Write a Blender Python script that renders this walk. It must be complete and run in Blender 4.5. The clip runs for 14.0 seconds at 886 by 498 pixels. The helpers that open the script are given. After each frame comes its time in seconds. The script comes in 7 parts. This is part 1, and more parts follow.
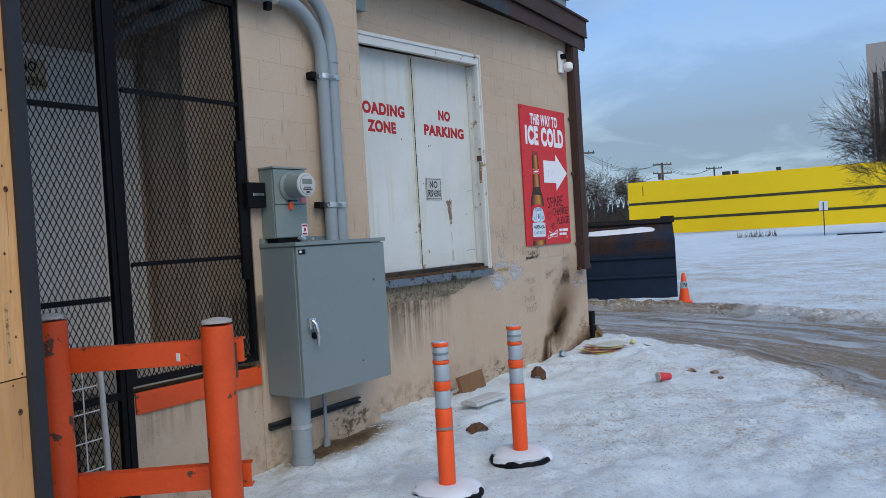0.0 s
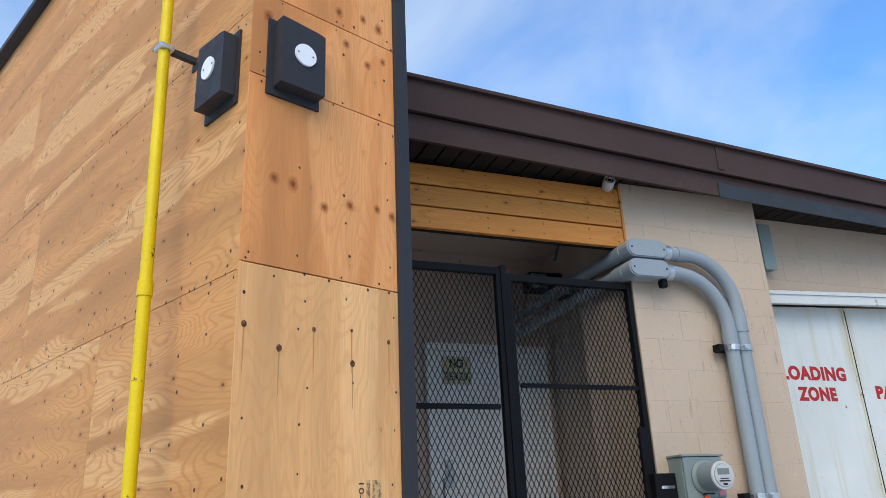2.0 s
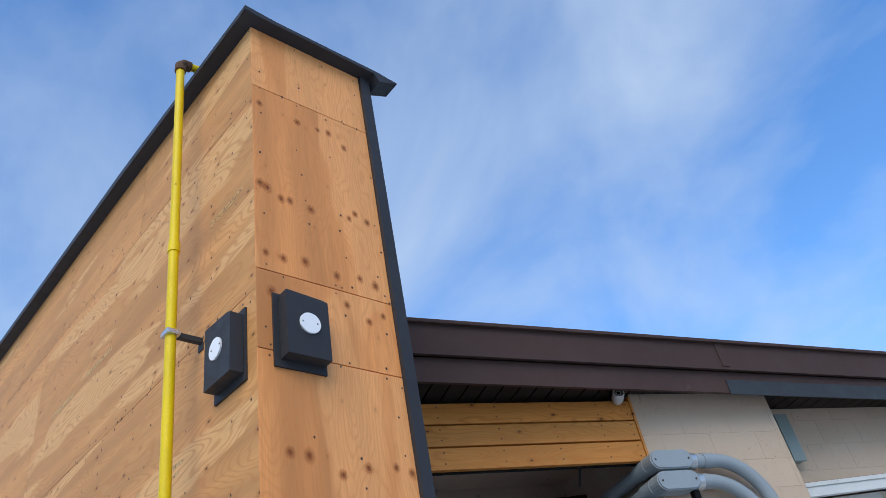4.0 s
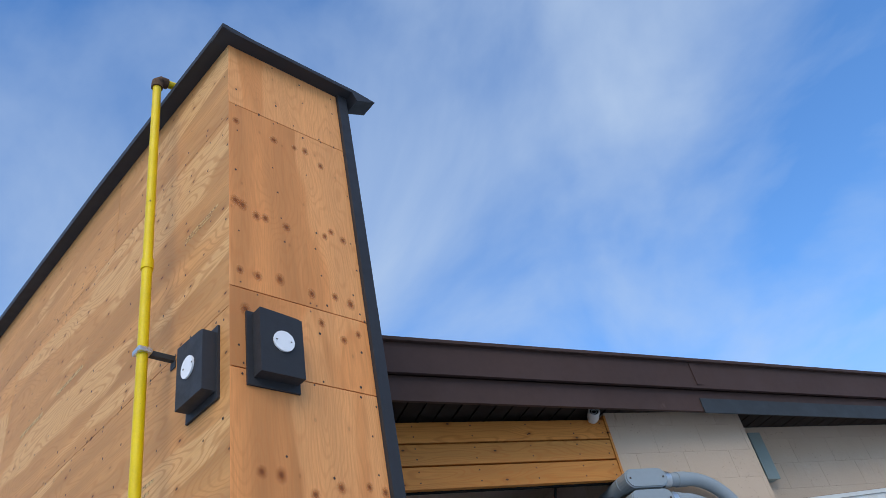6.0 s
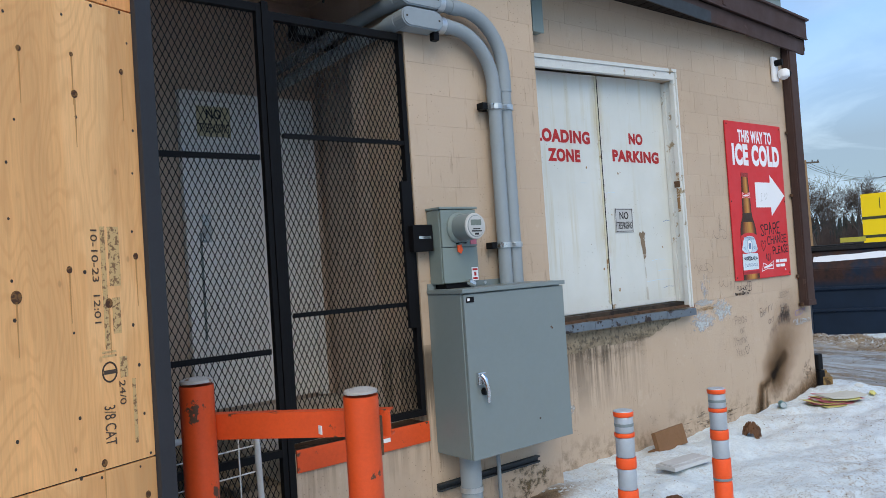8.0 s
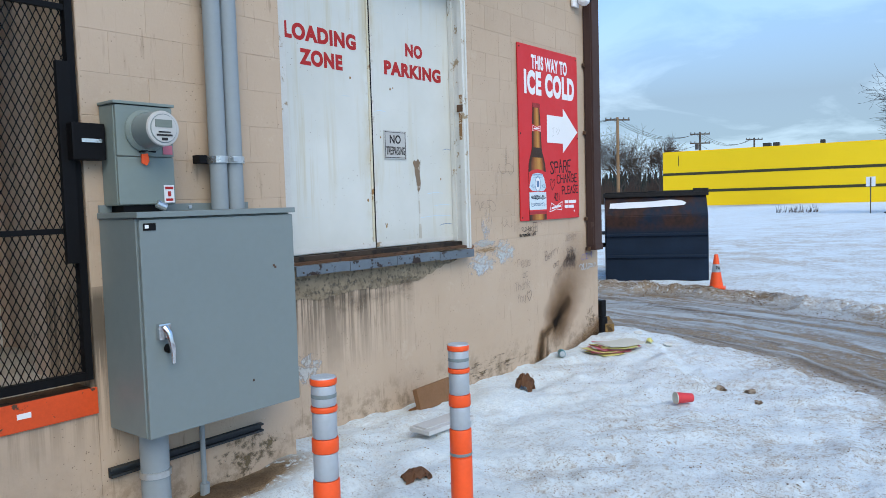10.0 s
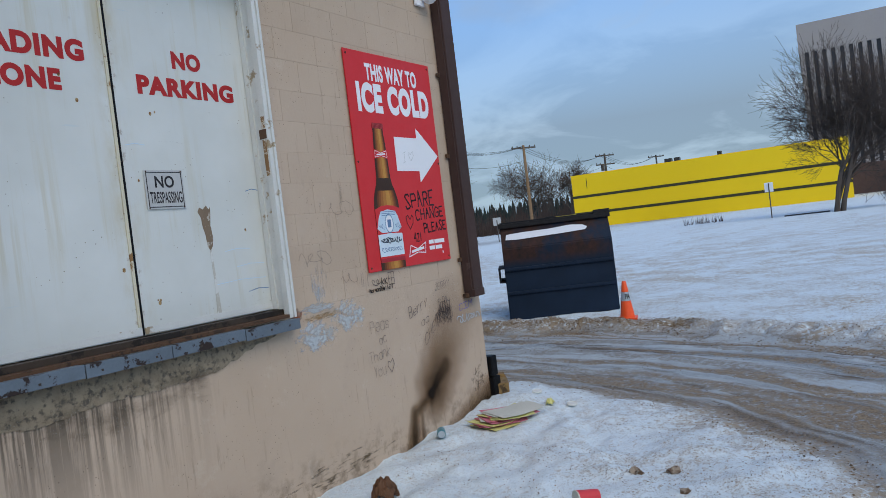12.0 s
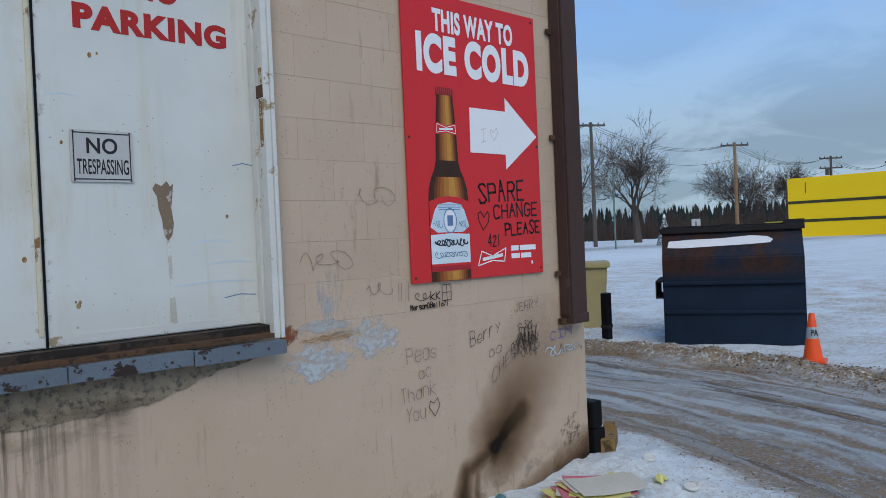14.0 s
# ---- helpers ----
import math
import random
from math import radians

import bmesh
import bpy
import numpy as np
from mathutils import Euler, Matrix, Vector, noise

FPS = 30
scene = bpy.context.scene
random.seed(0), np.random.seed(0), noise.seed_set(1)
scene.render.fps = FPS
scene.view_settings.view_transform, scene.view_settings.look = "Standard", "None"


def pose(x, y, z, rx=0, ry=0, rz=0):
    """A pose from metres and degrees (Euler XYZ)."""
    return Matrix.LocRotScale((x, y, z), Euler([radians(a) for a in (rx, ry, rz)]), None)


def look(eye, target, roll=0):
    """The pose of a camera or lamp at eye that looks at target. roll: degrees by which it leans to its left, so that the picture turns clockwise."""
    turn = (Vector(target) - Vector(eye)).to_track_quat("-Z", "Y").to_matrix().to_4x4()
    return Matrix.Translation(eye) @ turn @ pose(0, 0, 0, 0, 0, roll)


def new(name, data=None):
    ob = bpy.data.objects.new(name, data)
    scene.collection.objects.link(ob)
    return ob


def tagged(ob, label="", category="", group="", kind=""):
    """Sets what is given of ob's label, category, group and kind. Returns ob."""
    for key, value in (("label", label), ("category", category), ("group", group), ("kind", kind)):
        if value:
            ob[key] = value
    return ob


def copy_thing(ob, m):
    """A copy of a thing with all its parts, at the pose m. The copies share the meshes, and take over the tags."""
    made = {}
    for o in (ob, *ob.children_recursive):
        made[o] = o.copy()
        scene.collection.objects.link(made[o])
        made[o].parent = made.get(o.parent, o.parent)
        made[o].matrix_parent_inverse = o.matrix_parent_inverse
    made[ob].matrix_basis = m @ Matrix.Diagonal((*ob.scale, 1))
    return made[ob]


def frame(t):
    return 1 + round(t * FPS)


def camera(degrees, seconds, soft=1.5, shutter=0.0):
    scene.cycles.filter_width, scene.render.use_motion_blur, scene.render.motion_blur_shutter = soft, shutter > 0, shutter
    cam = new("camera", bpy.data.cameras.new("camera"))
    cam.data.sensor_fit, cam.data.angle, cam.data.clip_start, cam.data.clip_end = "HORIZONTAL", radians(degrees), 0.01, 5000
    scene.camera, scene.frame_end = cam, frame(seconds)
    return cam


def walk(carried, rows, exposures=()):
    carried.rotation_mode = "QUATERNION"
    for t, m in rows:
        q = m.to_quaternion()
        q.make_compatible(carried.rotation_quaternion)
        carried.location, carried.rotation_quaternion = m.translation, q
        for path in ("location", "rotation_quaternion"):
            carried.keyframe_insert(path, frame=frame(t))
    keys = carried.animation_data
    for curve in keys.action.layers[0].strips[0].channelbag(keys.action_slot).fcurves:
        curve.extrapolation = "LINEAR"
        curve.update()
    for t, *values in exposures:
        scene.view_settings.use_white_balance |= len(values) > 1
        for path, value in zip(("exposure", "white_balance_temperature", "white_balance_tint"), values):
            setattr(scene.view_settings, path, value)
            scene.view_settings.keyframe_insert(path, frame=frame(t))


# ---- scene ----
cam = camera(61.4, 14.0, soft=0.8)

PATH = [
    (0, (-7.472, -4.337, 1.573), (-5.864, -3.148, 1.537), -3.4),
    (0.5, (-7.304, -4.203, 1.623), (-6.001, -2.687, 1.677), -4.2),
    (1, (-7.17, -4.155, 1.701), (-6.058, -2.505, 1.91), -3.5),
    (1.5, (-7.086, -4.237, 1.747), (-6.195, -2.507, 2.21), -2.3),
    (2, (-7.106, -4.306, 1.781), (-6.415, -2.559, 2.468), -2.5),
    (2.5, (-7.137, -4.334, 1.835), (-6.54, -2.632, 2.7), -4.3),
    (3, (-7.155, -4.343, 1.867), (-6.555, -2.721, 2.872), -7.6),
    (3.5, (-7.184, -4.352, 1.917), (-6.54, -2.81, 3.015), -9.9),
    (3.7, (-7.192, -4.35, 1.901), (-6.533, -2.843, 3.038), -10.8),
    (5.8, (-7.172, -4.378, 1.889), (-6.469, -3.003, 3.16), -13.7),
    (6, (-7.175, -4.368, 1.888), (-6.455, -2.951, 3.103), -12.9),
    (6.5, (-7.175, -4.288, 1.859), (-6.414, -2.735, 2.864), -10.8),
    (7, (-7.138, -4.223, 1.81), (-6.292, -2.53, 2.456), -8.2),
    (7.5, (-7.125, -4.159, 1.774), (-6.115, -2.449, 2.013), -6.1),
    (8, (-6.977, -4.124, 1.73), (-5.739, -2.554, 1.778), -3.8),
    (8.5, (-6.724, -4.111, 1.716), (-5.405, -2.608, 1.722), -3.1),
    (9, (-6.449, -3.952, 1.637), (-4.979, -2.599, 1.553), -1.2),
    (9.2, (-6.334, -3.908, 1.632), (-4.802, -2.627, 1.52), -0.7),
    (11.3, (-4.864, -3.527, 1.525), (-3.295, -2.295, 1.385), -2.9),
    (11.5, (-4.689, -3.465, 1.603), (-3.073, -2.288, 1.546), -4.5),
    (12, (-4.25, -3.407, 1.61), (-2.57, -2.323, 1.569), -6.9),
    (12.5, (-3.833, -3.311, 1.597), (-2.168, -2.205, 1.526), -8.2),
    (13, (-3.421, -3.299, 1.611), (-1.848, -2.065, 1.551), -6.9),
    (13.5, (-3.001, -3.249, 1.622), (-1.539, -1.885, 1.585), -4.6),
    (14, (-2.636, -3.168, 1.627), (-1.29, -1.689, 1.602), -2.5),
]
walk(cam, [(t, look(eye, target, roll)) for t, eye, target, roll in PATH],
     [(0, -0.35, 7700, 10), (0.5, 0.0, 7900, 10), (1.5, 0.22, 8200, 10), (3.0, 0.12, 7900, 10), (6.5, -0.08, 7700, 10), (7.5, 0.15, 8500, 10), (8.0, 0.0, 8200, 9), (8.5, 0.1, 8200, 8), (9.0, 0.15, 7900, 7), (11.5, -0.28, 7700, 8), (12.0, -0.44, 7700, 9), (12.5, -0.44, 7700, 9), (14, -0.50, 7700, 9)])

# ---- light ----
SUN_ELEVATION, SUN_TURN = radians(38), radians(215)   # high thin cloud, light from behind the walker
world = bpy.data.worlds.new("winter_sky")
scene.world = world
world.use_nodes = True
wn, wl = world.node_tree.nodes, world.node_tree.links
wn.clear()


def wnode(kind, **kw):
    n = wn.new(kind)
    for k, v in kw.items():
        n.inputs[k].default_value = v
    return n


w_out = wn.new("ShaderNodeOutputWorld")
w_bg = wn.new("ShaderNodeBackground")
w_sky = wn.new("ShaderNodeTexSky")
w_sky.sky_type, w_sky.sun_disc = "NISHITA", False
w_sky.sun_elevation, w_sky.sun_rotation = SUN_ELEVATION, SUN_TURN
w_co = wn.new("ShaderNodeTexCoord")
w_sep = wn.new("ShaderNodeSeparateXYZ")
wl.new(w_co.outputs["Generated"], w_sep.inputs[0])
# directions spread on a flat cloud deck
w_den = wn.new("ShaderNodeMath")
w_den.operation = "ADD"
w_den.inputs[1].default_value = 0.22
w_abs = wn.new("ShaderNodeMath")
w_abs.operation = "ABSOLUTE"
wl.new(w_sep.outputs[2], w_abs.inputs[0])
wl.new(w_abs.outputs[0], w_den.inputs[0])
w_div = wn.new("ShaderNodeVectorMath")
w_div.operation = "DIVIDE"
w_cmb = wn.new("ShaderNodeCombineXYZ")
for k in range(3):
    wl.new(w_den.outputs[0], w_cmb.inputs[k])
wl.new(w_co.outputs["Generated"], w_div.inputs[0])
wl.new(w_cmb.outputs[0], w_div.inputs[1])
w_map = wn.new("ShaderNodeMapping")
w_map.inputs["Rotation"].default_value = (0, 0, radians(35))
w_map.inputs["Scale"].default_value = (1.5, 1.1, 1)
wl.new(w_div.outputs[0], w_map.inputs[0])
w_n1 = wnode("ShaderNodeTexNoise", Scale=1.5, Detail=9, Roughness=0.52, Distortion=0.35)
wl.new(w_map.outputs[0], w_n1.inputs["Vector"])
w_n2 = wnode("ShaderNodeTexNoise", Scale=1.7, Detail=9, Roughness=0.56, Distortion=0.5)
wl.new(w_div.outputs[0], w_n2.inputs["Vector"])
# thick grey deck low down, thin white veil above
w_low = wn.new("ShaderNodeMapRange")
w_low.inputs["From Min"].default_value, w_low.inputs["From Max"].default_value = 0.12, 0.42
w_low.inputs["To Min"].default_value, w_low.inputs["To Max"].default_value = 1.0, 0.0
wl.new(w_sep.outputs[2], w_low.inputs["Value"])
w_veil = wn.new("ShaderNodeValToRGB")
w_veil.color_ramp.elements[0].position, w_veil.color_ramp.elements[1].position = 0.38, 0.72
w_veil.color_ramp.elements[1].color = (0.75, 0.75, 0.75, 1)
wl.new(w_n1.outputs["Fac"], w_veil.inputs[0])
w_fac = wn.new("ShaderNodeMath")
w_fac.operation = "MAXIMUM"
w_lowk = wn.new("ShaderNodeMath")
w_lowk.operation = "MULTIPLY"
w_lowk.inputs[1].default_value = 0.9
wl.new(w_low.outputs[0], w_lowk.inputs[0])
wl.new(w_veil.outputs[0], w_fac.inputs[0])
wl.new(w_lowk.outputs[0], w_fac.inputs[1])
w_deck = wn.new("ShaderNodeValToRGB")
w_deck.color_ramp.elements[0].position, w_deck.color_ramp.elements[1].position = 0.42, 0.555
w_deck.color_ramp.elements[0].color = (0.32, 0.455, 0.665, 1)
w_deck.color_ramp.elements[1].color = (0.48, 0.675, 0.96, 1)
wl.new(w_n2.outputs["Fac"], w_deck.inputs[0])
w_cloud = wn.new("ShaderNodeMix")
w_cloud.data_type = "RGBA"
wl.new(w_low.outputs[0], w_cloud.inputs["Factor"])
w_cloud.inputs[6].default_value = (0.50, 0.70, 1.05, 1)
wl.new(w_deck.outputs[0], w_cloud.inputs[7])
w_skyk = wn.new("ShaderNodeMix")
w_skyk.data_type, w_skyk.blend_type = "RGBA", "MULTIPLY"
w_skyk.inputs["Factor"].default_value = 1
w_skyk.inputs[7].default_value = (0.10, 0.205, 0.33, 1)
wl.new(w_sky.outputs[0], w_skyk.inputs[6])
w_mix = wn.new("ShaderNodeMix")
w_mix.data_type = "RGBA"
wl.new(w_fac.outputs[0], w_mix.inputs["Factor"])
wl.new(w_skyk.outputs[2], w_mix.inputs[6])
wl.new(w_cloud.outputs[2], w_mix.inputs[7])
wl.new(w_mix.outputs[2], w_bg.inputs["Color"])
w_bg.inputs["Strength"].default_value = 1.0
wl.new(w_bg.outputs[0], w_out.inputs[0])

sun = new("sun", bpy.data.lights.new("sun", "SUN"))
sun.data.energy, sun.data.angle, sun.data.color = 1.9, radians(50), (1.0, 0.87, 0.69)
sun.matrix_world = look((-5, -8, 9), (0, 0, 0))


# ---- materials ----
class Mat:
    """A small builder of node materials: noise at two scales over a base colour."""

    def __init__(self, name, rough=0.7, metal=0.0, spec=0.5):
        self.m = bpy.data.materials.new(name)
        self.m.use_nodes = True
        self.n, self.l = self.m.node_tree.nodes, self.m.node_tree.links
        self.b = self.n["Principled BSDF"]
        self.b.inputs["Roughness"].default_value = rough
        self.b.inputs["Metallic"].default_value = metal
        self.b.inputs["Specular IOR Level"].default_value = spec
        self.co = self.n.new("ShaderNodeTexCoord").outputs["Object"]

    def geo(self):
        self.co = self.n.new("ShaderNodeNewGeometry").outputs["Position"]
        return self

    def mapped(self, scale=(1, 1, 1), rot=(0, 0, 0)):
        mp = self.n.new("ShaderNodeMapping")
        mp.inputs["Scale"].default_value, mp.inputs["Rotation"].default_value = scale, rot
        self.l.new(self.co, mp.inputs[0])
        return mp.outputs[0]

    def noise(self, scale, detail=5, rough=0.6, distort=0.0, vec=None):
        t = self.n.new("ShaderNodeTexNoise")
        for k, v in (("Scale", scale), ("Detail", detail), ("Roughness", rough), ("Distortion", distort)):
            t.inputs[k].default_value = v
        self.l.new(vec or self.co, t.inputs["Vector"])
        return t.outputs["Fac"]

    def voronoi(self, scale, vec=None, rand=1.0):
        t = self.n.new("ShaderNodeTexVoronoi")
        t.inputs["Scale"].default_value, t.inputs["Randomness"].default_value = scale, rand
        self.l.new(vec or self.co, t.inputs["Vector"])
        return t.outputs["Distance"]

    def ramp(self, fac, *stops):
        r = self.n.new("ShaderNodeValToRGB")
        el = r.color_ramp.elements
        while len(el) < len(stops):
            el.new(0.5)
        for e, (p, c) in zip(el, stops):
            e.position = p
            e.color = (c, c, c, 1) if isinstance(c, (int, float)) else (*c, 1)
        self.l.new(fac, r.inputs[0])
        return r.outputs[0]

    def attr(self, name):
        a = self.n.new("ShaderNodeAttribute")
        a.attribute_name = name
        return a.outputs["Fac"]

    def random(self):
        return self.n.new("ShaderNodeObjectInfo").outputs["Random"]

    def axis(self, k, vec=None):
        s = self.n.new("ShaderNodeSeparateXYZ")
        self.l.new(vec or self.co, s.inputs[0])
        return s.outputs[k]

    def math(self, op, a, b=0.0, c=0.0):
        t = self.n.new("ShaderNodeMath")
        t.operation = op
        for k, v in enumerate((a, b, c)):
            if isinstance(v, (int, float)):
                t.inputs[k].default_value = v
            else:
                self.l.new(v, t.inputs[k])
        return t.outputs[0]

    def mix(self, fac, a, b, blend="MIX"):
        t = self.n.new("ShaderNodeMix")
        t.data_type, t.blend_type = "RGBA", blend
        for k, v in (("Factor", fac), (6, a), (7, b)):
            if isinstance(v, (int, float)):
                t.inputs[k].default_value = v
            elif isinstance(v, tuple):
                t.inputs[k].default_value = (*v, 1)
            else:
                self.l.new(v, t.inputs[k])
        return t.outputs[2]

    def colour(self, c):
        if isinstance(c, tuple):
            self.b.inputs["Base Color"].default_value = (*c, 1)
        else:
            self.l.new(c, self.b.inputs["Base Color"])
        return self

    def roughness(self, f):
        self.l.new(f, self.b.inputs["Roughness"])
        return self

    def bump(self, h, strength=0.3, dist=0.01):
        t = self.n.new("ShaderNodeBump")
        t.inputs["Strength"].default_value, t.inputs["Distance"].default_value = strength, dist
        self.l.new(h, t.inputs["Height"])
        self.l.new(t.outputs[0], self.b.inputs["Normal"])
        return self


def painted(name, col, rough=0.5, metal=0.0, worn=None, amount=0.64, var=0.12, bump=0.1, scale=6.0, edge=0.03, spec=0.3):
    """Paint over metal, wood or masonry: soft tone changes, fine grain, chips of another colour."""
    a = Mat(name, rough, metal, spec)
    big = a.ramp(a.noise(scale * 0.35, 4), (0.3, tuple(x * (1 - var) for x in col)), (0.7, tuple(min(1, x * (1 + var)) for x in col)))
    c = a.mix(0.35, big, a.ramp(a.noise(scale * 9, 4), (0.3, tuple(x * (1 - var) for x in col)), (0.7, tuple(min(1, x * (1 + var)) for x in col))))
    if worn:
        f = a.ramp(a.noise(scale, 8, 0.65), (amount, 0.0), (amount + edge, 1.0))
        c = a.mix(f, c, worn)
    a.colour(c).bump(a.noise(scale * 14, 5), bump, 0.004)
    a.roughness(a.ramp(a.noise(scale * 2, 3), (0.3, max(0.05, rough - 0.1)), (0.7, min(1, rough + 0.12))))
    return a.m


PINK = (0.475, 0.352, 0.258)


def m_wall(name, dirty):
    a = Mat(name, 0.85, 0, 0.3).geo()
    base = a.mix(a.ramp(a.noise(0.9, 4), (0.35, 0.0), (0.7, 1.0)), PINK, (0.52, 0.395, 0.30))
    rnd = a.ramp(a.random(), (0, 0.975), (1, 1.02))
    base = a.mix(1.0, base, rnd, "MULTIPLY")
    grime = a.ramp(a.noise(2.3, 7, 0.7), (0.55, 0.0), (0.85, 0.5 if dirty else 0.22))
    base = a.mix(grime, base, (0.33, 0.25, 0.19))
    specks = a.ramp(a.voronoi(14), (0.05, 1.0), (0.085, 0.0))
    base = a.mix(a.math("MULTIPLY", specks, a.ramp(a.noise(1.7, 3), (0.54, 0.0), (0.66, 0.7))), base, (0.14, 0.105, 0.08))
    fleck = a.math("MULTIPLY", a.ramp(a.voronoi(42), (0.10, 1.0), (0.16, 0.0)), a.ramp(a.noise(5, 4), (0.50, 0.0), (0.58, 0.85)))
    base = a.mix(fleck, base, (0.17, 0.12, 0.085))
    tears = a.noise(1.0, 4, 0.6, 0, a.mapped((30, 30, 3.2)))
    base = a.mix(a.math("MULTIPLY", a.ramp(tears, (0.60, 0.0), (0.68, 0.55)), a.ramp(a.noise(1.4, 3), (0.42, 0.0), (0.6, 1.0))), base, (0.27, 0.19, 0.13))
    chalk = a.ramp(a.noise(3.4, 8, 0.75), (0.58, 0.0), (0.66, 0.35))
    base = a.mix(chalk, base, (0.58, 0.47, 0.38))
    if dirty:
        z = a.axis(2)
        # rain runs under the sill, grime at the foot
        run = a.noise(1.0, 5, 0.7, 0, a.mapped((24, 24, 0.8)))
        under = a.math("MULTIPLY", a.ramp(z, (0.42, 0.0), (1.0, 1.0)), a.ramp(a.math("MULTIPLY", z, 0.5), (0.59, 1.0), (0.64, 0.0)))
        left = a.n.new("ShaderNodeMapRange")
        left.inputs["From Min"].default_value, left.inputs["From Max"].default_value = -1.45, -2.0
        a.l.new(a.axis(0), left.inputs["Value"])
        f = a.math("MULTIPLY", a.math("MULTIPLY", a.ramp(run, (0.43, 0.0), (0.56, 0.95)), under), left.outputs[0])
        base = a.mix(f, base, (0.115, 0.09, 0.067))
        foot = a.math("MULTIPLY", a.ramp(z, (0.0, 1.0), (0.34, 0.0)), a.ramp(a.noise(7, 6, 0.75), (0.48, 0.0), (0.62, 0.85)))
        base = a.mix(foot, base, (0.14, 0.095, 0.055))
        pits = a.ramp(a.voronoi(30), (0.03, 1.0), (0.06, 0.0))
        base = a.mix(a.math("MULTIPLY", pits, a.ramp(a.noise(3, 3), (0.58, 0.0), (0.66, 0.55))), base, (0.16, 0.115, 0.085))
    a.colour(base)
    h = a.mix(0.4, a.noise(38, 6, 0.7), a.noise(6, 4))
    a.bump(h, 0.8 if dirty else 0.5, 0.008)
    return a.m


M_BLOCK = m_wall("painted_block", False)
M_PARGE = m_wall("painted_concrete", True)
M_BARE = painted("bare_concrete", (0.30, 0.235, 0.165), 0.95, worn=(0.12, 0.10, 0.078), amount=0.50, bump=1.0, scale=34, var=0.35, edge=0.12)
M_BROWN = painted("brown_sheet_metal", (0.062, 0.036, 0.031), 0.6, 0.0, var=0.18, worn=(0.092, 0.058, 0.052), amount=0.66, scale=2.2, spec=0.15)
M_SLATE = painted("slate_flashing", (0.030, 0.035, 0.040), 0.6, 0.0, var=0.2, worn=(0.03, 0.035, 0.04), amount=0.66, scale=3)
M_TRIM = painted("dark_grey_trim", (0.034, 0.034, 0.038), 0.5, var=0.1, spec=0.2)
M_SOFFIT = painted("dark_soffit", (0.030, 0.022, 0.018), 0.8, spec=0.1)
M_BLACK = painted("black_painted_steel", (0.006, 0.006, 0.007), 0.55, 0.0, var=0.2, spec=0.12)
M_GREY = painted("grey_enamel_steel", (0.185, 0.225, 0.230), 0.42, 0.0, var=0.05, bump=0.05, scale=3)
M_GREY2 = painted("grey_green_enamel", (0.19, 0.235, 0.225), 0.42, 0.0, var=0.06, bump=0.05, scale=3)
M_PVC = painted("grey_pvc", (0.25, 0.29, 0.315), 0.45, 0.0, var=0.06, scale=4)
M_ZINC = painted("zinc_plated_steel", (0.55, 0.57, 0.58), 0.32, 0.85, var=0.15)
M_CHROME = painted("chrome", (0.75, 0.75, 0.76), 0.16, 1.0, var=0.05)
M_ORANGE = painted("orange_paint_chipped", (0.68, 0.078, 0.020), 0.45, 0, worn=(0.09, 0.045, 0.028), amount=0.60, scale=7, var=0.16, edge=0.015)
M_ORANGE_PL = painted("orange_plastic", (0.92, 0.10, 0.025), 0.4, 0, var=0.1, worn=(0.5, 0.12, 0.05), amount=0.72)
M_REFLECT = painted("silver_reflective_band", (0.40, 0.44, 0.48), 0.35, 0.15, var=0.12, worn=(0.2, 0.2, 0.2), amount=0.72)
M_CAPGREY = painted("weathered_cap", (0.38, 0.36, 0.34), 0.9, worn=(0.2, 0.12, 0.07), amount=0.6, scale=25)
M_RUST = painted("rust", (0.10, 0.052, 0.030), 0.9, worn=(0.05, 0.03, 0.02), amount=0.55, scale=12, bump=0.6)
M_YELLOW = painted("yellow_gas_paint", (0.72, 0.50, 0.008), 0.42, 0, worn=(0.12, 0.07, 0.02), amount=0.65, scale=10, var=0.14)
M_WHITE = painted("white_paint", (0.60, 0.60, 0.575), 0.6, worn=(0.33, 0.25, 0.16), amount=0.60, scale=9, var=0.1, edge=0.05)
M_RED = painted("red_print", (0.63, 0.026, 0.03), 0.42, var=0.06, scale=3)
M_REDTEXT = painted("red_lettering", (0.42, 0.02, 0.02), 0.6, var=0.15)
M_PRINTW = painted("white_print", (0.78, 0.78, 0.80), 0.45, var=0.03)
M_PRINTK = painted("black_marker", (0.02, 0.018, 0.02), 0.6)
M_MARK = painted("faded_marker", (0.11, 0.085, 0.08), 0.8)
M_MARKT = painted("thin_marker", (0.22, 0.165, 0.14), 0.8)
M_SIGNW = painted("weathered_sign", (0.46, 0.46, 0.45), 0.55, var=0.08, worn=(0.25, 0.25, 0.25), amount=0.68)
M_SIGNY = painted("faded_yellow_sign", (0.56, 0.50, 0.33), 0.6)
M_NAIL = painted("nail_head", (0.05, 0.035, 0.025), 0.6)
M_INK = painted("stamp_ink", (0.075, 0.05, 0.035), 0.8)
M_SNOW2 = painted("settled_snow", (0.70, 0.72, 0.76), 0.8, var=0.03, bump=0.6, scale=5)
M_CARD = painted("brown_cardboard", (0.21, 0.105, 0.052), 0.85, var=0.2)
M_BAG = painted("wet_brown_paper", (0.115, 0.052, 0.026), 0.75, var=0.3, worn=(0.055, 0.026, 0.015), amount=0.55, scale=20, edge=0.1)
M_PAPER = painted("newsprint", (0.55, 0.54, 0.47), 0.8, var=0.12)
M_PAPY = painted("yellow_flyer", (0.62, 0.58, 0.22), 0.7)
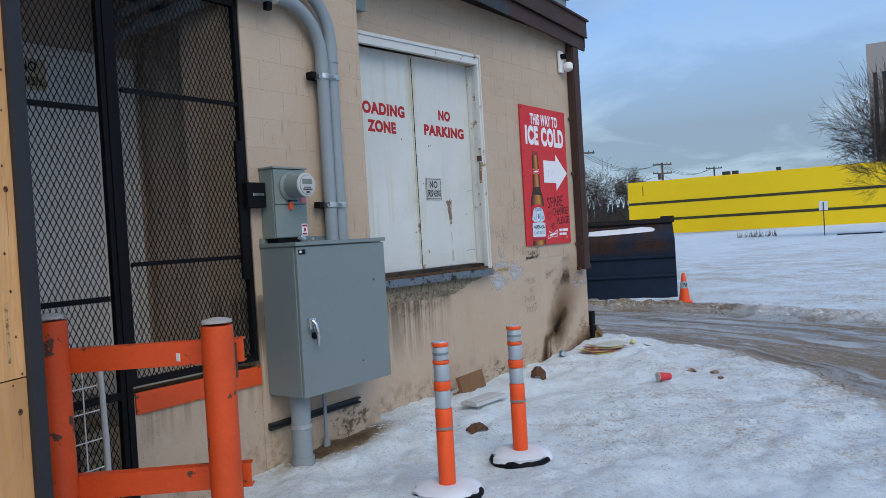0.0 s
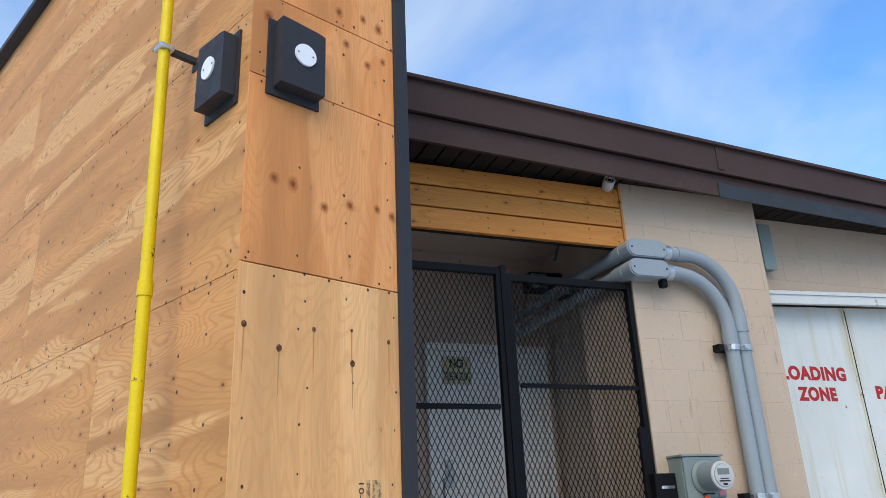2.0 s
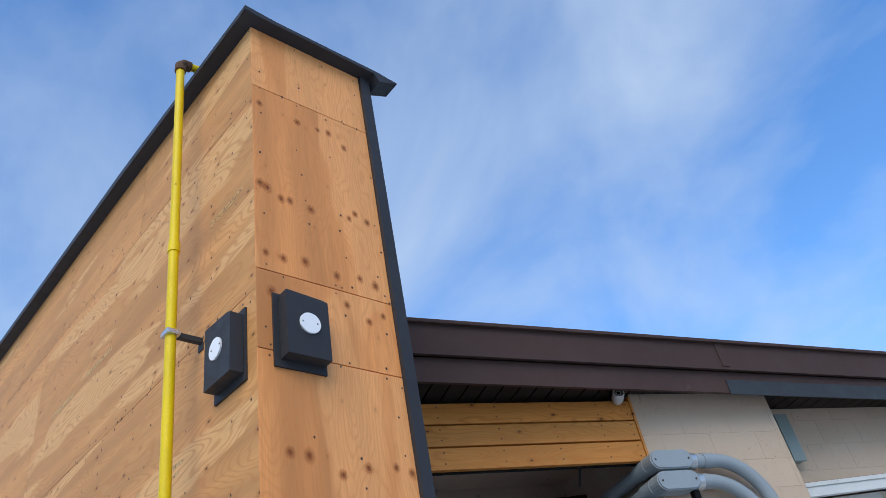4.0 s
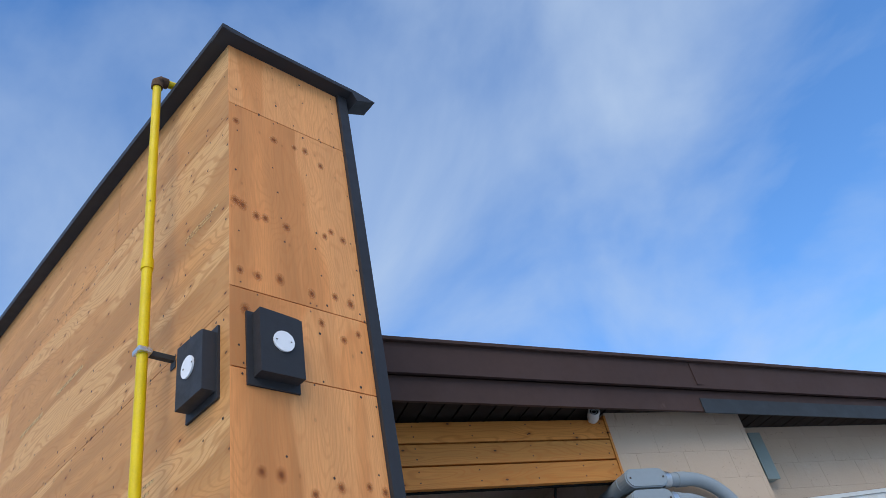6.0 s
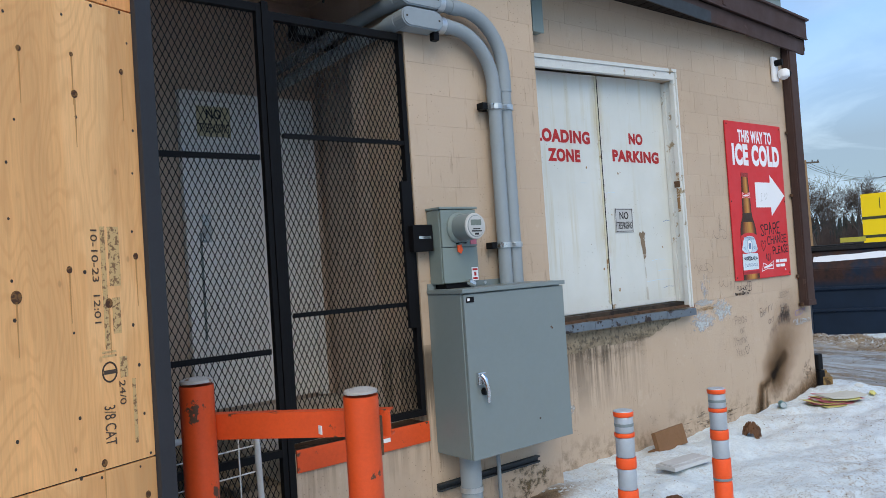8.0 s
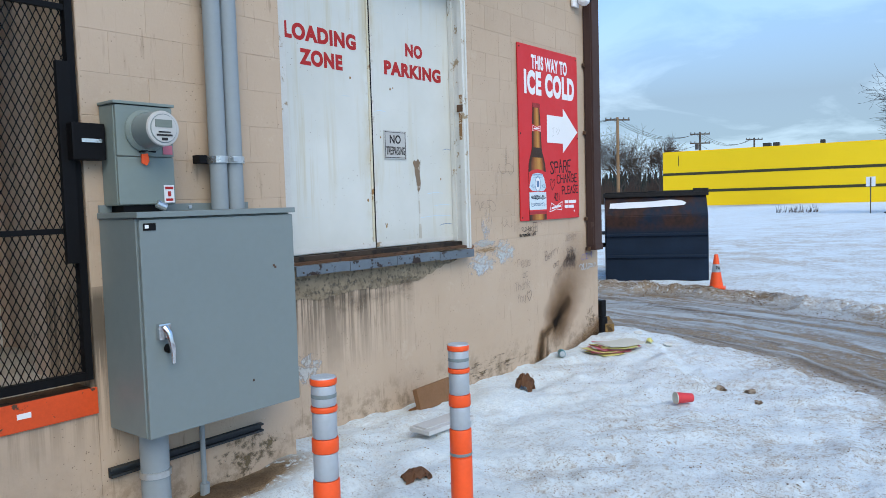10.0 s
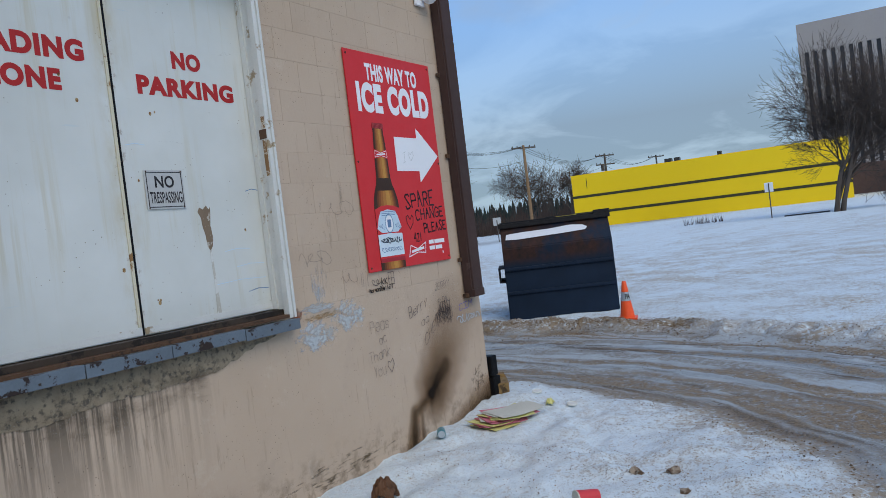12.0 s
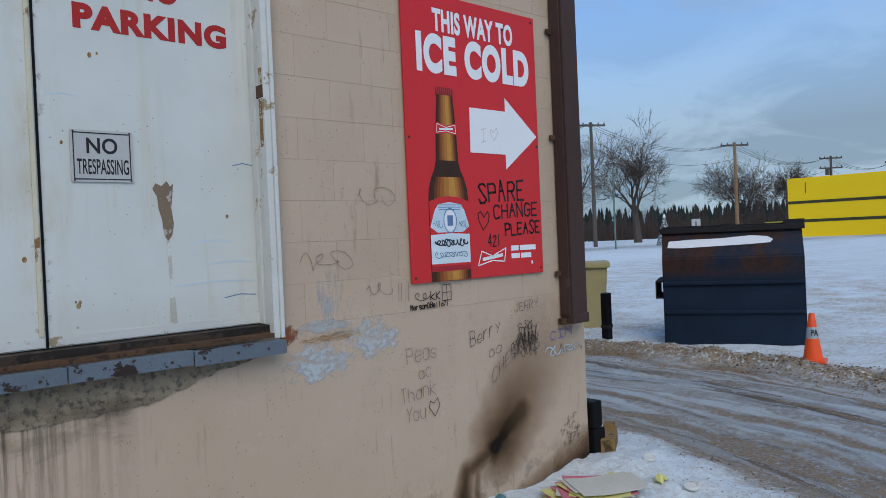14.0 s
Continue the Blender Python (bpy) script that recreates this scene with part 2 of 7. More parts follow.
M_PAPP = painted("pink_flyer", (0.58, 0.17, 0.22), 0.7)
M_TEAL = painted("teal_can_print", (0.08, 0.30, 0.36), 0.35, 0.3)
M_CUP = painted("red_paper_cup", (0.62, 0.05, 0.06), 0.55)
M_TAN = painted("tan_plastic", (0.36, 0.30, 0.15), 0.6)
M_GLASSY = Mat("meter_glass", 0.06)
M_GLASSY.colour((0.55, 0.58, 0.60))
M_GLASSY.b.inputs["Transmission Weight"].default_value = 0.75
M_GLASSY = M_GLASSY.m
M_LCD = painted("meter_display", (0.16, 0.19, 0.17), 0.25)
M_BOTTLED = painted("dark_amber_print", (0.045, 0.017, 0.006), 0.4, var=0.2)
M_BLUEP = painted("pale_blue_print", (0.52, 0.65, 0.74), 0.45)
M_BLUED = painted("blue_print", (0.10, 0.20, 0.36), 0.45)


def m_door():
    a = Mat("white_door_paint", 0.5).geo()
    base = a.mix(a.ramp(a.noise(1.6, 4), (0.3, 0.0), (0.7, 1.0)), (0.55, 0.56, 0.525), (0.63, 0.64, 0.61))
    runs = a.noise(1.0, 5, 0.7, 0, a.mapped((11, 11, 0.5)))
    f = a.math("MULTIPLY", a.ramp(runs, (0.52, 0.0), (0.66, 0.6)), a.ramp(a.noise(1.3, 2), (0.42, 0.0), (0.58, 1.0)))
    base = a.mix(f, base, (0.50, 0.44, 0.30))
    dots = a.ramp(a.voronoi(5.5), (0.035, 1.0), (0.055, 0.0))
    base = a.mix(a.math("MULTIPLY", dots, a.ramp(a.noise(2.4, 2), (0.52, 0.0), (0.58, 0.8))), base, (0.07, 0.05, 0.04))
    scratch = a.noise(1.0, 3, 0.6, 0, a.mapped((2.0, 2.0, 42)))
    f2 = a.math("MULTIPLY", a.ramp(scratch, (0.69, 0.0), (0.73, 0.7)), a.ramp(a.noise(2.0, 2), (0.5, 0.0), (0.6, 1.0)))
    base = a.mix(f2, base, (0.45, 0.55, 0.60))
    specks = a.math("MULTIPLY", a.ramp(a.voronoi(30), (0.07, 1.0), (0.11, 0.0)), a.ramp(a.noise(3.5, 4), (0.52, 0.0), (0.60, 0.9)))
    base = a.mix(specks, base, (0.13, 0.09, 0.055))
    scuff = a.noise(1.0, 5, 0.7, 1.5, a.mapped((5, 5, 22)))
    base = a.mix(a.math("MULTIPLY", a.ramp(scuff, (0.66, 0.0), (0.70, 0.6)), a.ramp(a.noise(1.1, 2), (0.48, 0.0), (0.58, 1.0))), base, (0.22, 0.20, 0.18))
    near = a.math("ABSOLUTE", a.math("SUBTRACT", a.axis(0), -1.82))
    edge = a.math("MULTIPLY", a.ramp(near, (0.0, 1.0), (0.11, 0.0)), a.ramp(a.noise(6, 6, 0.7, 0, a.mapped((1.0, 1.0, 0.35))), (0.42, 0.0), (0.62, 0.75)))
    base = a.mix(edge, base, (0.47, 0.37, 0.19))
    blister = a.math("MULTIPLY", a.ramp(near, (0.0, 1.0), (0.05, 0.0)), a.ramp(a.noise(26, 5, 0.7), (0.60, 0.0), (0.66, 0.9)))
    base = a.mix(blister, base, (0.20, 0.10, 0.04))
    a.colour(base).bump(a.noise(7, 4), 0.12, 0.006)
    return a.m


M_DOOR = m_door()


def m_ply(name, tone, grain_axis, pale=0.0, knots=1.0, figure=0.4):
    """Softwood plywood: stretched grain, cathedral figure, small knots; the grain runs along one local axis."""
    a = Mat(name, 0.62, 0, 0.3)
    sep = a.n.new("ShaderNodeSeparateXYZ")
    a.l.new(a.co, sep.inputs[0])
    flat = a.n.new("ShaderNodeCombineXYZ")     # along the grain, across it
    a.l.new(sep.outputs[grain_axis], flat.inputs[0])
    a.l.new(sep.outputs[2 - grain_axis], flat.inputs[1])
    a.l.new(a.math("MULTIPLY", a.random(), 53.0), flat.inputs[2])

    def grain(along, across, shift=1.0):
        m = a.n.new("ShaderNodeMapping")
        m.inputs["Scale"].default_value = (along, across, shift)
        a.l.new(flat.outputs[0], m.inputs[0])
        return m.outputs[0]

    d, m, l = (tuple(x * k for x in tone) for k in (0.76, 1.0, 1.22))
    c = a.ramp(a.noise(1.0, 4, 0.5, 0.2, grain(0.5, 4.5)), (0.32, d), (0.5, m), (0.68, l))
    if pale:
        c = a.mix(a.ramp(a.noise(1.0, 3, 0.45, 0.4, grain(0.42, 2.8, 3.0)), (0.55, 0.0), (0.575, pale)), c, (tone[0] * 1.26, tone[1] * 1.48, tone[2] * 1.75))
    wave = a.n.new("ShaderNodeMath")
    wave.operation = "SINE"
    a.l.new(a.math("MULTIPLY", a.noise(1.0, 2, 0.4, 0.25, grain(0.9, 4.0, 2.0)), 190.0), wave.inputs[0])
    c = a.mix(a.ramp(wave.outputs[0], (0.2, 0.0), (1.0, figure)), c, tuple(x * k for x, k in zip(tone, (0.80, 0.66, 0.55))))
    fine = a.noise(1.0, 5, 0.7, 0, grain(6, 120))
    c = a.mix(a.ramp(fine, (0.40, 0.0), (0.8, 0.5)), c, tuple(x * 0.66 for x in tone))
    v = a.n.new("ShaderNodeTexVoronoi")
    v.voronoi_dimensions = "2D"
    v.inputs["Scale"].default_value = 1.0
    a.l.new(grain(3.2, 5.6), v.inputs["Vector"])
    kn = v.outputs["Distance"]
    pick = a.ramp(a.axis(0, v.outputs["Color"]), (0.5, 0.0), (0.52, knots))
    c = a.mix(a.math("MULTIPLY", a.ramp(kn, (0.03, 0.6), (0.13, 0.0)), pick), c, tuple(x * k for x, k in zip(tone, (0.62, 0.45, 0.33))))
    c = a.mix(a.math("MULTIPLY", a.ramp(kn, (0.022, 0.95), (0.042, 0.0)), pick), c, (0.07, 0.028, 0.014))
    a.colour(c).bump(fine, 0.2, 0.002)
    return a.m


M_PLY_LIGHT_V = m_ply("plywood_pale", (0.80, 0.395, 0.158), 2, 0.35, 0.25, 0.24)
M_PLY_V = m_ply("plywood_orange", (0.73, 0.275, 0.088), 2, 0.6, 0.2, 0.24)
M_PLY_H = m_ply("plywood_side", (0.60, 0.275, 0.095), 0, 0.85, 0.9, 0.50)
M_LUMBER = m_ply("stained_lumber", (0.64, 0.245, 0.055), 0, 0.35, 1.0, 0.6)


def m_ground():
    a = Mat("snowy_ground", 0.8, 0, 0.3).geo()
    road, dirt, sand = a.attr("road"), a.attr("dirt"), a.attr("berm")
    n1, n2, n3, n4 = a.noise(1.1, 6, 0.6), a.noise(7, 6, 0.7), a.noise(34, 5, 0.7), a.noise(16, 7, 0.75, 0.4)
    # wheel tracks follow the bend of the road
    cen = a.n.new("ShaderNodeVectorMath")
    cen.operation = "SUBTRACT"
    cen.inputs[1].default_value = (-4.2, 2.08, 0)
    a.l.new(a.co, cen.inputs[0])
    dx, dy = a.axis(0, cen.outputs[0]), a.axis(1, cen.outputs[0])
    rad = a.math("SQRT", a.math("ADD", a.math("MULTIPLY", dx, dx), a.math("MULTIPLY", dy, dy)))
    ang = a.math("ARCTAN2", dy, dx)
    arc = a.n.new("ShaderNodeCombineXYZ")
    a.l.new(a.math("MULTIPLY", rad, 5.5), arc.inputs[0])
    a.l.new(a.math("MULTIPLY", ang, 2.0), arc.inputs[1])
    track = a.noise(1.0, 7, 0.62, 0.1, arc.outputs[0])
    arc2 = a.n.new("ShaderNodeCombineXYZ")
    a.l.new(a.math("MULTIPLY", rad, 15.0), arc2.inputs[0])
    a.l.new(a.math("MULTIPLY", ang, 2.2), arc2.inputs[1])
    thin = a.noise(1.0, 6, 0.65, 0.1, arc2.outputs[0])
    n5, n6 = a.noise(75, 4, 0.7), a.noise(24, 6, 0.72, 0.6)
    snow = a.mix(a.ramp(n6, (0.30, 0.0), (0.60, 1.0)), (0.60, 0.69, 0.735), (0.755, 0.835, 0.865))
    # sand and soot thrown over the snow: crumbs, freckles, broad stained areas
    much = a.math("MINIMUM", a.math("MULTIPLY", dirt, 1.2), 1.0)
    crumbs = a.math("MULTIPLY", a.ramp(n5, (0.53, 0.0), (0.575, 1.0)), a.ramp(n4, (0.44, 0.0), (0.53, 1.0)))
    crumbs = a.math("MULTIPLY", crumbs, a.ramp(n1, (0.34, 0.2), (0.54, 1.0)))
    c = a.mix(a.math("MULTIPLY", crumbs, much), snow, (0.20, 0.135, 0.08))
    freckle = a.math("MULTIPLY", a.ramp(n6, (0.53, 0.0), (0.57, 0.8)), a.ramp(n2, (0.48, 0.0), (0.58, 1.0)))
    c = a.mix(a.math("MULTIPLY", freckle, much), c, (0.34, 0.255, 0.17))
    wide = a.math("MULTIPLY", a.math("MULTIPLY", a.ramp(n1, (0.42, 0.0), (0.60, 0.62)), a.ramp(n4, (0.44, 0.1), (0.54, 1.0))), dirt)
    c = a.mix(wide, c, (0.46, 0.385, 0.30))
    # grey slush, rutted with wet brown sand
    grain = a.mix(0.5, n4, n5)
    slush = a.ramp(grain, (0.36, (0.19, 0.20, 0.20)), (0.48, (0.30, 0.325, 0.335)), (0.62, (0.42, 0.46, 0.475)))
    slush = a.mix(a.ramp(thin, (0.54, 0.0), (0.58, 0.45)), slush, (0.17, 0.135, 0.10))
    slush = a.mix(a.ramp(thin, (0.36, 0.3), (0.44, 0.0)), slush, (0.42, 0.44, 0.455))
    wet = a.mix(a.ramp(n5, (0.4, 0.0), (0.62, 1.0)), (0.050, 0.031, 0.018), (0.20, 0.135, 0.08))
    slush = a.mix(a.math("MULTIPLY", a.ramp(a.math("ADD", track, a.math("MULTIPLY", a.math("SUBTRACT", grain, 0.5), 0.35)), (0.435, 1.0), (0.46, 0.0)), a.ramp(n4, (0.36, 0.5), (0.46, 1.0))), slush, wet)
    # brown sand thrown up in bands between the wheel ruts
    wave = a.math("SINE", a.math("ADD", a.math("MULTIPLY", rad, 9.2), a.math("ADD", a.math("MULTIPLY", a.noise(0.55, 3), 9.0), a.math("MULTIPLY", grain, 2.2))))
    band = a.math("MULTIPLY", a.ramp(wave, (0.58, 0.0), (0.72, 1.0)), a.ramp(n4, (0.38, 0.35), (0.52, 1.0)))
    slush = a.mix(band, slush, a.mix(a.ramp(n5, (0.42, 0.0), (0.6, 1.0)), (0.055, 0.036, 0.022), (0.215, 0.15, 0.095)))
    c = a.mix(road, c, slush)
    mud = a.mix(a.ramp(grain, (0.38, 0.0), (0.62, 1.0)), (0.10, 0.062, 0.034), (0.38, 0.27, 0.165))
    thick = a.math("MULTIPLY", a.math("MAXIMUM", a.math("SUBTRACT", sand, 1.0), 0.0), 0.3)
    bf = a.math("MULTIPLY", a.math("MINIMUM", sand, 1.0), a.ramp(a.math("ADD", thick, a.math("ADD", a.math("MULTIPLY", n4, 0.6), a.math("MULTIPLY", n3, 0.4))), (0.40, 0.0), (0.50, 1.0)))
    mud = a.mix(a.math("MULTIPLY", thick, 2.6), mud, (0.085, 0.052, 0.030))
    c = a.mix(bf, c, mud)
    a.colour(c)
    a.roughness(a.mix(road, (0.85, 0.85, 0.85), a.ramp(n2, (0.3, 0.5), (0.7, 0.85))))
    h = a.math("ADD", a.math("ADD", a.math("MULTIPLY", n6, 0.42), a.math("MULTIPLY", n5, 0.14)), a.math("ADD", a.math("MULTIPLY", n4, 0.4), a.math("MULTIPLY", thin, a.math("MULTIPLY", road, 0.4))))
    a.bump(h, 1.0, 0.03)
    return a.m


M_GROUND = m_ground()


def m_crumb():
    a = Mat("sand_crumbs", 0.9, 0, 0.2)
    isl = a.n.new("ShaderNodeNewGeometry").outputs["Random Per Island"]
    a.colour(a.mix(a.ramp(a.noise(60, 3), (0.35, 0.0), (0.65, 0.4)), a.ramp(isl, (0.0, (0.075, 0.046, 0.027)), (0.5, (0.22, 0.14, 0.08)), (0.85, (0.38, 0.27, 0.17)), (1.0, (0.5, 0.46, 0.42))), (0.10, 0.07, 0.045)))
    return a.m


M_CRUMB = m_crumb()
M_CLOD = painted("dirty_snow_clod", (0.34, 0.27, 0.20), 0.9, var=0.3, worn=(0.13, 0.08, 0.05), amount=0.45, scale=18, bump=0.8, edge=0.1)


def m_dumpster():
    a = Mat("navy_dumpster_paint", 0.6, 0.0, 0.2)
    base = a.ramp(a.noise(2, 5), (0.3, (0.0025, 0.010, 0.024)), (0.7, (0.006, 0.018, 0.040)))
    z = a.axis(2)
    heat = a.math("MULTIPLY", a.ramp(z, (0.86, 0.0), (1.0, 1.0)), a.ramp(a.noise(1.6, 5, 0.6, 0, a.mapped((1.2, 1.2, 0.8))), (0.36, 0.0), (0.5, 1.0)))
    base = a.mix(heat, base, a.ramp(a.noise(11, 5), (0.3, (0.014, 0.009, 0.008)), (0.7, (0.050, 0.018, 0.012))))
    a.colour(base).bump(a.noise(9, 4), 0.2, 0.01)
    return a.m


M_DUMP = m_dumpster()
M_CHAR = painted("charred_rim", (0.014, 0.013, 0.014), 0.8, bump=0.8)
M_YBLD = painted("yellow_cladding", (0.90, 0.575, 0.012), 0.55, var=0.03, scale=0.5, bump=0.02)
M_YSTRIPE = painted("dark_stripe", (0.05, 0.045, 0.02), 0.7)
M_TOWERW = painted("pale_precast", (0.33, 0.30, 0.29), 0.85, var=0.06, scale=0.4)
M_TOWERD = painted("dark_window_strip", (0.035, 0.035, 0.04), 0.3)
M_BRICK = painted("brown_brick", (0.10, 0.06, 0.05), 0.9)
M_BARK = painted("winter_bark", (0.085, 0.066, 0.055), 0.95, bump=0.6)
M_TWIG = painted("bare_twigs", (0.075, 0.056, 0.048), 0.95)
M_CONIFER = painted("far_conifers", (0.020, 0.030, 0.026), 0.95, var=0.4, scale=1)
M_BRUSH = painted("reddish_brush", (0.075, 0.048, 0.038), 0.95, var=0.4, scale=1)
M_POLE = painted("weathered_pole", (0.26, 0.155, 0.085), 0.9, var=0.25)
M_POLED = painted("grey_pole", (0.10, 0.085, 0.075), 0.9)
M_WIRE = painted("black_wire", (0.03, 0.03, 0.035), 0.7)
M_ALCOVE = painted("alcove_plaster", (0.56, 0.44, 0.36), 0.9, var=0.1, worn=(0.15, 0.12, 0.1), amount=0.66)
# near-white only to bounce light into the recess, on a wall never seen
M_ALCBOUNCE = painted("pale_bounce_plaster", (0.78, 0.74, 0.70), 0.9, var=0.08)
M_ALCDOOR = painted("pale_steel_door", (0.88, 0.88, 0.87), 0.5, var=0.04, worn=(0.4, 0.38, 0.35), amount=0.7)


# ---- shape helpers ----
def part(name, bm, material, parent=None, label="", smooth=False):
    me = bpy.data.meshes.new(name)
    bm.normal_update()
    bm.to_mesh(me)
    bm.free()
    me.materials.append(material)
    ob = new(name, me)
    if smooth:
        me.polygons.foreach_set("use_smooth", [True] * len(me.polygons))
        me.set_sharp_from_angle(angle=radians(40))
    if parent:
        ob.parent = parent
    if label:
        ob["label"] = label
    return ob


def empty(name, m=None, label="", category="", group="", kind=""):
    ob = new(name)
    if m is not None:
        ob.matrix_world = m
    return tagged(ob, label, category, group, kind)


def box(bm, x0, x1, y0, y1, z0, z1, bevel=0.0):
    r = bmesh.ops.create_cube(bm, size=1.0, matrix=Matrix.Translation(((x0 + x1) / 2, (y0 + y1) / 2, (z0 + z1) / 2)) @ Matrix.Diagonal((x1 - x0, y1 - y0, z1 - z0, 1)))
    if bevel > 0:
        ed = {e for v in r["verts"] for e in v.link_edges}
        bmesh.ops.bevel(bm, geom=list(ed), offset=bevel, segments=2, affect="EDGES", profile=0.7)
    return bm


def boxes(*rows, bevel=0.0):
    bm = bmesh.new()
    for r in rows:
        b2 = box(bmesh.new(), *r, bevel=bevel)
        me = bpy.data.meshes.new("tmp")
        b2.to_mesh(me)
        b2.free()
        bm.from_mesh(me)
        bpy.data.meshes.remove(me)
    return bm


def tube(points, r, sides=12, taper=None, bm=None, caps=True):
    """A round tube through the points."""
    bm = bm or bmesh.new()
    pts = [Vector(p) for p in points]
    rings, up = [], None
    for i, p in enumerate(pts):
        d = (pts[min(i + 1, len(pts) - 1)] - pts[max(i - 1, 0)]).normalized()
        if up is None:
            up = d.orthogonal().normalized()
        up = (up - d * up.dot(d)).normalized()
        side = d.cross(up)
        rr = taper[i] if taper else r
        rings.append([bm.verts.new(p + rr * (math.cos(k * math.tau / sides) * up + math.sin(k * math.tau / sides) * side)) for k in range(sides)])
    for a, b in zip(rings, rings[1:]):
        for k in range(sides):
            bm.faces.new((a[k], a[(k + 1) % sides], b[(k + 1) % sides], b[k]))
    if caps:
        bm.faces.new(rings[0][::-1])
        bm.faces.new(rings[-1])
    return bm


def lathe(profile, sides=24, bm=None, at=(0, 0, 0)):
    """Rows of (radius, height) turned round z."""
    bm = bm or bmesh.new()
    rings = [[bm.verts.new((at[0] + r * math.cos(k * math.tau / sides), at[1] + r * math.sin(k * math.tau / sides), at[2] + z)) for k in range(sides)] for r, z in profile]
    for a, b in zip(rings, rings[1:]):
        for k in range(sides):
            bm.faces.new((a[k], a[(k + 1) % sides], b[(k + 1) % sides], b[k]))
    bm.faces.new(rings[0][::-1])
    bm.faces.new(rings[-1])
    return bm


def prism(outline, y0, y1, bm=None):
    """An outline in x and z, thickened from y0 (front) to y1."""
    bm = bm or bmesh.new()
    a = [bm.verts.new((x, y0, z)) for x, z in outline]
    b = [bm.verts.new((x, y1, z)) for x, z in outline]
    n = len(a)
    bm.faces.new(a)
    bm.faces.new(b[::-1])
    for k in range(n):
        bm.faces.new((a[k], b[k], b[(k + 1) % n], a[(k + 1) % n]))
    bmesh.ops.recalc_face_normals(bm, faces=bm.faces)
    return bm


def disc(cx, cz, r, y0, y1, sides=24, rz=None):
    rz = rz or r
    return prism([(cx + r * math.cos(k * math.tau / sides), cz + rz * math.sin(k * math.tau / sides)) for k in range(sides)], y0, y1)


def letters(name, body, x0, x1, z0, z1, y, material, parent, bold=0.0, upright=True, label=""):
    """Words of the built-in font, laid flat on a wall that faces -y, fitted to a rectangle."""
    cu = bpy.data.curves.new(name, "FONT")
    cu.body, cu.size, cu.extrude, cu.offset, cu.resolution_u = body, 1.0, 0.01, bold, 6
    cu.space_character = 1.0 + max(0.0, bold) * 2.2
    tmp = bpy.data.objects.new(name, cu)
    scene.collection.objects.link(tmp)
    me = bpy.data.meshes.new_from_object(tmp.evaluated_get(bpy.context.evaluated_depsgraph_get()))
    bpy.data.objects.remove(tmp)
    bpy.data.curves.remove(cu)
    co = np.empty(len(me.vertices) * 3)
    me.vertices.foreach_get("co", co)
    co = co.reshape(-1, 3)
    lo, hi = co.min(0), co.max(0)
    q = (co - lo) / np.maximum(hi - lo, 1e-6)
    if upright:
        out = np.stack([x0 + q[:, 0] * (x1 - x0), y - q[:, 2] * 0.0012, z0 + q[:, 1] * (z1 - z0)], 1)
    else:   # turned a quarter clockwise: the line runs downwards
        out = np.stack([x0 + q[:, 1] * (x1 - x0), y - q[:, 2] * 0.0012, z1 - q[:, 0] * (z1 - z0)], 1)
    me.vertices.foreach_set("co", out.ravel())
    me.materials.clear()
    me.materials.append(material)
    ob = new(name, me)
    if parent:
        ob.parent = parent
    if label:
        ob["label"] = label
    return ob


def stroke(points, w, y, bm):
    """A drawn line of width w on a wall that faces -y."""
    for (xa, za), (xb, zb) in zip(points, points[1:]):
        d = Vector((xb - xa, 0, zb - za))
        if d.length < 1e-5:
            continue
        d.normalize()
        s = Vector((-d.z, 0, d.x)) * w / 2
        a, b = Vector((xa, y, za)) - d * w * 0.3, Vector((xb, y, zb)) + d * w * 0.3
        bm.faces.new([bm.verts.new(p) for p in (a - s, b - s, b + s, a + s)])
    return bm


def scribble(seed, x0, x1, z0, z1, n, w, y, bm):
    """Looping handwriting: each loop has its own height, width and slant."""
    rng = random.Random(seed)
    loops = max(2, n // 4)
    step, zc, pts = (x1 - x0) / loops, (z0 + z1) / 2, []
    high, wide, slant = 0.0, 0.0, 0.0
    for k in range(loops * 10 + 1):
        if k % 10 == 0:
            nh, nw, slant = rng.uniform(0.35, 1.0) * (z1 - z0) / 2, rng.uniform(-0.9, 0.9) * step, rng.uniform(-0.3, 0.3)
        high, wide = high + 0.35 * (nh - high), wide + 0.35 * (nw - wide)
        a = k * math.tau / 10
        pts.append((x0 + (x1 - x0) * k / (loops * 10) + wide * math.cos(a) + slant * high * math.sin(a), zc + high * math.sin(a) + rng.uniform(-0.03, 0.03) * (z1 - z0)))
    return stroke(pts, w, y, bm)


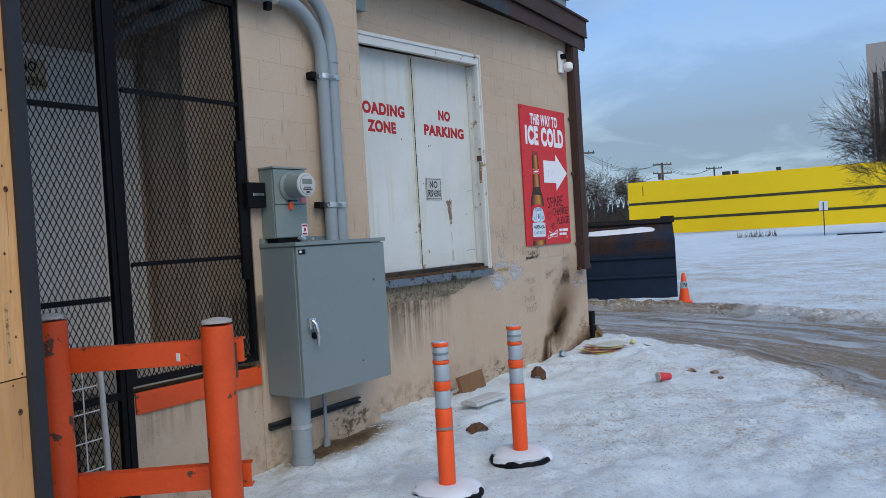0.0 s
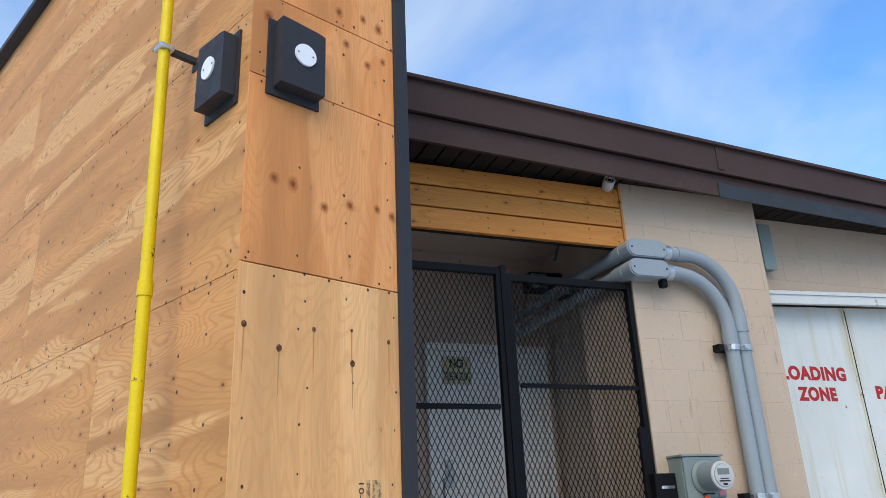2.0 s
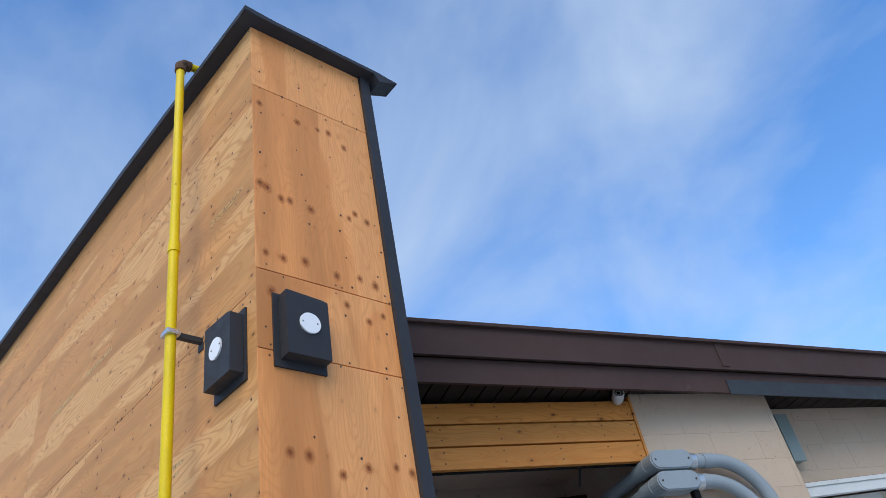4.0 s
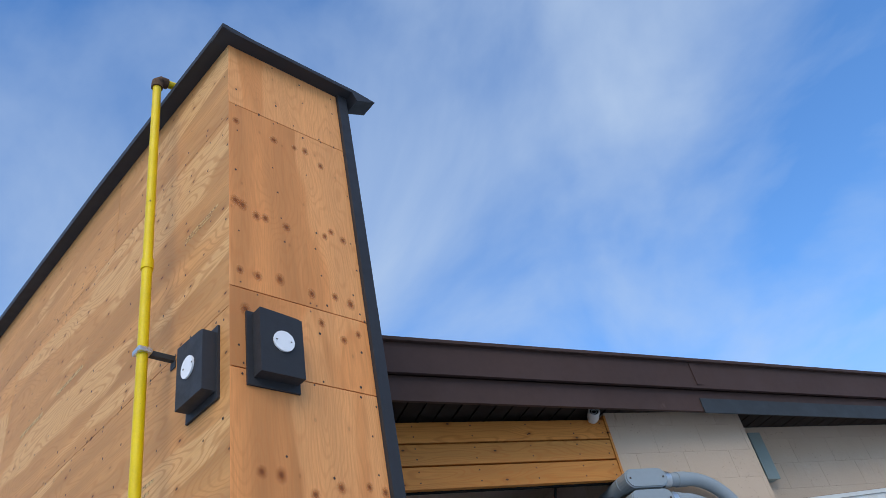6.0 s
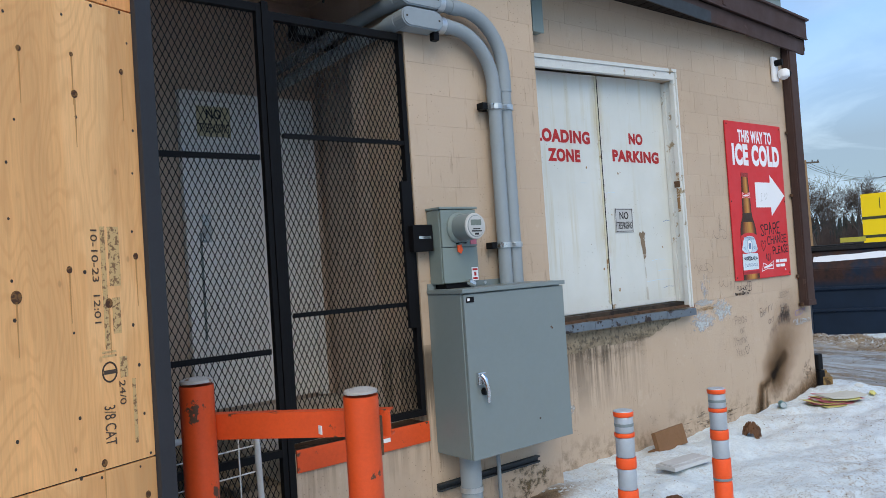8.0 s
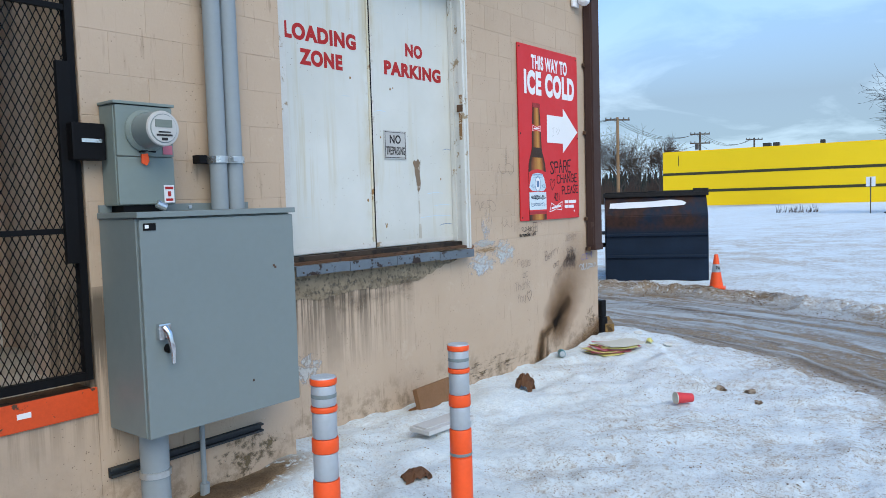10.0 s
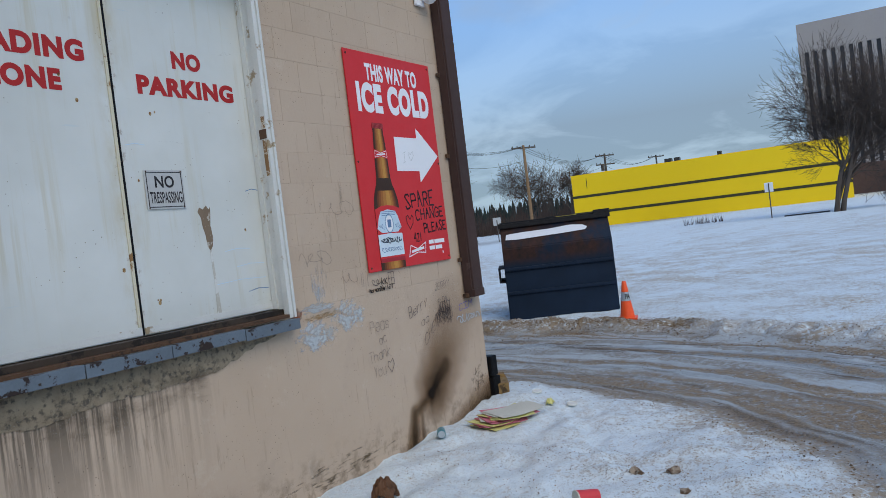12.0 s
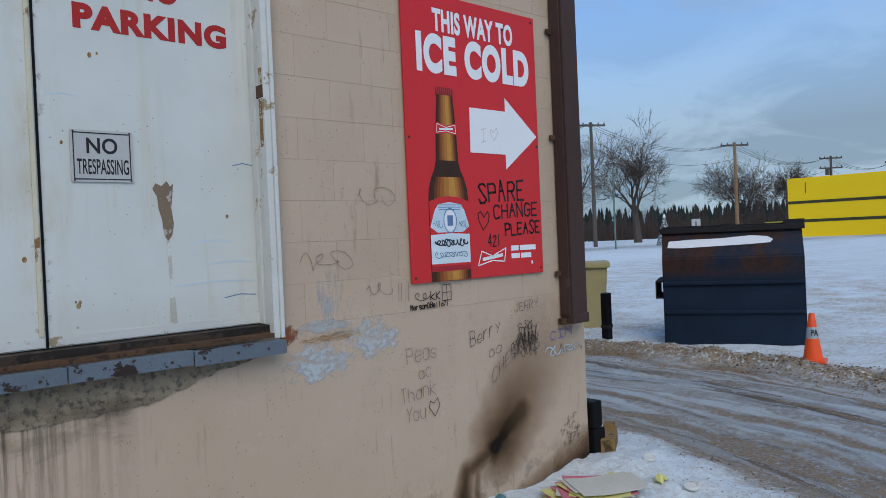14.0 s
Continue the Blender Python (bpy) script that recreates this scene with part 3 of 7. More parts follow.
# pen strokes of handwritten letters on a grid 4 wide and 6 high
PEN = {"P": "00 06 36 45 43 33 03", "e": "02 42 43 34 14 03 01 10 30 41", "a": "43 34 14 03 01 10 30 41 44 40", "s": "43 34 14 03 12 32 41 30 10 01", "T": "06 46/26 20",
       "h": "06 00/03 14 34 43 40", "n": "04 00/03 14 34 43 40", "k": "06 00/44 02 40", "Y": "06 23/46 23 20", "o": "14 03 01 10 30 41 43 34 14", "u": "04 01 10 30 41 44 40",
       "B": "00 06 36 45 44 33 03 33 42 41 30 00", "r": "04 00 02 14 34", "y": "04 22/44 10", "J": "46 41 30 10 01", "E": "46 06 00 40/03 33", "R": "00 06 36 45 44 33 03/23 40",
       "M": "00 06 23 46 40", "g": "43 34 14 03 02 12 42 44 40 20", "D": "00 06 26 44 42 20 00", "l": "26 20", "7": "06 46 10", "c": "43 34 14 03 01 10 30 41", "C": "45 36 16 05 01 10 30 41",
       "H": "06 00/46 40/03 43", "K": "06 00/46 03 40", "S": "45 36 16 05 14 32 41 30 10 01", "A": "00 26 40/13 33", "N": "00 06 40 46", "G": "45 36 16 05 01 10 30 41 43 23", "L": "06 00 40",
       "4": "30 36 02 42", "2": "05 16 36 45 00 40", "1": "26 20", "I": "06 46/26 20/00 40"}


def scrawl(word, x0, z0, x1, z1, high, w, y, bm, seed=0):
    """A word in pen strokes whose base line runs from (x0, z0) to (x1, z1)."""
    rng = random.Random(seed + len(word))
    ux, uz = (x1 - x0) / len(word), (z1 - z0) / len(word)
    for i, ch in enumerate(word):
        size, tip = rng.uniform(0.85, 1.12), rng.uniform(-0.12, 0.12)
        for line in PEN[ch].split("/"):
            pts = []
            for p in line.split():
                gx, gy = int(p[0]) / 4 * 0.72 + rng.uniform(-0.03, 0.03), int(p[1]) / 6 * size + rng.uniform(-0.03, 0.03)
                pts.append((x0 + (i + gx + tip * gy) * ux, z0 + (i + gx) * uz + gy * high))
            stroke(pts, w, y, bm)
    return bm


# ---- ground ----
ROAD_X, ROAD_Y, R_IN, R_OUT = -4.2, 2.08, 6.85, 9.9


def spaced(lo, hi, step, far):
    mid = np.arange(lo, hi + 1e-6, step)
    out = [step]
    while sum(out) < far:
        out.append(out[-1] * 1.22)
    g = np.cumsum(out)
    return np.concatenate([(lo - g)[::-1], mid, hi + g])


def smoothstep(a, b, v):
    t = np.clip((v - a) / (b - a), 0, 1)
    return t * t * (3 - 2 * t)


def field(xs, ys, scale, seed, octaves=3):
    """Value noise on scattered points, in 0..1."""
    rng = np.random.RandomState(seed)
    tot, amp, res = 0.0, 1.0, np.zeros(xs.shape)
    for o in range(octaves):
        tab = rng.rand(256, 256)
        u, v = xs / scale * 2 ** o, ys / scale * 2 ** o
        i, j = np.floor(u).astype(int), np.floor(v).astype(int)
        fu, fv = u - i, v - j
        fu, fv = fu * fu * (3 - 2 * fu), fv * fv * (3 - 2 * fv)
        g = lambda a, b: tab[a % 256, b % 256]
        res += amp * ((g(i, j) * (1 - fu) + g(i + 1, j) * fu) * (1 - fv) + (g(i, j + 1) * (1 - fu) + g(i + 1, j + 1) * fu) * fv)
        tot += amp
        amp *= 0.55
    return res / tot


def road_radius(x, y):
    return np.where(y < ROAD_Y, np.hypot(x - ROAD_X, y - ROAD_Y), np.where(x > ROAD_X, x - ROAD_X, 99.0))


def ground_z(x, y):
    x, y = np.asarray(x, float), np.asarray(y, float)
    r = road_radius(x, y) + (field(x, y, 0.9, 5) - 0.5) * 0.5
    near = np.exp(-np.clip(np.hypot(x, y) - 12, 0, None) / 12)
    on = smoothstep(R_IN - 0.25, R_IN + 0.2, r) * (1 - smoothstep(R_OUT - 0.2, R_OUT + 0.15, r))
    z = 0.045 + (field(x, y, 0.5, 1) - 0.5) * 0.10 + (field(x, y, 0.17, 2, 3) - 0.5) * 0.085
    z = z * near * (1 - on) * (1 - 0.65 * smoothstep(R_OUT, R_OUT + 0.8, r))
    rut = np.sin(r * 9.5 + field(x, y, 2.5, 9) * 5) * 0.5 + 0.5
    z += on * near * (-0.02 + 0.022 * rut + (field(x, y, 0.12, 3, 2) - 0.5) * 0.02)
    berm = np.exp(-((r - R_OUT - 0.1) / 0.22) ** 2)
    z += berm * near * (0.012 + 0.14 * np.clip(field(x, y, 0.16, 4, 3) - 0.36, 0, 1)) * (0.35 + 0.9 * smoothstep(0.35, 0.65, field(x, y, 1.6, 14, 2))) * (1 - 0.7 * smoothstep(6.4, 8.2, x))
    z += 0.075 * smoothstep(R_OUT - 0.4, R_OUT + 0.5, r)
    z += 0.07 * np.exp(-((x - 1.75) / 0.5) ** 2 - ((y + 0.25) / 0.45) ** 2)
    z += 0.05 * np.exp(-((x + 2.6) / 0.9) ** 2 - ((y + 0.3) / 0.6) ** 2)
    return z


def build_ground():
    xs, ys = spaced(-9.0, 8.5, 0.045, 2600), spaced(-6.0, 4.5, 0.045, 2600)
    gx, gy = np.meshgrid(xs, ys)
    gz = ground_z(gx, gy)
    n, m = len(ys), len(xs)
    co = np.stack([gx.ravel(), gy.ravel(), gz.ravel()], 1)
    idx = np.arange(n * m).reshape(n, m)
    quads = np.stack([idx[:-1, :-1], idx[:-1, 1:], idx[1:, 1:], idx[1:, :-1]], -1).reshape(-1, 4)
    me = bpy.data.meshes.new("ground")
    me.vertices.add(len(co))
    me.vertices.foreach_set("co", co.ravel())
    me.loops.add(quads.size)
    me.loops.foreach_set("vertex_index", quads.ravel())
    me.polygons.add(len(quads))
    me.polygons.foreach_set("loop_start", np.arange(len(quads)) * 4)
    me.polygons.foreach_set("use_smooth", np.ones(len(quads), bool))
    me.update()
    r = road_radius(gx, gy) + (field(gx, gy, 0.9, 5) - 0.5) * 0.5
    on = smoothstep(R_IN - 0.12, R_IN + 0.25, r) * (1 - smoothstep(R_OUT - 0.25, R_OUT + 0.05, r)) * (np.hypot(gx, gy) < 60)
    track = field(r * 4.6, gy * 0.12 + gx * 0.05, 1.0, 11, 3)
    road = on * (0.62 + 0.38 * smoothstep(0.35, 0.6, track))
    far_road = np.exp(-((gx * math.cos(radians(62)) + gy * math.sin(radians(62)) - 62) / 5.0) ** 2) * 0.9
    road = np.maximum(road, far_road)
    ang = np.arctan2(gy - ROAD_Y, gx - ROAD_X)
    berm = np.exp(-((r - R_OUT - 0.1) / 0.26) ** 2) * (0.45 + 0.55 * smoothstep(-0.36, -0.26, ang)) + 0.75 * np.exp(-((r - R_IN - 0.05) / 0.16) ** 2)
    berm += 0.95 * on * smoothstep(0.47, 0.56, field(r * 4.2, gy * 0.16 + gx * 0.06, 1.0, 12, 3))
    # bare soil under the conduit riser
    berm += 3.0 * np.exp(-((gx + 3.55) / 0.42) ** 2 - ((gy + 0.38) / 0.13) ** 2)
    dirt = 0.75 + 1.2 * smoothstep(0.40, 0.62, field(gx, gy, 2.2, 7, 4)) * (r > R_OUT - 1)
    dirt = np.where((r < R_IN), 0.30 + 0.35 * smoothstep(-0.7, -1.8, gy) * smoothstep(-3.5, -1.5, gx) + 1.2 * smoothstep(-2.2, 0.4, gx) * smoothstep(-0.7, -2.0, gy) * smoothstep(0.36, 0.6, field(gx, gy, 1.3, 17, 3)), dirt) * np.clip(1.2 - np.hypot(gx, gy) / 45, 0.25, 1)
    for nm, v in (("road", road), ("dirt", dirt), ("berm", np.clip(berm, 0, 2))):
        me.attributes.new(nm, "FLOAT", "POINT").data.foreach_set("value", np.ascontiguousarray(v.ravel(), dtype=np.float32))
    me.materials.append(M_GROUND)
    return tagged(new("ground", me), "trodden snow with slushy wheel tracks and sandy ridges", "ground", kind="structure")


build_ground()


def gz(x, y):
    return float(ground_z(np.array([x]), np.array([y]))[0])


# ---- main building ----
P = -0.28                     # face of the pilaster and the gate
PX0, PX1 = -4.155, -2.965       # pilaster
CX = 1.53                     # far corner
SOFF = 3.985
COURSE, C0 = 0.2032, 1.237    # block courses

# door wall with its opening
DX0, DX1, DZ0, DZ1 = -2.775, -0.852, 1.22, 3.345
wall = part("wall_front", boxes((PX1, CX, 0.0, 0.22, -0.5, DZ0), (DX1, CX, 0.0, 0.22, DZ0, SOFF), (PX1, DX1, 0.0, 0.22, DZ1, SOFF), (PX1, DX0, 0.0, 0.22, DZ0, DZ1)), M_PARGE)
tagged(wall, "pink-beige painted block wall, stained concrete below the sill", "wall", kind="structure")
pil = part("wall_pilaster", boxes((PX0, PX1, P, 0.22, -0.5, SOFF)), M_PARGE)
tagged(pil, "pink-beige painted block pilaster beside the gate", "wall", kind="structure")
tagged(part("wall_east", boxes((CX - 0.22, CX - 0.004, 0.22, 11.5, -0.5, SOFF)), M_PARGE), "painted side wall of the building", "wall", kind="structure")
tagged(part("wall_north", boxes((-8.0, CX - 0.22, 11.3, 11.5, -0.5, SOFF)), M_PARGE), "painted rear wall of the building", "wall", kind="structure")
tagged(part("backroom", boxes((-2.985, CX - 0.23, 0.9, 1.0, -0.5, SOFF)), M_ALCOVE), "inner partition behind the loading doors", "wall", kind="structure")

# the fascia runs at a slight angle to the wall
FA, FB = Vector((-6.4, -0.745, 0)), Vector((1.68, -0.125, 0))
fdir = (FB - FA).normalized()
fas_m = Matrix.Translation(FA) @ Matrix.Rotation(math.atan2(fdir.y, fdir.x), 4, "Z")
FL = (FB - FA).length
roof = empty("roof_edge", fas_m, "brown sheet-metal fascia with a dented drip edge", "fascia", kind="structure")
bm = prism([(0, 4.065), (0, 4.235), (0.012, 4.275), (FL, 4.275), (FL, 4.065)], 0.0, 0.03)
part("fascia_board", bm, M_BROWN, roof)
part("drip_edge", boxes((0, FL + 0.02, -0.03, 0.06, 4.262, 4.287), bevel=0.006), M_BROWN, roof)
part("lower_lip", boxes((0, FL + 0.01, -0.006, 0.02, 4.05, 4.064)), M_BROWN, roof)
part("subfascia", boxes((0, FL - 0.01, 0.035, 0.06, 3.885, 4.05)), M_BROWN, roof)
part("flashing_strip", boxes((2.95, 5.9, 0.026, 0.034, 3.87, 3.985), bevel=0.004), M_SLATE, roof, "slate-grey flashing strip")
part("end_return", boxes((FL - 0.03, FL, 0.031, 0.9, 3.93, 4.26)), M_BROWN, roof)
for k, x in enumerate((2.95, 6.1)):
    part("seam", boxes((x, x + 0.06, -0.008, -0.001, 4.078, 4.258)), M_BROWN, roof)
# unseen panel added to keep sky light from leaking down behind the fascia
part("roof_deck", boxes((0.0, FL - 0.035, 0.062, 1.6, 4.15, 4.25)), M_BROWN, roof)
slab = part("roof", prism([(-6.2, 4.0), (CX + 0.15, 4.0), (CX + 0.15, 4.255), (-6.2, 4.255)], 0.02, 11.6), M_BROWN)
tagged(slab, "low dark roof of the building", "roof", kind="structure")
def soffit_boards():
    bm = bmesh.new()
    rows = []
    n = 60
    for k in range(n):
        x0 = -5.9 + k * (CX + 5.95) / n
        x1 = x0 + (CX + 5.95) / n - 0.012
        yf = FA.y + (x0 - FA.x) * fdir.y / fdir.x + 0.065
        rows.append((x0, x1, yf, 0.019, SOFF, SOFF + 0.012))
    return boxes(*rows)
tagged(part("ceiling_soffit", soffit_boards(), M_SOFFIT), "dark ribbed soffit under the eave", "soffit", kind="structure")
tagged(part("ceiling_backing", boxes((-6.2, CX + 0.1, 0.018, 1.5, SOFF + 0.002, SOFF + 0.014)), M_ALCOVE), "brown-grey ceiling of the recess", "ceiling", kind="structure")

rb = empty("roof_vent_box", pose(1.75, 0.45, 4.255), "grey-green metal vent box on the roof", "vent")
part("body", boxes((-0.22, 0.25, -0.15, 0.3, 0, 0.46), bevel=0.01), M_GREY2, rb)
part("cap", boxes((-0.26, 0.29, -0.19, 0.34, 0.46, 0.52), bevel=0.01), M_GREY, rb)

# ---- loading doors ----
M_STAIN = painted("rust_stained_paint", (0.58, 0.53, 0.40), 0.6, worn=(0.25, 0.13, 0.05), amount=0.58, scale=9)
ld = empty("door_1", pose(0, 0, 0), "closed white steel double loading doors with rust runs", "door", kind="structure")
SPLIT = -1.812


def head(x):
    """The door head sags towards the pilaster."""
    return 3.362 + 0.043 * (x + 2.72)


for x0, x1, mat in ((-2.712, SPLIT - 0.004, M_DOOR), (SPLIT + 0.004, -0.866, M_DOOR)):
    leaf = part("door_leaf", prism([(x0, 1.262), (x1, 1.262), (x1, head(x1) - 0.085), (x0, head(x0) - 0.085)], 0.105, 0.15), mat, ld)
    part("bottom_rail", boxes((x0 + 0.005, x1 - 0.005, 0.099, 0.1035, 1.267, 1.305)), M_WHITE, leaf)
part("astragal", boxes((SPLIT - 0.03, SPLIT - 0.012, 0.0965, 0.1035, 1.31, 3.29), bevel=0.002), M_STAIN, ld, "yellowed rust-stained astragal strip")
# black strip laid over the split, its colour stands for the gap's shade
part("leaf_gap", boxes((SPLIT - 0.006, SPLIT + 0.004, 0.1, 0.106, 1.265, 3.29)), M_BLACK, ld, "black strip painting the shade in the gap between the leaves")
part("door_frame", prism([(-2.962, head(-2.962) - 0.03), (-0.833, head(-0.833) - 0.03), (-0.833, head(-0.833)), (-2.962, head(-2.962))], -0.058, -0.001), M_WHITE, ld, "chipped white steel door head")
part("door_frame", prism([(-2.962, head(-2.962) - 0.1), (-0.883, head(-0.883) - 0.1), (-0.883, head(-0.883) - 0.031), (-2.962, head(-2.962) - 0.031)], -0.046, -0.001), M_WHITE, ld, "chipped white steel door head")
part("door_frame", boxes((-0.852, -0.833, -0.058, 0.0, 1.2, head(-0.84) - 0.032), (-0.883, -0.8525, -0.046, -0.001, 1.2, head(-0.86) - 0.032), bevel=0.003), M_WHITE, ld, "chipped white steel door jamb")
part("door_stop", boxes((-0.8655, -0.8525, 0.0, 0.16, 1.22, 3.34), (-0.878, -0.866, 0.06, 0.1, 1.262, 3.33)), M_WHITE, ld)
part("frame_left", boxes((-2.774, -2.713, -0.03, 0.16, 1.22, 3.27)), M_WHITE, ld)
part("hinge", boxes((-0.886, -0.879, -0.04, 0.02, 2.33, 2.39), bevel=0.002), M_RUST, ld, "rusted latch keeper")
part("rust_run", boxes((-0.8845, -0.8835, -0.03, 0.0, 2.10, 2.325), (-0.8845, -0.8835, -0.035, -0.005, 2.395, 2.47)), painted("rust_bleed", (0.24, 0.13, 0.06), 0.8, worn=(0.55, 0.5, 0.42), amount=0.52, scale=30), ld, "rust bleeding down the frame")
part("frame_shim", boxes((-0.8325, -0.818, -0.012, -0.001, 1.2, 3.46)), M_CARD, ld, "brown caulk line")
part("frame_shim", prism([(-2.962, head(-2.962) + 0.002), (-0.818, head(-0.818) + 0.002), (-0.818, head(-0.818) + 0.016), (-2.962, head(-2.962) + 0.016)], -0.012, -0.001), M_CARD, ld, "brown caulk line")

YD = 0.1045
M_RUNS = painted("brown_run", (0.20, 0.14, 0.095), 0.8, worn=(0.42, 0.38, 0.32), amount=0.56, scale=20)
part("torn_patch", prism([(-1.365, 1.905), (-1.35, 1.93), (-1.325, 1.918), (-1.30, 1.94), (-1.285, 1.915), (-1.272, 1.93), (-1.278, 1.87), (-1.285, 1.82), (-1.276, 1.75), (-1.286, 1.70), (-1.305, 1.675), (-1.322, 1.70), (-1.328, 1.77), (-1.342, 1.82), (-1.345, 1.87)], YD - 0.002, YD), M_RUNS, ld, "torn brown patch where a handle was")
part("drip_run", prism([(-1.312, 1.675), (-1.298, 1.675), (-1.29, 1.5), (-1.28, 1.30), (-1.312, 1.30), (-1.306, 1.5)], YD - 0.0015, YD), painted("pale_run", (0.47, 0.44, 0.38), 0.7, worn=(0.62, 0.62, 0.59), amount=0.5, scale=14), ld)
rust_dab = painted("rust_dab", (0.21, 0.10, 0.035), 0.8, worn=(0.36, 0.24, 0.11), amount=0.5, scale=50)
for x, z, r in ((-1.69, 1.42, 0.009), (-1.683, 1.435, 0.006), (-1.70, 1.437, 0.004), (-2.02, 2.50, 0.008), (-2.10, 2.62, 0.007), (-1.02, 1.78, 0.007), (-1.88, 1.62, 0.009), (-1.725, 2.09, 0.006), (-1.60, 2.46, 0.008), (-1.57, 2.47, 0.005)):
    part("rust_spot", disc(x, z, r, YD - 0.0012, YD, 9, r * 1.4), rust_dab, ld)
for x0, x1, z in ((-1.30, -0.90, 1.47), (-1.12, -0.90, 1.56), (-1.05, -0.89, 1.40), (-1.2, -1.0, 1.66), (-0.98, -0.88, 2.02), (-1.78, -1.66, 2.28)):
    sb = bmesh.new()
    stroke([(x0, z), ((x0 + x1) / 2, z + 0.012), (x1, z + 0.004)], 0.0045, YD - 0.0006, sb)
    part("scratch", sb, M_BLUEP if x0 < -1.1 else M_BLUED, ld, "thin blue-grey scrape")
for word, x0, x1, z0, z1 in (("LOADING", -2.612, -1.950, 2.700, 2.812), ("ZONE", -2.484, -2.090, 2.540, 2.650), ("NO", -1.413, -1.21, 2.73, 2.833), ("PARKING", -1.66, -0.983, 2.565, 2.674)):
    letters("lettering", word, x0, x1, z0, z1, YD, M_REDTEXT, ld, 0.055, label="red block letters " + word)
ns = empty("no_trespassing_sign", pose(0.0, 0.0, 0), "weathered white metal no trespassing sign on the door", "sign")
part("plate", boxes((-1.695, -1.444, 0.0965, 0.1025, 1.93, 2.146), bevel=0.002), M_SIGNW, ns)
part("border", boxes((-1.685, -1.454, 0.0945, 0.0963, 2.132, 2.136), (-1.685, -1.454, 0.0945, 0.0963, 1.94, 1.944), (-1.685, -1.681, 0.0945, 0.0963, 1.944, 2.132), (-1.458, -1.454, 0.0945, 0.0963, 1.944, 2.132)), M_PRINTK, ns)
letters("lettering", "NO", -1.632, -1.508, 2.048, 2.114, 0.0962, M_PRINTK, ns, 0.02)
letters("lettering", "TRESPASSING", -1.672, -1.464, 1.962, 2.026, 0.0962, M_PRINTK, ns, 0.012)
for x in (-1.683, -1.456):
    for z in (2.139, 1.937):
        part("screw", disc(x, z, 0.004, 0.0935, 0.0962, 8), M_RUST, ns)

# sill with a torn metal nosing
sill = empty("door_sill", pose(0, 0, 0), "blue-grey metal door sill, bent and rusted", "sill", kind="structure")
part("rust_strip", boxes((-2.76, -0.822, -0.045, 0.104, 1.205, 1.225)), M_RUST, sill)
part("threshold", boxes((-2.77, -0.866, 0.02, 0.1045, 1.226, 1.258)), painted("dark_wet_wood", (0.05, 0.034, 0.024), 0.7, worn=(0.02, 0.015, 0.012), amount=0.5), sill)
M_NOSE = painted("blue_grey_nosing", (0.125, 0.155, 0.185), 0.5, 0.2, worn=(0.035, 0.022, 0.018), amount=0.57, scale=9, var=0.2, bump=0.3, edge=0.02)
for a, b, dz in ((-2.75, -2.28, 0.012), (-2.275, -1.80, 0.008), (-1.795, -1.30, 0.008), (-1.295, -0.85, 0.0)):
    part("nosing", boxes((a, b, -0.095, -0.085, 1.13 + dz, 1.195 + dz), (a, b - 0.01, -0.085, -0.04, 1.185 + dz, 1.195 + dz), bevel=0.003), M_NOSE, sill)
part("screws", boxes(*[(x, x + 0.011, -0.0985, -0.0955, 1.158, 1.169) for x in (-2.7, -2.5, -2.2, -1.9, -1.62, -1.4, -1.1, -0.95)]), M_NAIL, sill)
rngl = random.Random(41)
edge, drop = [], 0.0
for k in range(70):
    x = -0.98 - k * 2.0 / 69
    drop = 0.82 * drop + rngl.uniform(-0.010, 0.010)
    edge.append((x, 1.115 - 0.115 * min(1.0, k / 16) - 0.03 * max(0.0, (k - 16) / 53) + drop + rngl.uniform(-0.004, 0.004)))
part("bare_ledge", prism([(-2.98, 1.19), (-0.95, 1.19)] + edge, -0.007, -0.001), M_BARE, sill, "bare spalled concrete below the sill")

# paint patches and scorch on the wall
DECAL = bpy.data.meshes.new("stain")
DECAL.from_pydata([(-1, 0, -1), (1, 0, -1), (1, 0, 1), (-1, 0, 1)], [], [(0, 1, 2, 3)])


def stain(name, col, x, z, w, h, lo, hi, y=-0.0065, scale=2.2, strength=0.9, stretch=1.0, label="", dark=None):
    """A thin blotchy layer of paint, rust or grime on the wall, broken up at its rim."""
    a = Mat(name + "_layer", 0.85, 0, 0.2)
    n = a.noise(scale, 8, 0.68, 0.3, a.mapped((1.0, 1.0, stretch)))
    sep = a.n.new("ShaderNodeSeparateXYZ")
    a.l.new(a.co, sep.inputs[0])
    rim = a.math("SQRT", a.math("ADD", a.math("POWER", sep.outputs[0], 2.0), a.math("POWER", sep.outputs[2], 2.0)))
    k = a.math("SUBTRACT", n, a.math("MULTIPLY", a.math("POWER", rim, 3.0), 0.45))
    a.colour(a.mix(a.ramp(a.noise(9, 5), (0.35, 0.0), (0.65, 1.0)), col, dark or tuple(v * 0.8 for v in col)))
    ms, tr = a.n.new("ShaderNodeMixShader"), a.n.new("ShaderNodeBsdfTransparent")
    a.l.new(a.ramp(k, (lo, 0.0), (hi, strength)), ms.inputs[0])
    a.l.new(tr.outputs[0], ms.inputs[1])
    a.l.new(a.b.outputs[0], ms.inputs[2])
    a.l.new(ms.outputs[0], a.n["Material Output"].inputs[0])
    me = DECAL.copy()
    me.materials.append(a.m)
    ob = new(name, me)
    ob.location, ob.scale = (x, y, z), (w, 1, h)
    return tagged(ob, label, "stain", kind="structure")


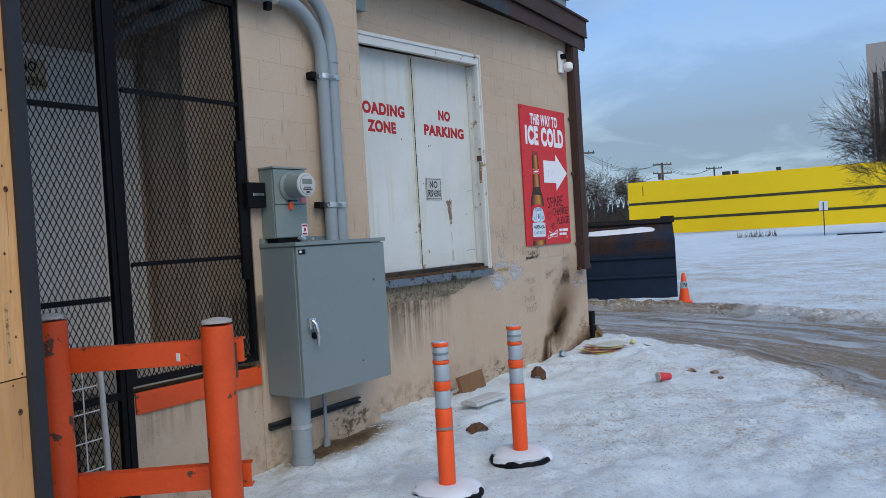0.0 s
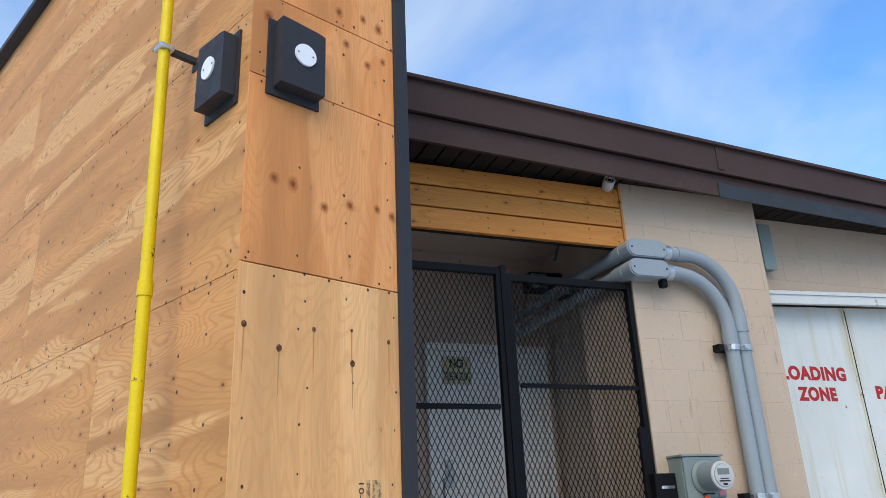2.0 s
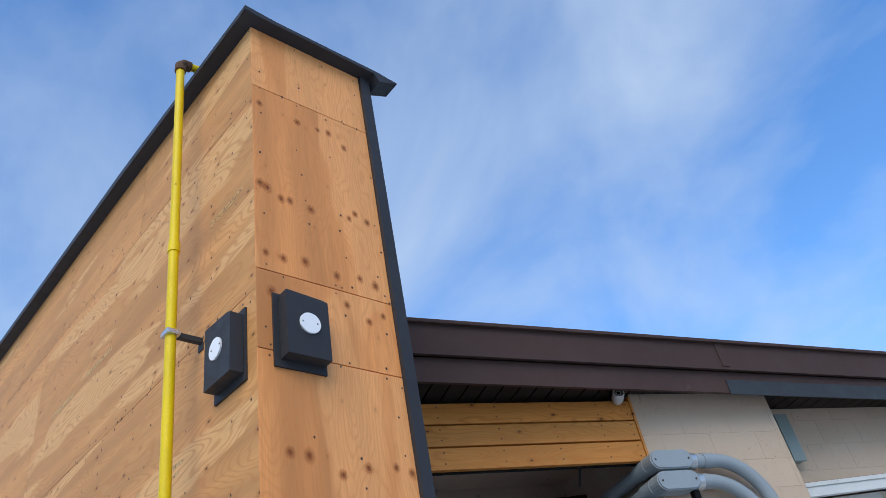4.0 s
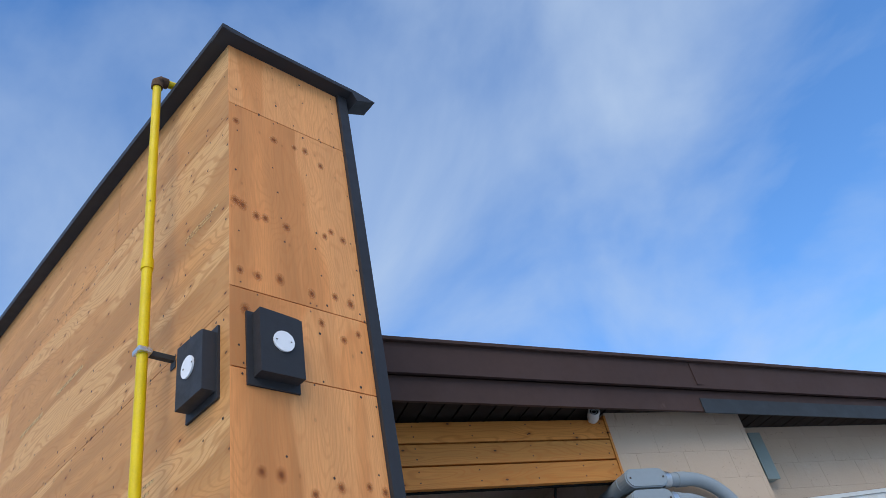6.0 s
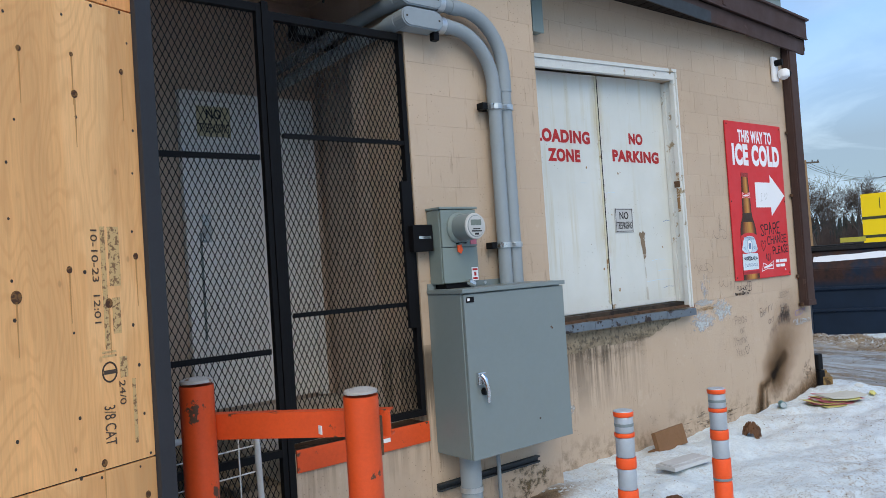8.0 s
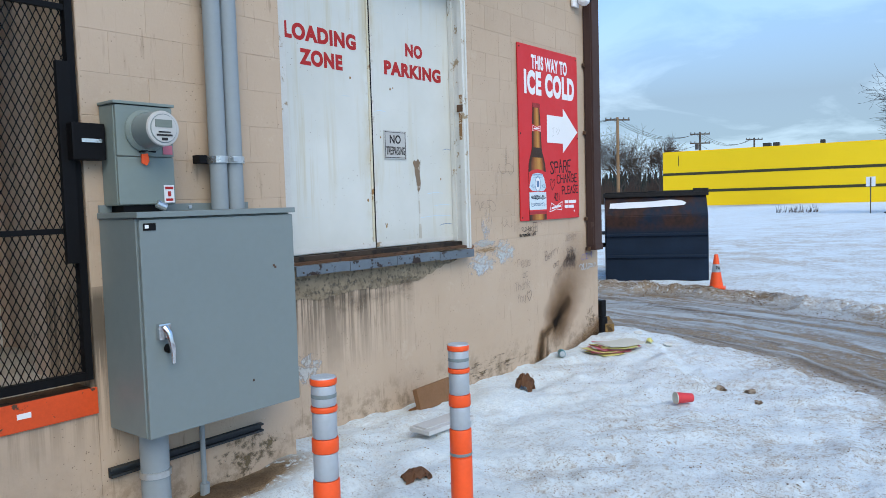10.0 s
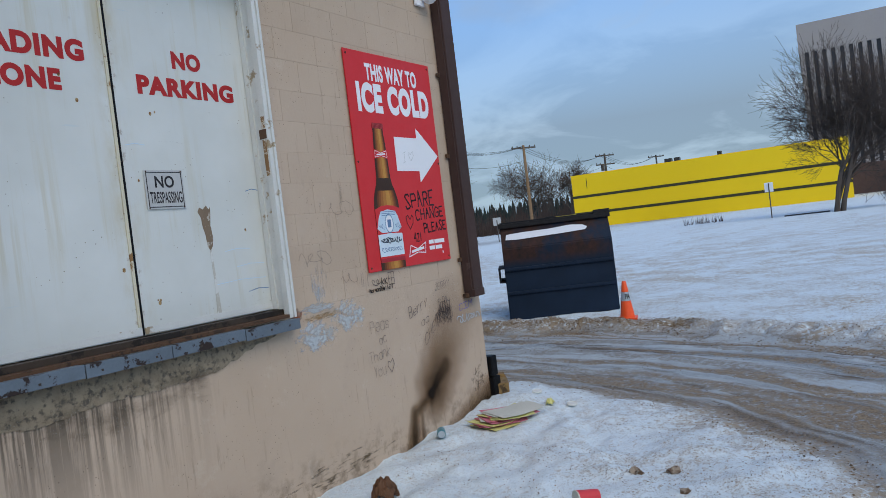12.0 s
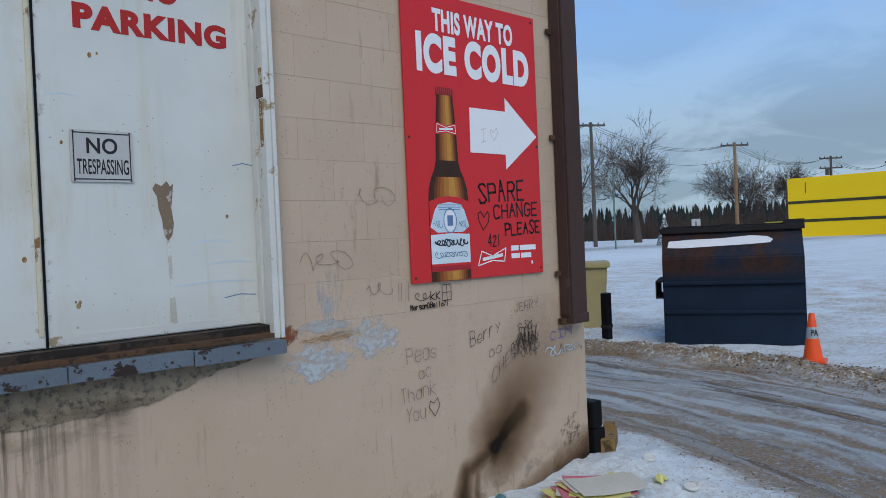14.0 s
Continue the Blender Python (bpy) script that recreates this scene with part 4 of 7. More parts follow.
stain("paint_patch", (0.54, 0.60, 0.64), -0.62, 1.04, 0.27, 0.15, 0.36, 0.54, scale=3.2, strength=0.8, label="blotchy pale blue-white paint over the wall")
stain("paint_patch", (0.55, 0.61, 0.64), -0.28, 1.12, 0.26, 0.17, 0.38, 0.56, scale=3.4, strength=0.75, label="blotchy pale blue-white paint over the wall")
stain("paint_patch", (0.50, 0.54, 0.56), -0.58, 1.22, 0.24, 0.05, 0.36, 0.5, y=-0.0064, scale=3.5, strength=0.7, label="blotchy pale blue-white paint over the wall")
stain("paint_patch", (0.46, 0.54, 0.60), -0.55, 1.38, 0.12, 0.22, 0.44, 0.60, strength=0.55, stretch=0.4, label="faint pale paint run on the wall")
stain("paint_patch", (0.55, 0.55, 0.54), -2.62, 0.52, 0.16, 0.15, 0.40, 0.52, label="round pale paint blotch low on the wall")
stain("rust_stain", (0.36, 0.20, 0.07), -0.55, 1.16, 0.28, 0.035, 0.40, 0.56, y=-0.0069, scale=5, strength=0.7, label="rusty peeled strip of paint beside the sill")
stain("rust_stain", (0.28, 0.085, 0.035), -0.79, 1.20, 0.07, 0.07, 0.33, 0.5, y=-0.0066, label="rust bleed beside the sill end")
stain("grime_stain", (0.10, 0.075, 0.05), -2.05, 0.96, 1.1, 0.2, 0.45, 0.75, y=-0.0085, scale=4, strength=0.6, stretch=0.4, label="dark grime below the sill")
stain("grime_stain", (0.14, 0.095, 0.055), 1.34, 0.30, 0.20, 0.22, 0.46, 0.62, y=-0.0067, scale=5, strength=0.6, label="brown grime at the wall foot by the corner")
stain("grime_stain", (0.16, 0.11, 0.065), -0.6, 0.12, 1.2, 0.20, 0.52, 0.64, y=-0.0068, scale=6, label="splash grime along the wall foot")
stain("grime_stain", (0.20, 0.15, 0.09), -3.3, 0.20, 0.34, 0.25, 0.46, 0.60, y=P - 0.002, scale=4, label="splash grime at the pilaster foot")
stain("paint_patch", (0.56, 0.55, 0.53), -3.6, 0.52, 0.5, 0.12, 0.42, 0.56, y=P - 0.0022, scale=3, label="pale bare patch behind the cabinet foot")
stain("grime_stain", (0.28, 0.20, 0.14), -0.35, 1.9, 0.42, 0.7, 0.55, 0.72, y=-0.0066, scale=5, strength=0.35, stretch=0.5, label="faint brown scuffs on the blocks")

def smear(name, runs, dark, pale, y, rough_rim, label):
    """Soot or burns drawn out from point to point of the wall, widening and thinning on the way."""
    a = Mat(name + "_layer", 0.95, 0, 0.1).geo()
    ragged = a.math("MULTIPLY", a.math("SUBTRACT", a.noise(9, 7, 0.65), 0.5), rough_rim)
    total = None
    for ax, az, bx, bz, r0, r1, s0, s1 in runs:
        x, z = a.math("SUBTRACT", a.axis(0), ax), a.math("SUBTRACT", a.axis(2), az)
        dx, dz = bx - ax, bz - az
        q = dx * dx + dz * dz
        along = a.math("ADD", a.math("MULTIPLY", x, dx / q), a.math("MULTIPLY", z, dz / q))
        along = a.math("MINIMUM", a.math("MAXIMUM", along, 0.0), 1.0)
        ex, ez = a.math("SUBTRACT", x, a.math("MULTIPLY", along, dx)), a.math("SUBTRACT", z, a.math("MULTIPLY", along, dz))
        d = a.math("SQRT", a.math("ADD", a.math("MULTIPLY", ex, ex), a.math("MULTIPLY", ez, ez)))
        k = a.math("ADD", a.math("DIVIDE", d, a.math("ADD", a.math("MULTIPLY", along, r1 - r0), r0)), ragged)
        f = a.math("MULTIPLY", a.ramp(k, (0.15, 1.0), (0.5, 0.66), (1.0, 0.0)), a.math("ADD", a.math("MULTIPLY", along, s1 - s0), s0))
        total = f if total is None else a.math("MAXIMUM", total, f)
    a.colour(a.mix(a.ramp(total, (0.45, 0.0), (0.95, 1.0)), pale, dark))
    ms, tr = a.n.new("ShaderNodeMixShader"), a.n.new("ShaderNodeBsdfTransparent")
    a.l.new(total, ms.inputs[0])
    a.l.new(tr.outputs[0], ms.inputs[1])
    a.l.new(a.b.outputs[0], ms.inputs[2])
    a.l.new(ms.outputs[0], a.n["Material Output"].inputs[0])
    bm = bmesh.new()
    bm.faces.new([bm.verts.new(p) for p in ((0.15, y, 0.0), (CX - 0.003, y, 0.0), (CX - 0.003, y, 1.4), (0.15, y, 1.4))])
    return tagged(part(name, bm, a.m), label, "stain", kind="structure")


smear("soot_stain", ((0.66, 0.40, 1.04, 0.88, 0.30, 0.40, 0.85, 0.25), (0.60, 0.36, 0.84, 0.54, 0.17, 0.20, 1.0, 0.8), (0.56, 0.34, 0.36, 0.26, 0.10, 0.08, 0.8, 0.7),
                     (0.35, 0.27, 0.30, 0.0, 0.08, 0.12, 0.75, 0.9), (0.44, 0.24, 0.42, 0.02, 0.035, 0.05, 0.5, 0.6), (0.80, 0.36, 0.72, 0.18, 0.06, 0.04, 0.6, 0.3), (0.85, 0.0, 1.52, 0.08, 0.10, 0.26, 0.5, 0.9)),
      (0.016, 0.011, 0.008), (0.19, 0.098, 0.042), -0.0076, 0.5, "black and brown soot plume from a fire, with burnt streaks below")
# writing on the wall
YW = -0.0082
for k, (txt, xa, za, xb, zb, hi) in enumerate((("Peas", -0.06, 0.955, 0.17, 0.965, 0.09), ("ac", 0.02, 0.86, 0.12, 0.87, 0.07), ("Thank", -0.11, 0.745, 0.15, 0.76, 0.085), ("You", -0.08, 0.635, 0.07, 0.64, 0.075))):
    tagged(part("graffiti", scrawl(txt, xa, za, xb, zb, hi, 0.0032, YW, bmesh.new(), k), M_MARKT), "thin black marker word on the painted wall", "graffiti", kind="structure")
for k, (txt, xa, za, xb, zb, hi, w) in enumerate((("MorganDBella77", -0.02, 1.245, 0.27, 1.25, 0.028, 0.0055), ("Berry", 0.43, 0.985, 0.70, 1.05, 0.085, 0.004), ("JERRY", 0.82, 1.155, 1.06, 1.165, 0.06, 0.003), ("CHEK", 0.60, 0.74, 0.84, 0.905, 0.08, 0.0035), ("aa", 0.58, 0.90, 0.70, 0.93, 0.06, 0.0035), ("kK", 0.13, 1.29, 0.21, 1.29, 0.05, 0.006))):
    tagged(part("graffiti", scrawl(txt, xa, za, xb, zb, hi, w, YW, bmesh.new(), 20 + k), M_PRINTK if k in (0, 5) else M_MARK), "black marker word scrawled on the painted wall", "graffiti", kind="structure")
gr = bmesh.new()
for k in range(5):
    scribble(70 + k, 0.78 + 0.02 * k, 1.03, 0.86 + 0.022 * k, 0.98 + 0.022 * k, 30, 0.0038, YW, gr)
scribble(8, 0.86, 1.02, 1.03, 1.10, 14, 0.0038, YW, gr)
scribble(2, 0.03, 0.11, 1.29, 1.34, 8, 0.005, YW, gr)
tagged(part("graffiti", gr, M_MARK), "dense black marker scribble on the painted wall", "graffiti", kind="structure")
gr = bmesh.new()
stroke([(0.22, 1.28), (0.22, 1.37), (0.29, 1.37), (0.29, 1.28), (0.22, 1.28)], 0.0045, YW, gr)
stroke([(0.255, 1.28), (0.255, 1.37)], 0.0045, YW, gr)
stroke([(0.22, 1.325), (0.29, 1.325)], 0.0045, YW, gr)
tagged(part("graffiti", gr, M_MARK), "small black marker window drawn on the wall", "graffiti", kind="structure")
gr = bmesh.new()
stroke([(0.125, 0.635), (0.085, 0.69), (0.095, 0.725), (0.12, 0.71), (0.15, 0.735), (0.165, 0.69), (0.125, 0.635)], 0.0045, YW, gr)
tagged(part("graffiti", gr, M_MARK), "small marker heart on the painted wall", "graffiti", kind="structure")
gr = bmesh.new()
scribble(10, -0.70, -0.42, 1.48, 1.62, 12, 0.003, YW, gr)
scribble(11, -0.32, -0.16, 1.34, 1.42, 10, 0.003, YW, gr)
scribble(12, -0.36, -0.10, 1.80, 1.95, 10, 0.003, YW, gr)
for x in (-0.10, -0.08, -0.03):
    stroke([(x, 1.30), (x + 0.004, 1.40)], 0.0035, YW, gr)
tagged(part("graffiti", gr, M_MARKT), "faint pencil scrawls on the painted blocks", "graffiti", kind="structure")
gr2 = bmesh.new()
scrawl("CIM", 1.16, 0.935, 1.40, 0.955, 0.05, 0.006, YW, gr2, 3)
tagged(part("graffiti", gr2, painted("violet_marker", (0.16, 0.14, 0.38), 0.7)), "small violet scrawl at the corner of the wall", "graffiti", kind="structure")
gr3 = bmesh.new()
scribble(22, 1.12, 1.50, 0.83, 0.90, 26, 0.008, YW, gr3)
tagged(part("graffiti", gr3, painted("pale_spray", (0.55, 0.62, 0.68), 0.8)), "pale blue-white scrawl at the corner of the wall", "graffiti", kind="structure")

# ---- poster ----
po = empty("poster_sign", pose(0, 0, 0), "red metal advertising sign with a brown bottle and a white arrow", "sign")
PX_A, PX_B, PH0, PH1 = -0.012, 1.10, 1.39, 3.028
YP = -0.022
part("board", boxes((PX_A, PX_B, YP, -0.0115, PH0, PH1), bevel=0.003), M_RED, po)
letters("lettering", "THIS WAY TO", 0.218, 0.89, 2.815, 2.948, YP - 0.001, M_PRINTW, po, 0.04)
letters("lettering", "ICE COLD", 0.088, 1.032, 2.572, 2.80, YP - 0.001, M_PRINTW, po, 0.058)
part("arrow", prism([(0.485, 2.402), (0.795, 2.402), (0.795, 2.485), (1.082, 2.262), (0.785, 2.045), (0.785, 2.136), (0.48, 2.136)], YP - 0.003, YP - 0.0005), M_PRINTW, po, "white arrow")
ar = bmesh.new()
part("pencil_letter", scrawl("I", 0.57, 2.20, 0.63, 2.215, 0.07, 0.003, YP - 0.0034, bmesh.new(), 1), M_SIGNW, po, "faint pencilled letter")
stroke([(0.68, 2.215), (0.655, 2.26), (0.66, 2.285), (0.68, 2.265), (0.71, 2.295), (0.72, 2.26), (0.68, 2.215)], 0.003, YP - 0.0034, ar)
part("pencil_heart", ar, M_SIGNW, po, "faint pencilled heart")

BX = 0.288
prof = [(0.155, 1.392), (0.155, 1.86), (0.148, 1.92), (0.125, 1.985), (0.100, 2.03), (0.087, 2.08), (0.080, 2.23), (0.070, 2.37), (0.063, 2.42), (0.063, 2.455)]
part("bottle", prism([(BX - w, z) for w, z in prof] + [(BX + w, z) for w, z in reversed(prof)], YP - 0.002, YP - 0.0005), M_BOTTLED, po, "brown bottle picture")
for k, (lo, hi) in enumerate(((-0.88, 0.90), (-0.74, 0.80), (-0.60, 0.70), (-0.44, 0.60), (-0.24, 0.50), (0.02, 0.36))):
    g = k / 5
    tone = painted("amber_print", (0.05 + 0.45 * g, 0.018 + 0.17 * g * g + 0.04 * g, 0.005 + 0.04 * g * g), 0.4, var=0.2, scale=4)
    part("bottle_shade", prism([(BX + w * lo, z) for w, z in prof if z < 2.02] + [(BX + w * hi, z) for w, z in reversed(prof) if z < 2.02], YP - 0.00225 - 0.0002 * k, YP - 0.0021 - 0.0002 * k), tone, po)
    part("bottle_shade", prism([(BX + w * lo, z) for w, z in prof if z > 2.06] + [(BX + w * hi, z) for w, z in reversed(prof) if z > 2.06], YP - 0.00225 - 0.0002 * k, YP - 0.0021 - 0.0002 * k), tone, po)
part("bottle_cap", prism([(BX - 0.07, 2.455), (BX - 0.062, 2.497), (BX + 0.062, 2.497), (BX + 0.07, 2.455)], YP - 0.0038, YP - 0.0006), painted("dark_red_print", (0.22, 0.014, 0.018), 0.4), po)
part("cap_ribs", boxes(*[(BX - 0.062 + 0.0155 * k, BX - 0.056 + 0.0155 * k, YP - 0.0046, YP - 0.004, 2.457, 2.494) for k in range(9)]), painted("cap_red_print", (0.45, 0.05, 0.05), 0.4), po)
part("neck_label", prism([(BX - 0.085, 2.227), (BX - 0.076, 2.298), (BX, 2.28), (BX + 0.076, 2.298), (BX + 0.086, 2.227), (BX, 2.24)], YP - 0.0042, YP - 0.0036), M_RED, po)
nb = bmesh.new()
stroke([(BX - 0.075, 2.238), (BX - 0.07, 2.288), (BX, 2.27), (BX + 0.07, 2.288), (BX + 0.075, 2.238), (BX, 2.25), (BX - 0.075, 2.238)], 0.004, YP - 0.0046, nb)
stroke([(BX - 0.05, 2.258), (BX + 0.05, 2.264)], 0.011, YP - 0.0046, nb)
part("neck_bars", nb, M_PRINTW, po)
part("label_red", prism([(BX - 0.154, 1.447), (BX - 0.154, 1.845), (BX - 0.08, 1.868), (BX, 1.875), (BX + 0.08, 1.868), (BX + 0.154, 1.845), (BX + 0.154, 1.447)], YP - 0.0042, YP - 0.0036), M_RED, po)
part("label_blue", prism([(BX - 0.152, 1.70), (BX - 0.118, 1.79), (BX - 0.09, 1.828), (BX, 1.842), (BX + 0.09, 1.828), (BX + 0.118, 1.79), (BX + 0.152, 1.70), (BX + 0.10, 1.668), (BX - 0.10, 1.668)], YP - 0.0048, YP - 0.0043), M_BLUEP, po)
part("label_white", prism([(BX - 0.152, 1.49), (BX - 0.152, 1.655), (BX, 1.662), (BX + 0.152, 1.655), (BX + 0.152, 1.49)], YP - 0.0048, YP - 0.0043), painted("blue_white_print", (0.60, 0.70, 0.76), 0.45), po)
part("label_seal", disc(BX, 1.735, 0.042, YP - 0.0054, YP - 0.0049, rz=0.06), M_PRINTW, po)
part("label_ring", boxes(*[(BX - 0.10 + 0.008 * k, BX + 0.10 - 0.008 * k, YP - 0.0054, YP - 0.0049, 1.823 - 0.013 * k, 1.827 - 0.013 * k) for k in range(3)], (BX - 0.022, BX + 0.022, YP - 0.0060, YP - 0.0055, 1.705, 1.765)), M_BLUED, po)
lr = bmesh.new()
for k in range(20):
    t0, t1 = k * math.tau / 20, (k + 1) * math.tau / 20
    stroke([(BX + 0.05 * math.cos(t0), 1.735 + 0.07 * math.sin(t0)), (BX + 0.05 * math.cos(t1), 1.735 + 0.07 * math.sin(t1))], 0.005, YP - 0.0056, lr)
part("label_wreath", lr, M_BLUED, po)
for sx in (-1, 1):
    part("label_ornament", scribble(50 + sx, BX + sx * 0.10 - 0.03, BX + sx * 0.10 + 0.03, 1.69, 1.74, 12, 0.003, YP - 0.0056, bmesh.new()), M_BLUED, po)
part("label_flourish", scribble(53, BX - 0.12, BX + 0.12, 1.515, 1.565, 30, 0.004, YP - 0.0056, bmesh.new()), M_BLUED, po)
part("label_script", scribble(57, BX - 0.125, BX + 0.125, 1.585, 1.632, 36, 0.008, YP - 0.0056, bmesh.new()), painted("dark_script_print", (0.05, 0.07, 0.12), 0.45), po)
part("label_foot", boxes((BX - 0.153, BX + 0.153, YP - 0.0054, YP - 0.0049, 1.45, 1.476)), painted("deep_red_print", (0.38, 0.02, 0.03), 0.45), po)
bow = bmesh.new()
stroke([(0.505, 1.462), (0.54, 1.548), (0.63, 1.515), (0.752, 1.56), (0.735, 1.478), (0.63, 1.488), (0.505, 1.462)], 0.007, YP - 0.001, bow)
stroke([(0.55, 1.498), (0.715, 1.518)], 0.02, YP - 0.001, bow)
part("bow_emblem", bow, M_PRINTW, po, "white bow-shaped emblem")
part("slogan_bars", boxes((0.80, 0.868, YP - 0.0016, YP - 0.0005, 1.54, 1.572), (0.88, 1.03, YP - 0.0016, YP - 0.0005, 1.54, 1.572), (0.80, 0.876, YP - 0.0016, YP - 0.0005, 1.492, 1.523), (0.888, 0.985, YP - 0.0016, YP - 0.0005, 1.492, 1.523), (0.985, 1.0, YP - 0.0016, YP - 0.0005, 1.45, 1.47)), M_PRINTW, po)
for k, (txt, xa, za, xb, zb, hi, w) in enumerate((("SPARE", 0.535, 1.835, 0.96, 1.862, 0.125, 0.014), ("CHANGE", 0.66, 1.74, 1.075, 1.762, 0.085, 0.012), ("PLEASE", 0.755, 1.635, 1.09, 1.65, 0.075, 0.012), ("421", 0.60, 1.572, 0.715, 1.578, 0.065, 0.009))):
    part("marker_writing", scrawl(txt, xa, za, xb, zb, hi, w, YP - 0.001, bmesh.new(), 40 + k), M_PRINTK, po, "black marker word")
ht = bmesh.new()
stroke([(0.56, 1.675), (0.525, 1.73), (0.52, 1.775), (0.545, 1.785), (0.57, 1.75), (0.60, 1.785), (0.615, 1.765), (0.605, 1.72), (0.56, 1.675)], 0.007, YP - 0.0015, ht)
part("marker_heart", ht, M_PRINTK, po)
for x, z in ((0.015, 2.995), (1.07, 2.995), (0.015, 1.42), (1.075, 1.42), (0.01, 2.2), (1.08, 2.2), (0.80, 2.91)):
    part("screw", disc(x, z, 0.008, YP - 0.004, YP - 0.0002, 8), M_RUST, po)

# ---- downspout, corner guard, wall camera ----
ds = empty("downspout", pose(0, 0, 0), "dark brown sheet-metal downspout at the wall corner", "downspout")
part("pipe", boxes((1.285, 1.44, -0.105, -0.012, 1.06, 3.96), bevel=0.008), M_BROWN, ds)
part("rib", boxes((1.27, 1.283, -0.09, -0.012, 1.09, 3.98), bevel=0.003), M_BROWN, ds)
part("foot", boxes((1.277, 1.448, -0.112, -0.008, 1.035, 1.10), bevel=0.006), M_BROWN, ds)
for z in (2.95, 2.25, 1.35):
    part("strap", boxes((1.225, 1.27, -0.03, -0.0115, z, z + 0.035), bevel=0.004), M_RUST, ds)
part("bracket", boxes((1.24, 1.27, -0.06, -0.012, 1.03, 1.07), bevel=0.004), M_RUST, ds)
cg = empty("corner_guard", pose(1.545, 0.0, 0), "black rubber corner guard at the wall foot", "corner guard")
part("lower_block", boxes((-0.003, 0.13, -0.04, 0.12, 0.02, 0.27), bevel=0.02), M_BLACK, cg)
part("upper_block", boxes((-0.003, 0.11, -0.035, 0.1, 0.275, 0.46), bevel=0.02), M_BLACK, cg)

sc1 = empty("security_camera", pose(1.08, -0.02, 3.66), "white dome security camera on the wall", "camera")
part("mount", boxes((-0.06, 0.06, -0.02, 0.008, -0.13, 0.14), bevel=0.01), M_PRINTW, sc1)
part("dome", lathe([(0.0005, 0.062), (0.035, 0.055), (0.058, 0.03), (0.062, 0.0), (0.058, -0.03), (0.03, -0.055), (0.0005, -0.062)], 20, at=(0.045, -0.085, -0.06)), M_PRINTW, sc1, smooth=True)
part("lens", lathe([(0.0005, 0.038), (0.025, 0.03), (0.036, 0), (0.025, -0.03), (0.0005, -0.038)], 16, at=(0.075, -0.12, -0.06)), M_BLACK, sc1, smooth=True)
part("arm", tube([(0.0, -0.01, 0.07), (0.02, -0.09, 0.07)], 0.035, 14), M_BLACK, sc1)

# ---- pilaster equipment ----
cab = empty("electrical_cabinet", pose(0, 0, 0), "grey steel electrical cabinet with a closed hinged door", "cabinet")
YC = -0.635
part("body", boxes((-4.10, -3.222, YC + 0.022, P - 0.005, 0.55, 1.56), bevel=0.004), M_GREY, cab)
cd = part("cabinet_door", boxes((-4.092, -3.215, YC, YC + 0.02, 0.547, 1.552), bevel=0.006), M_GREY, cab)
part("top_lip", boxes((-4.108, -3.205, YC - 0.012, P - 0.005, 1.561, 1.588), bevel=0.004), M_GREY, cab)
part("back_flange", boxes((-4.10, -3.25, P - 0.02, P - 0.003, 1.5885, 1.625)), M_GREY, cab)
for x in (-3.62, -3.30):
    part("flange_bolt", disc(x, 1.607, 0.011, P - 0.028, P - 0.0205, 6), M_ZINC, cab)
part("name_plate", boxes((-4.074, -4.014, YC - 0.004, YC - 0.0005, 1.503, 1.536)), M_BLACK, cd, "black maker plate with a white bar")
part("plate_bar", boxes((-4.068, -4.05, YC - 0.006, YC - 0.0045, 1.513, 1.529)), M_PRINTW, cd)
part("handle", tube([(-4.012, YC - 0.03, 1.055), (-4.005, YC - 0.05, 1.035), (-3.99, YC - 0.055, 0.96), (-3.985, YC - 0.045, 0.89)], 0.013, 10, taper=[0.018, 0.016, 0.013, 0.010]), M_CHROME, cd, "chrome lever handle", True)
part("escutcheon", boxes((-4.04, -3.98, YC - 0.03, YC - 0.0005, 1.0, 1.075), bevel=0.008), M_CHROME, cd)
part("lock", tube([(-3.985, YC - 0.001, 0.955), (-3.98, YC - 0.03, 0.955)], 0.022, 12), M_BLACK, cd)
for dx_, dz_ in ((-3.36, 1.28), (-3.35, 1.272), (-3.52, 0.70)):
    part("paint_chip", boxes((dx_, dx_ + 0.012, YC - 0.0014, YC - 0.0003, dz_, dz_ + 0.012)), M_RUST, cd)

met = empty("electric_meter", pose(0, 0, 0), "grey electric meter box with a round glass meter", "meter")
YM_ = -0.43
part("body", boxes((-4.07, -3.772, YM_ + 0.017, P - 0.005, 1.62, 2.095), bevel=0.008), M_GREY2, met)
part("upper_cover", boxes((-4.066, -3.776, YM_, YM_ + 0.016, 1.853, 2.092), bevel=0.005), M_GREY2, met)
part("lower_cover", boxes((-4.066, -3.776, YM_ + 0.003, YM_ + 0.016, 1.624, 1.849), bevel=0.005), M_GREY2, met)
part("top_lip", boxes((-4.078, -3.764, YM_ - 0.007, P - 0.005, 2.096, 2.11), bevel=0.004), M_GREY2, met)


def turned(profile, x, y, z):
    """A lathed shape whose axis points out of the wall."""
    bm = lathe(profile, 28)
    bmesh.ops.rotate(bm, verts=bm.verts, cent=(0, 0, 0), matrix=Matrix.Rotation(radians(90), 3, "X"))
    bmesh.ops.translate(bm, verts=bm.verts, vec=(x, y, z))
    return bm


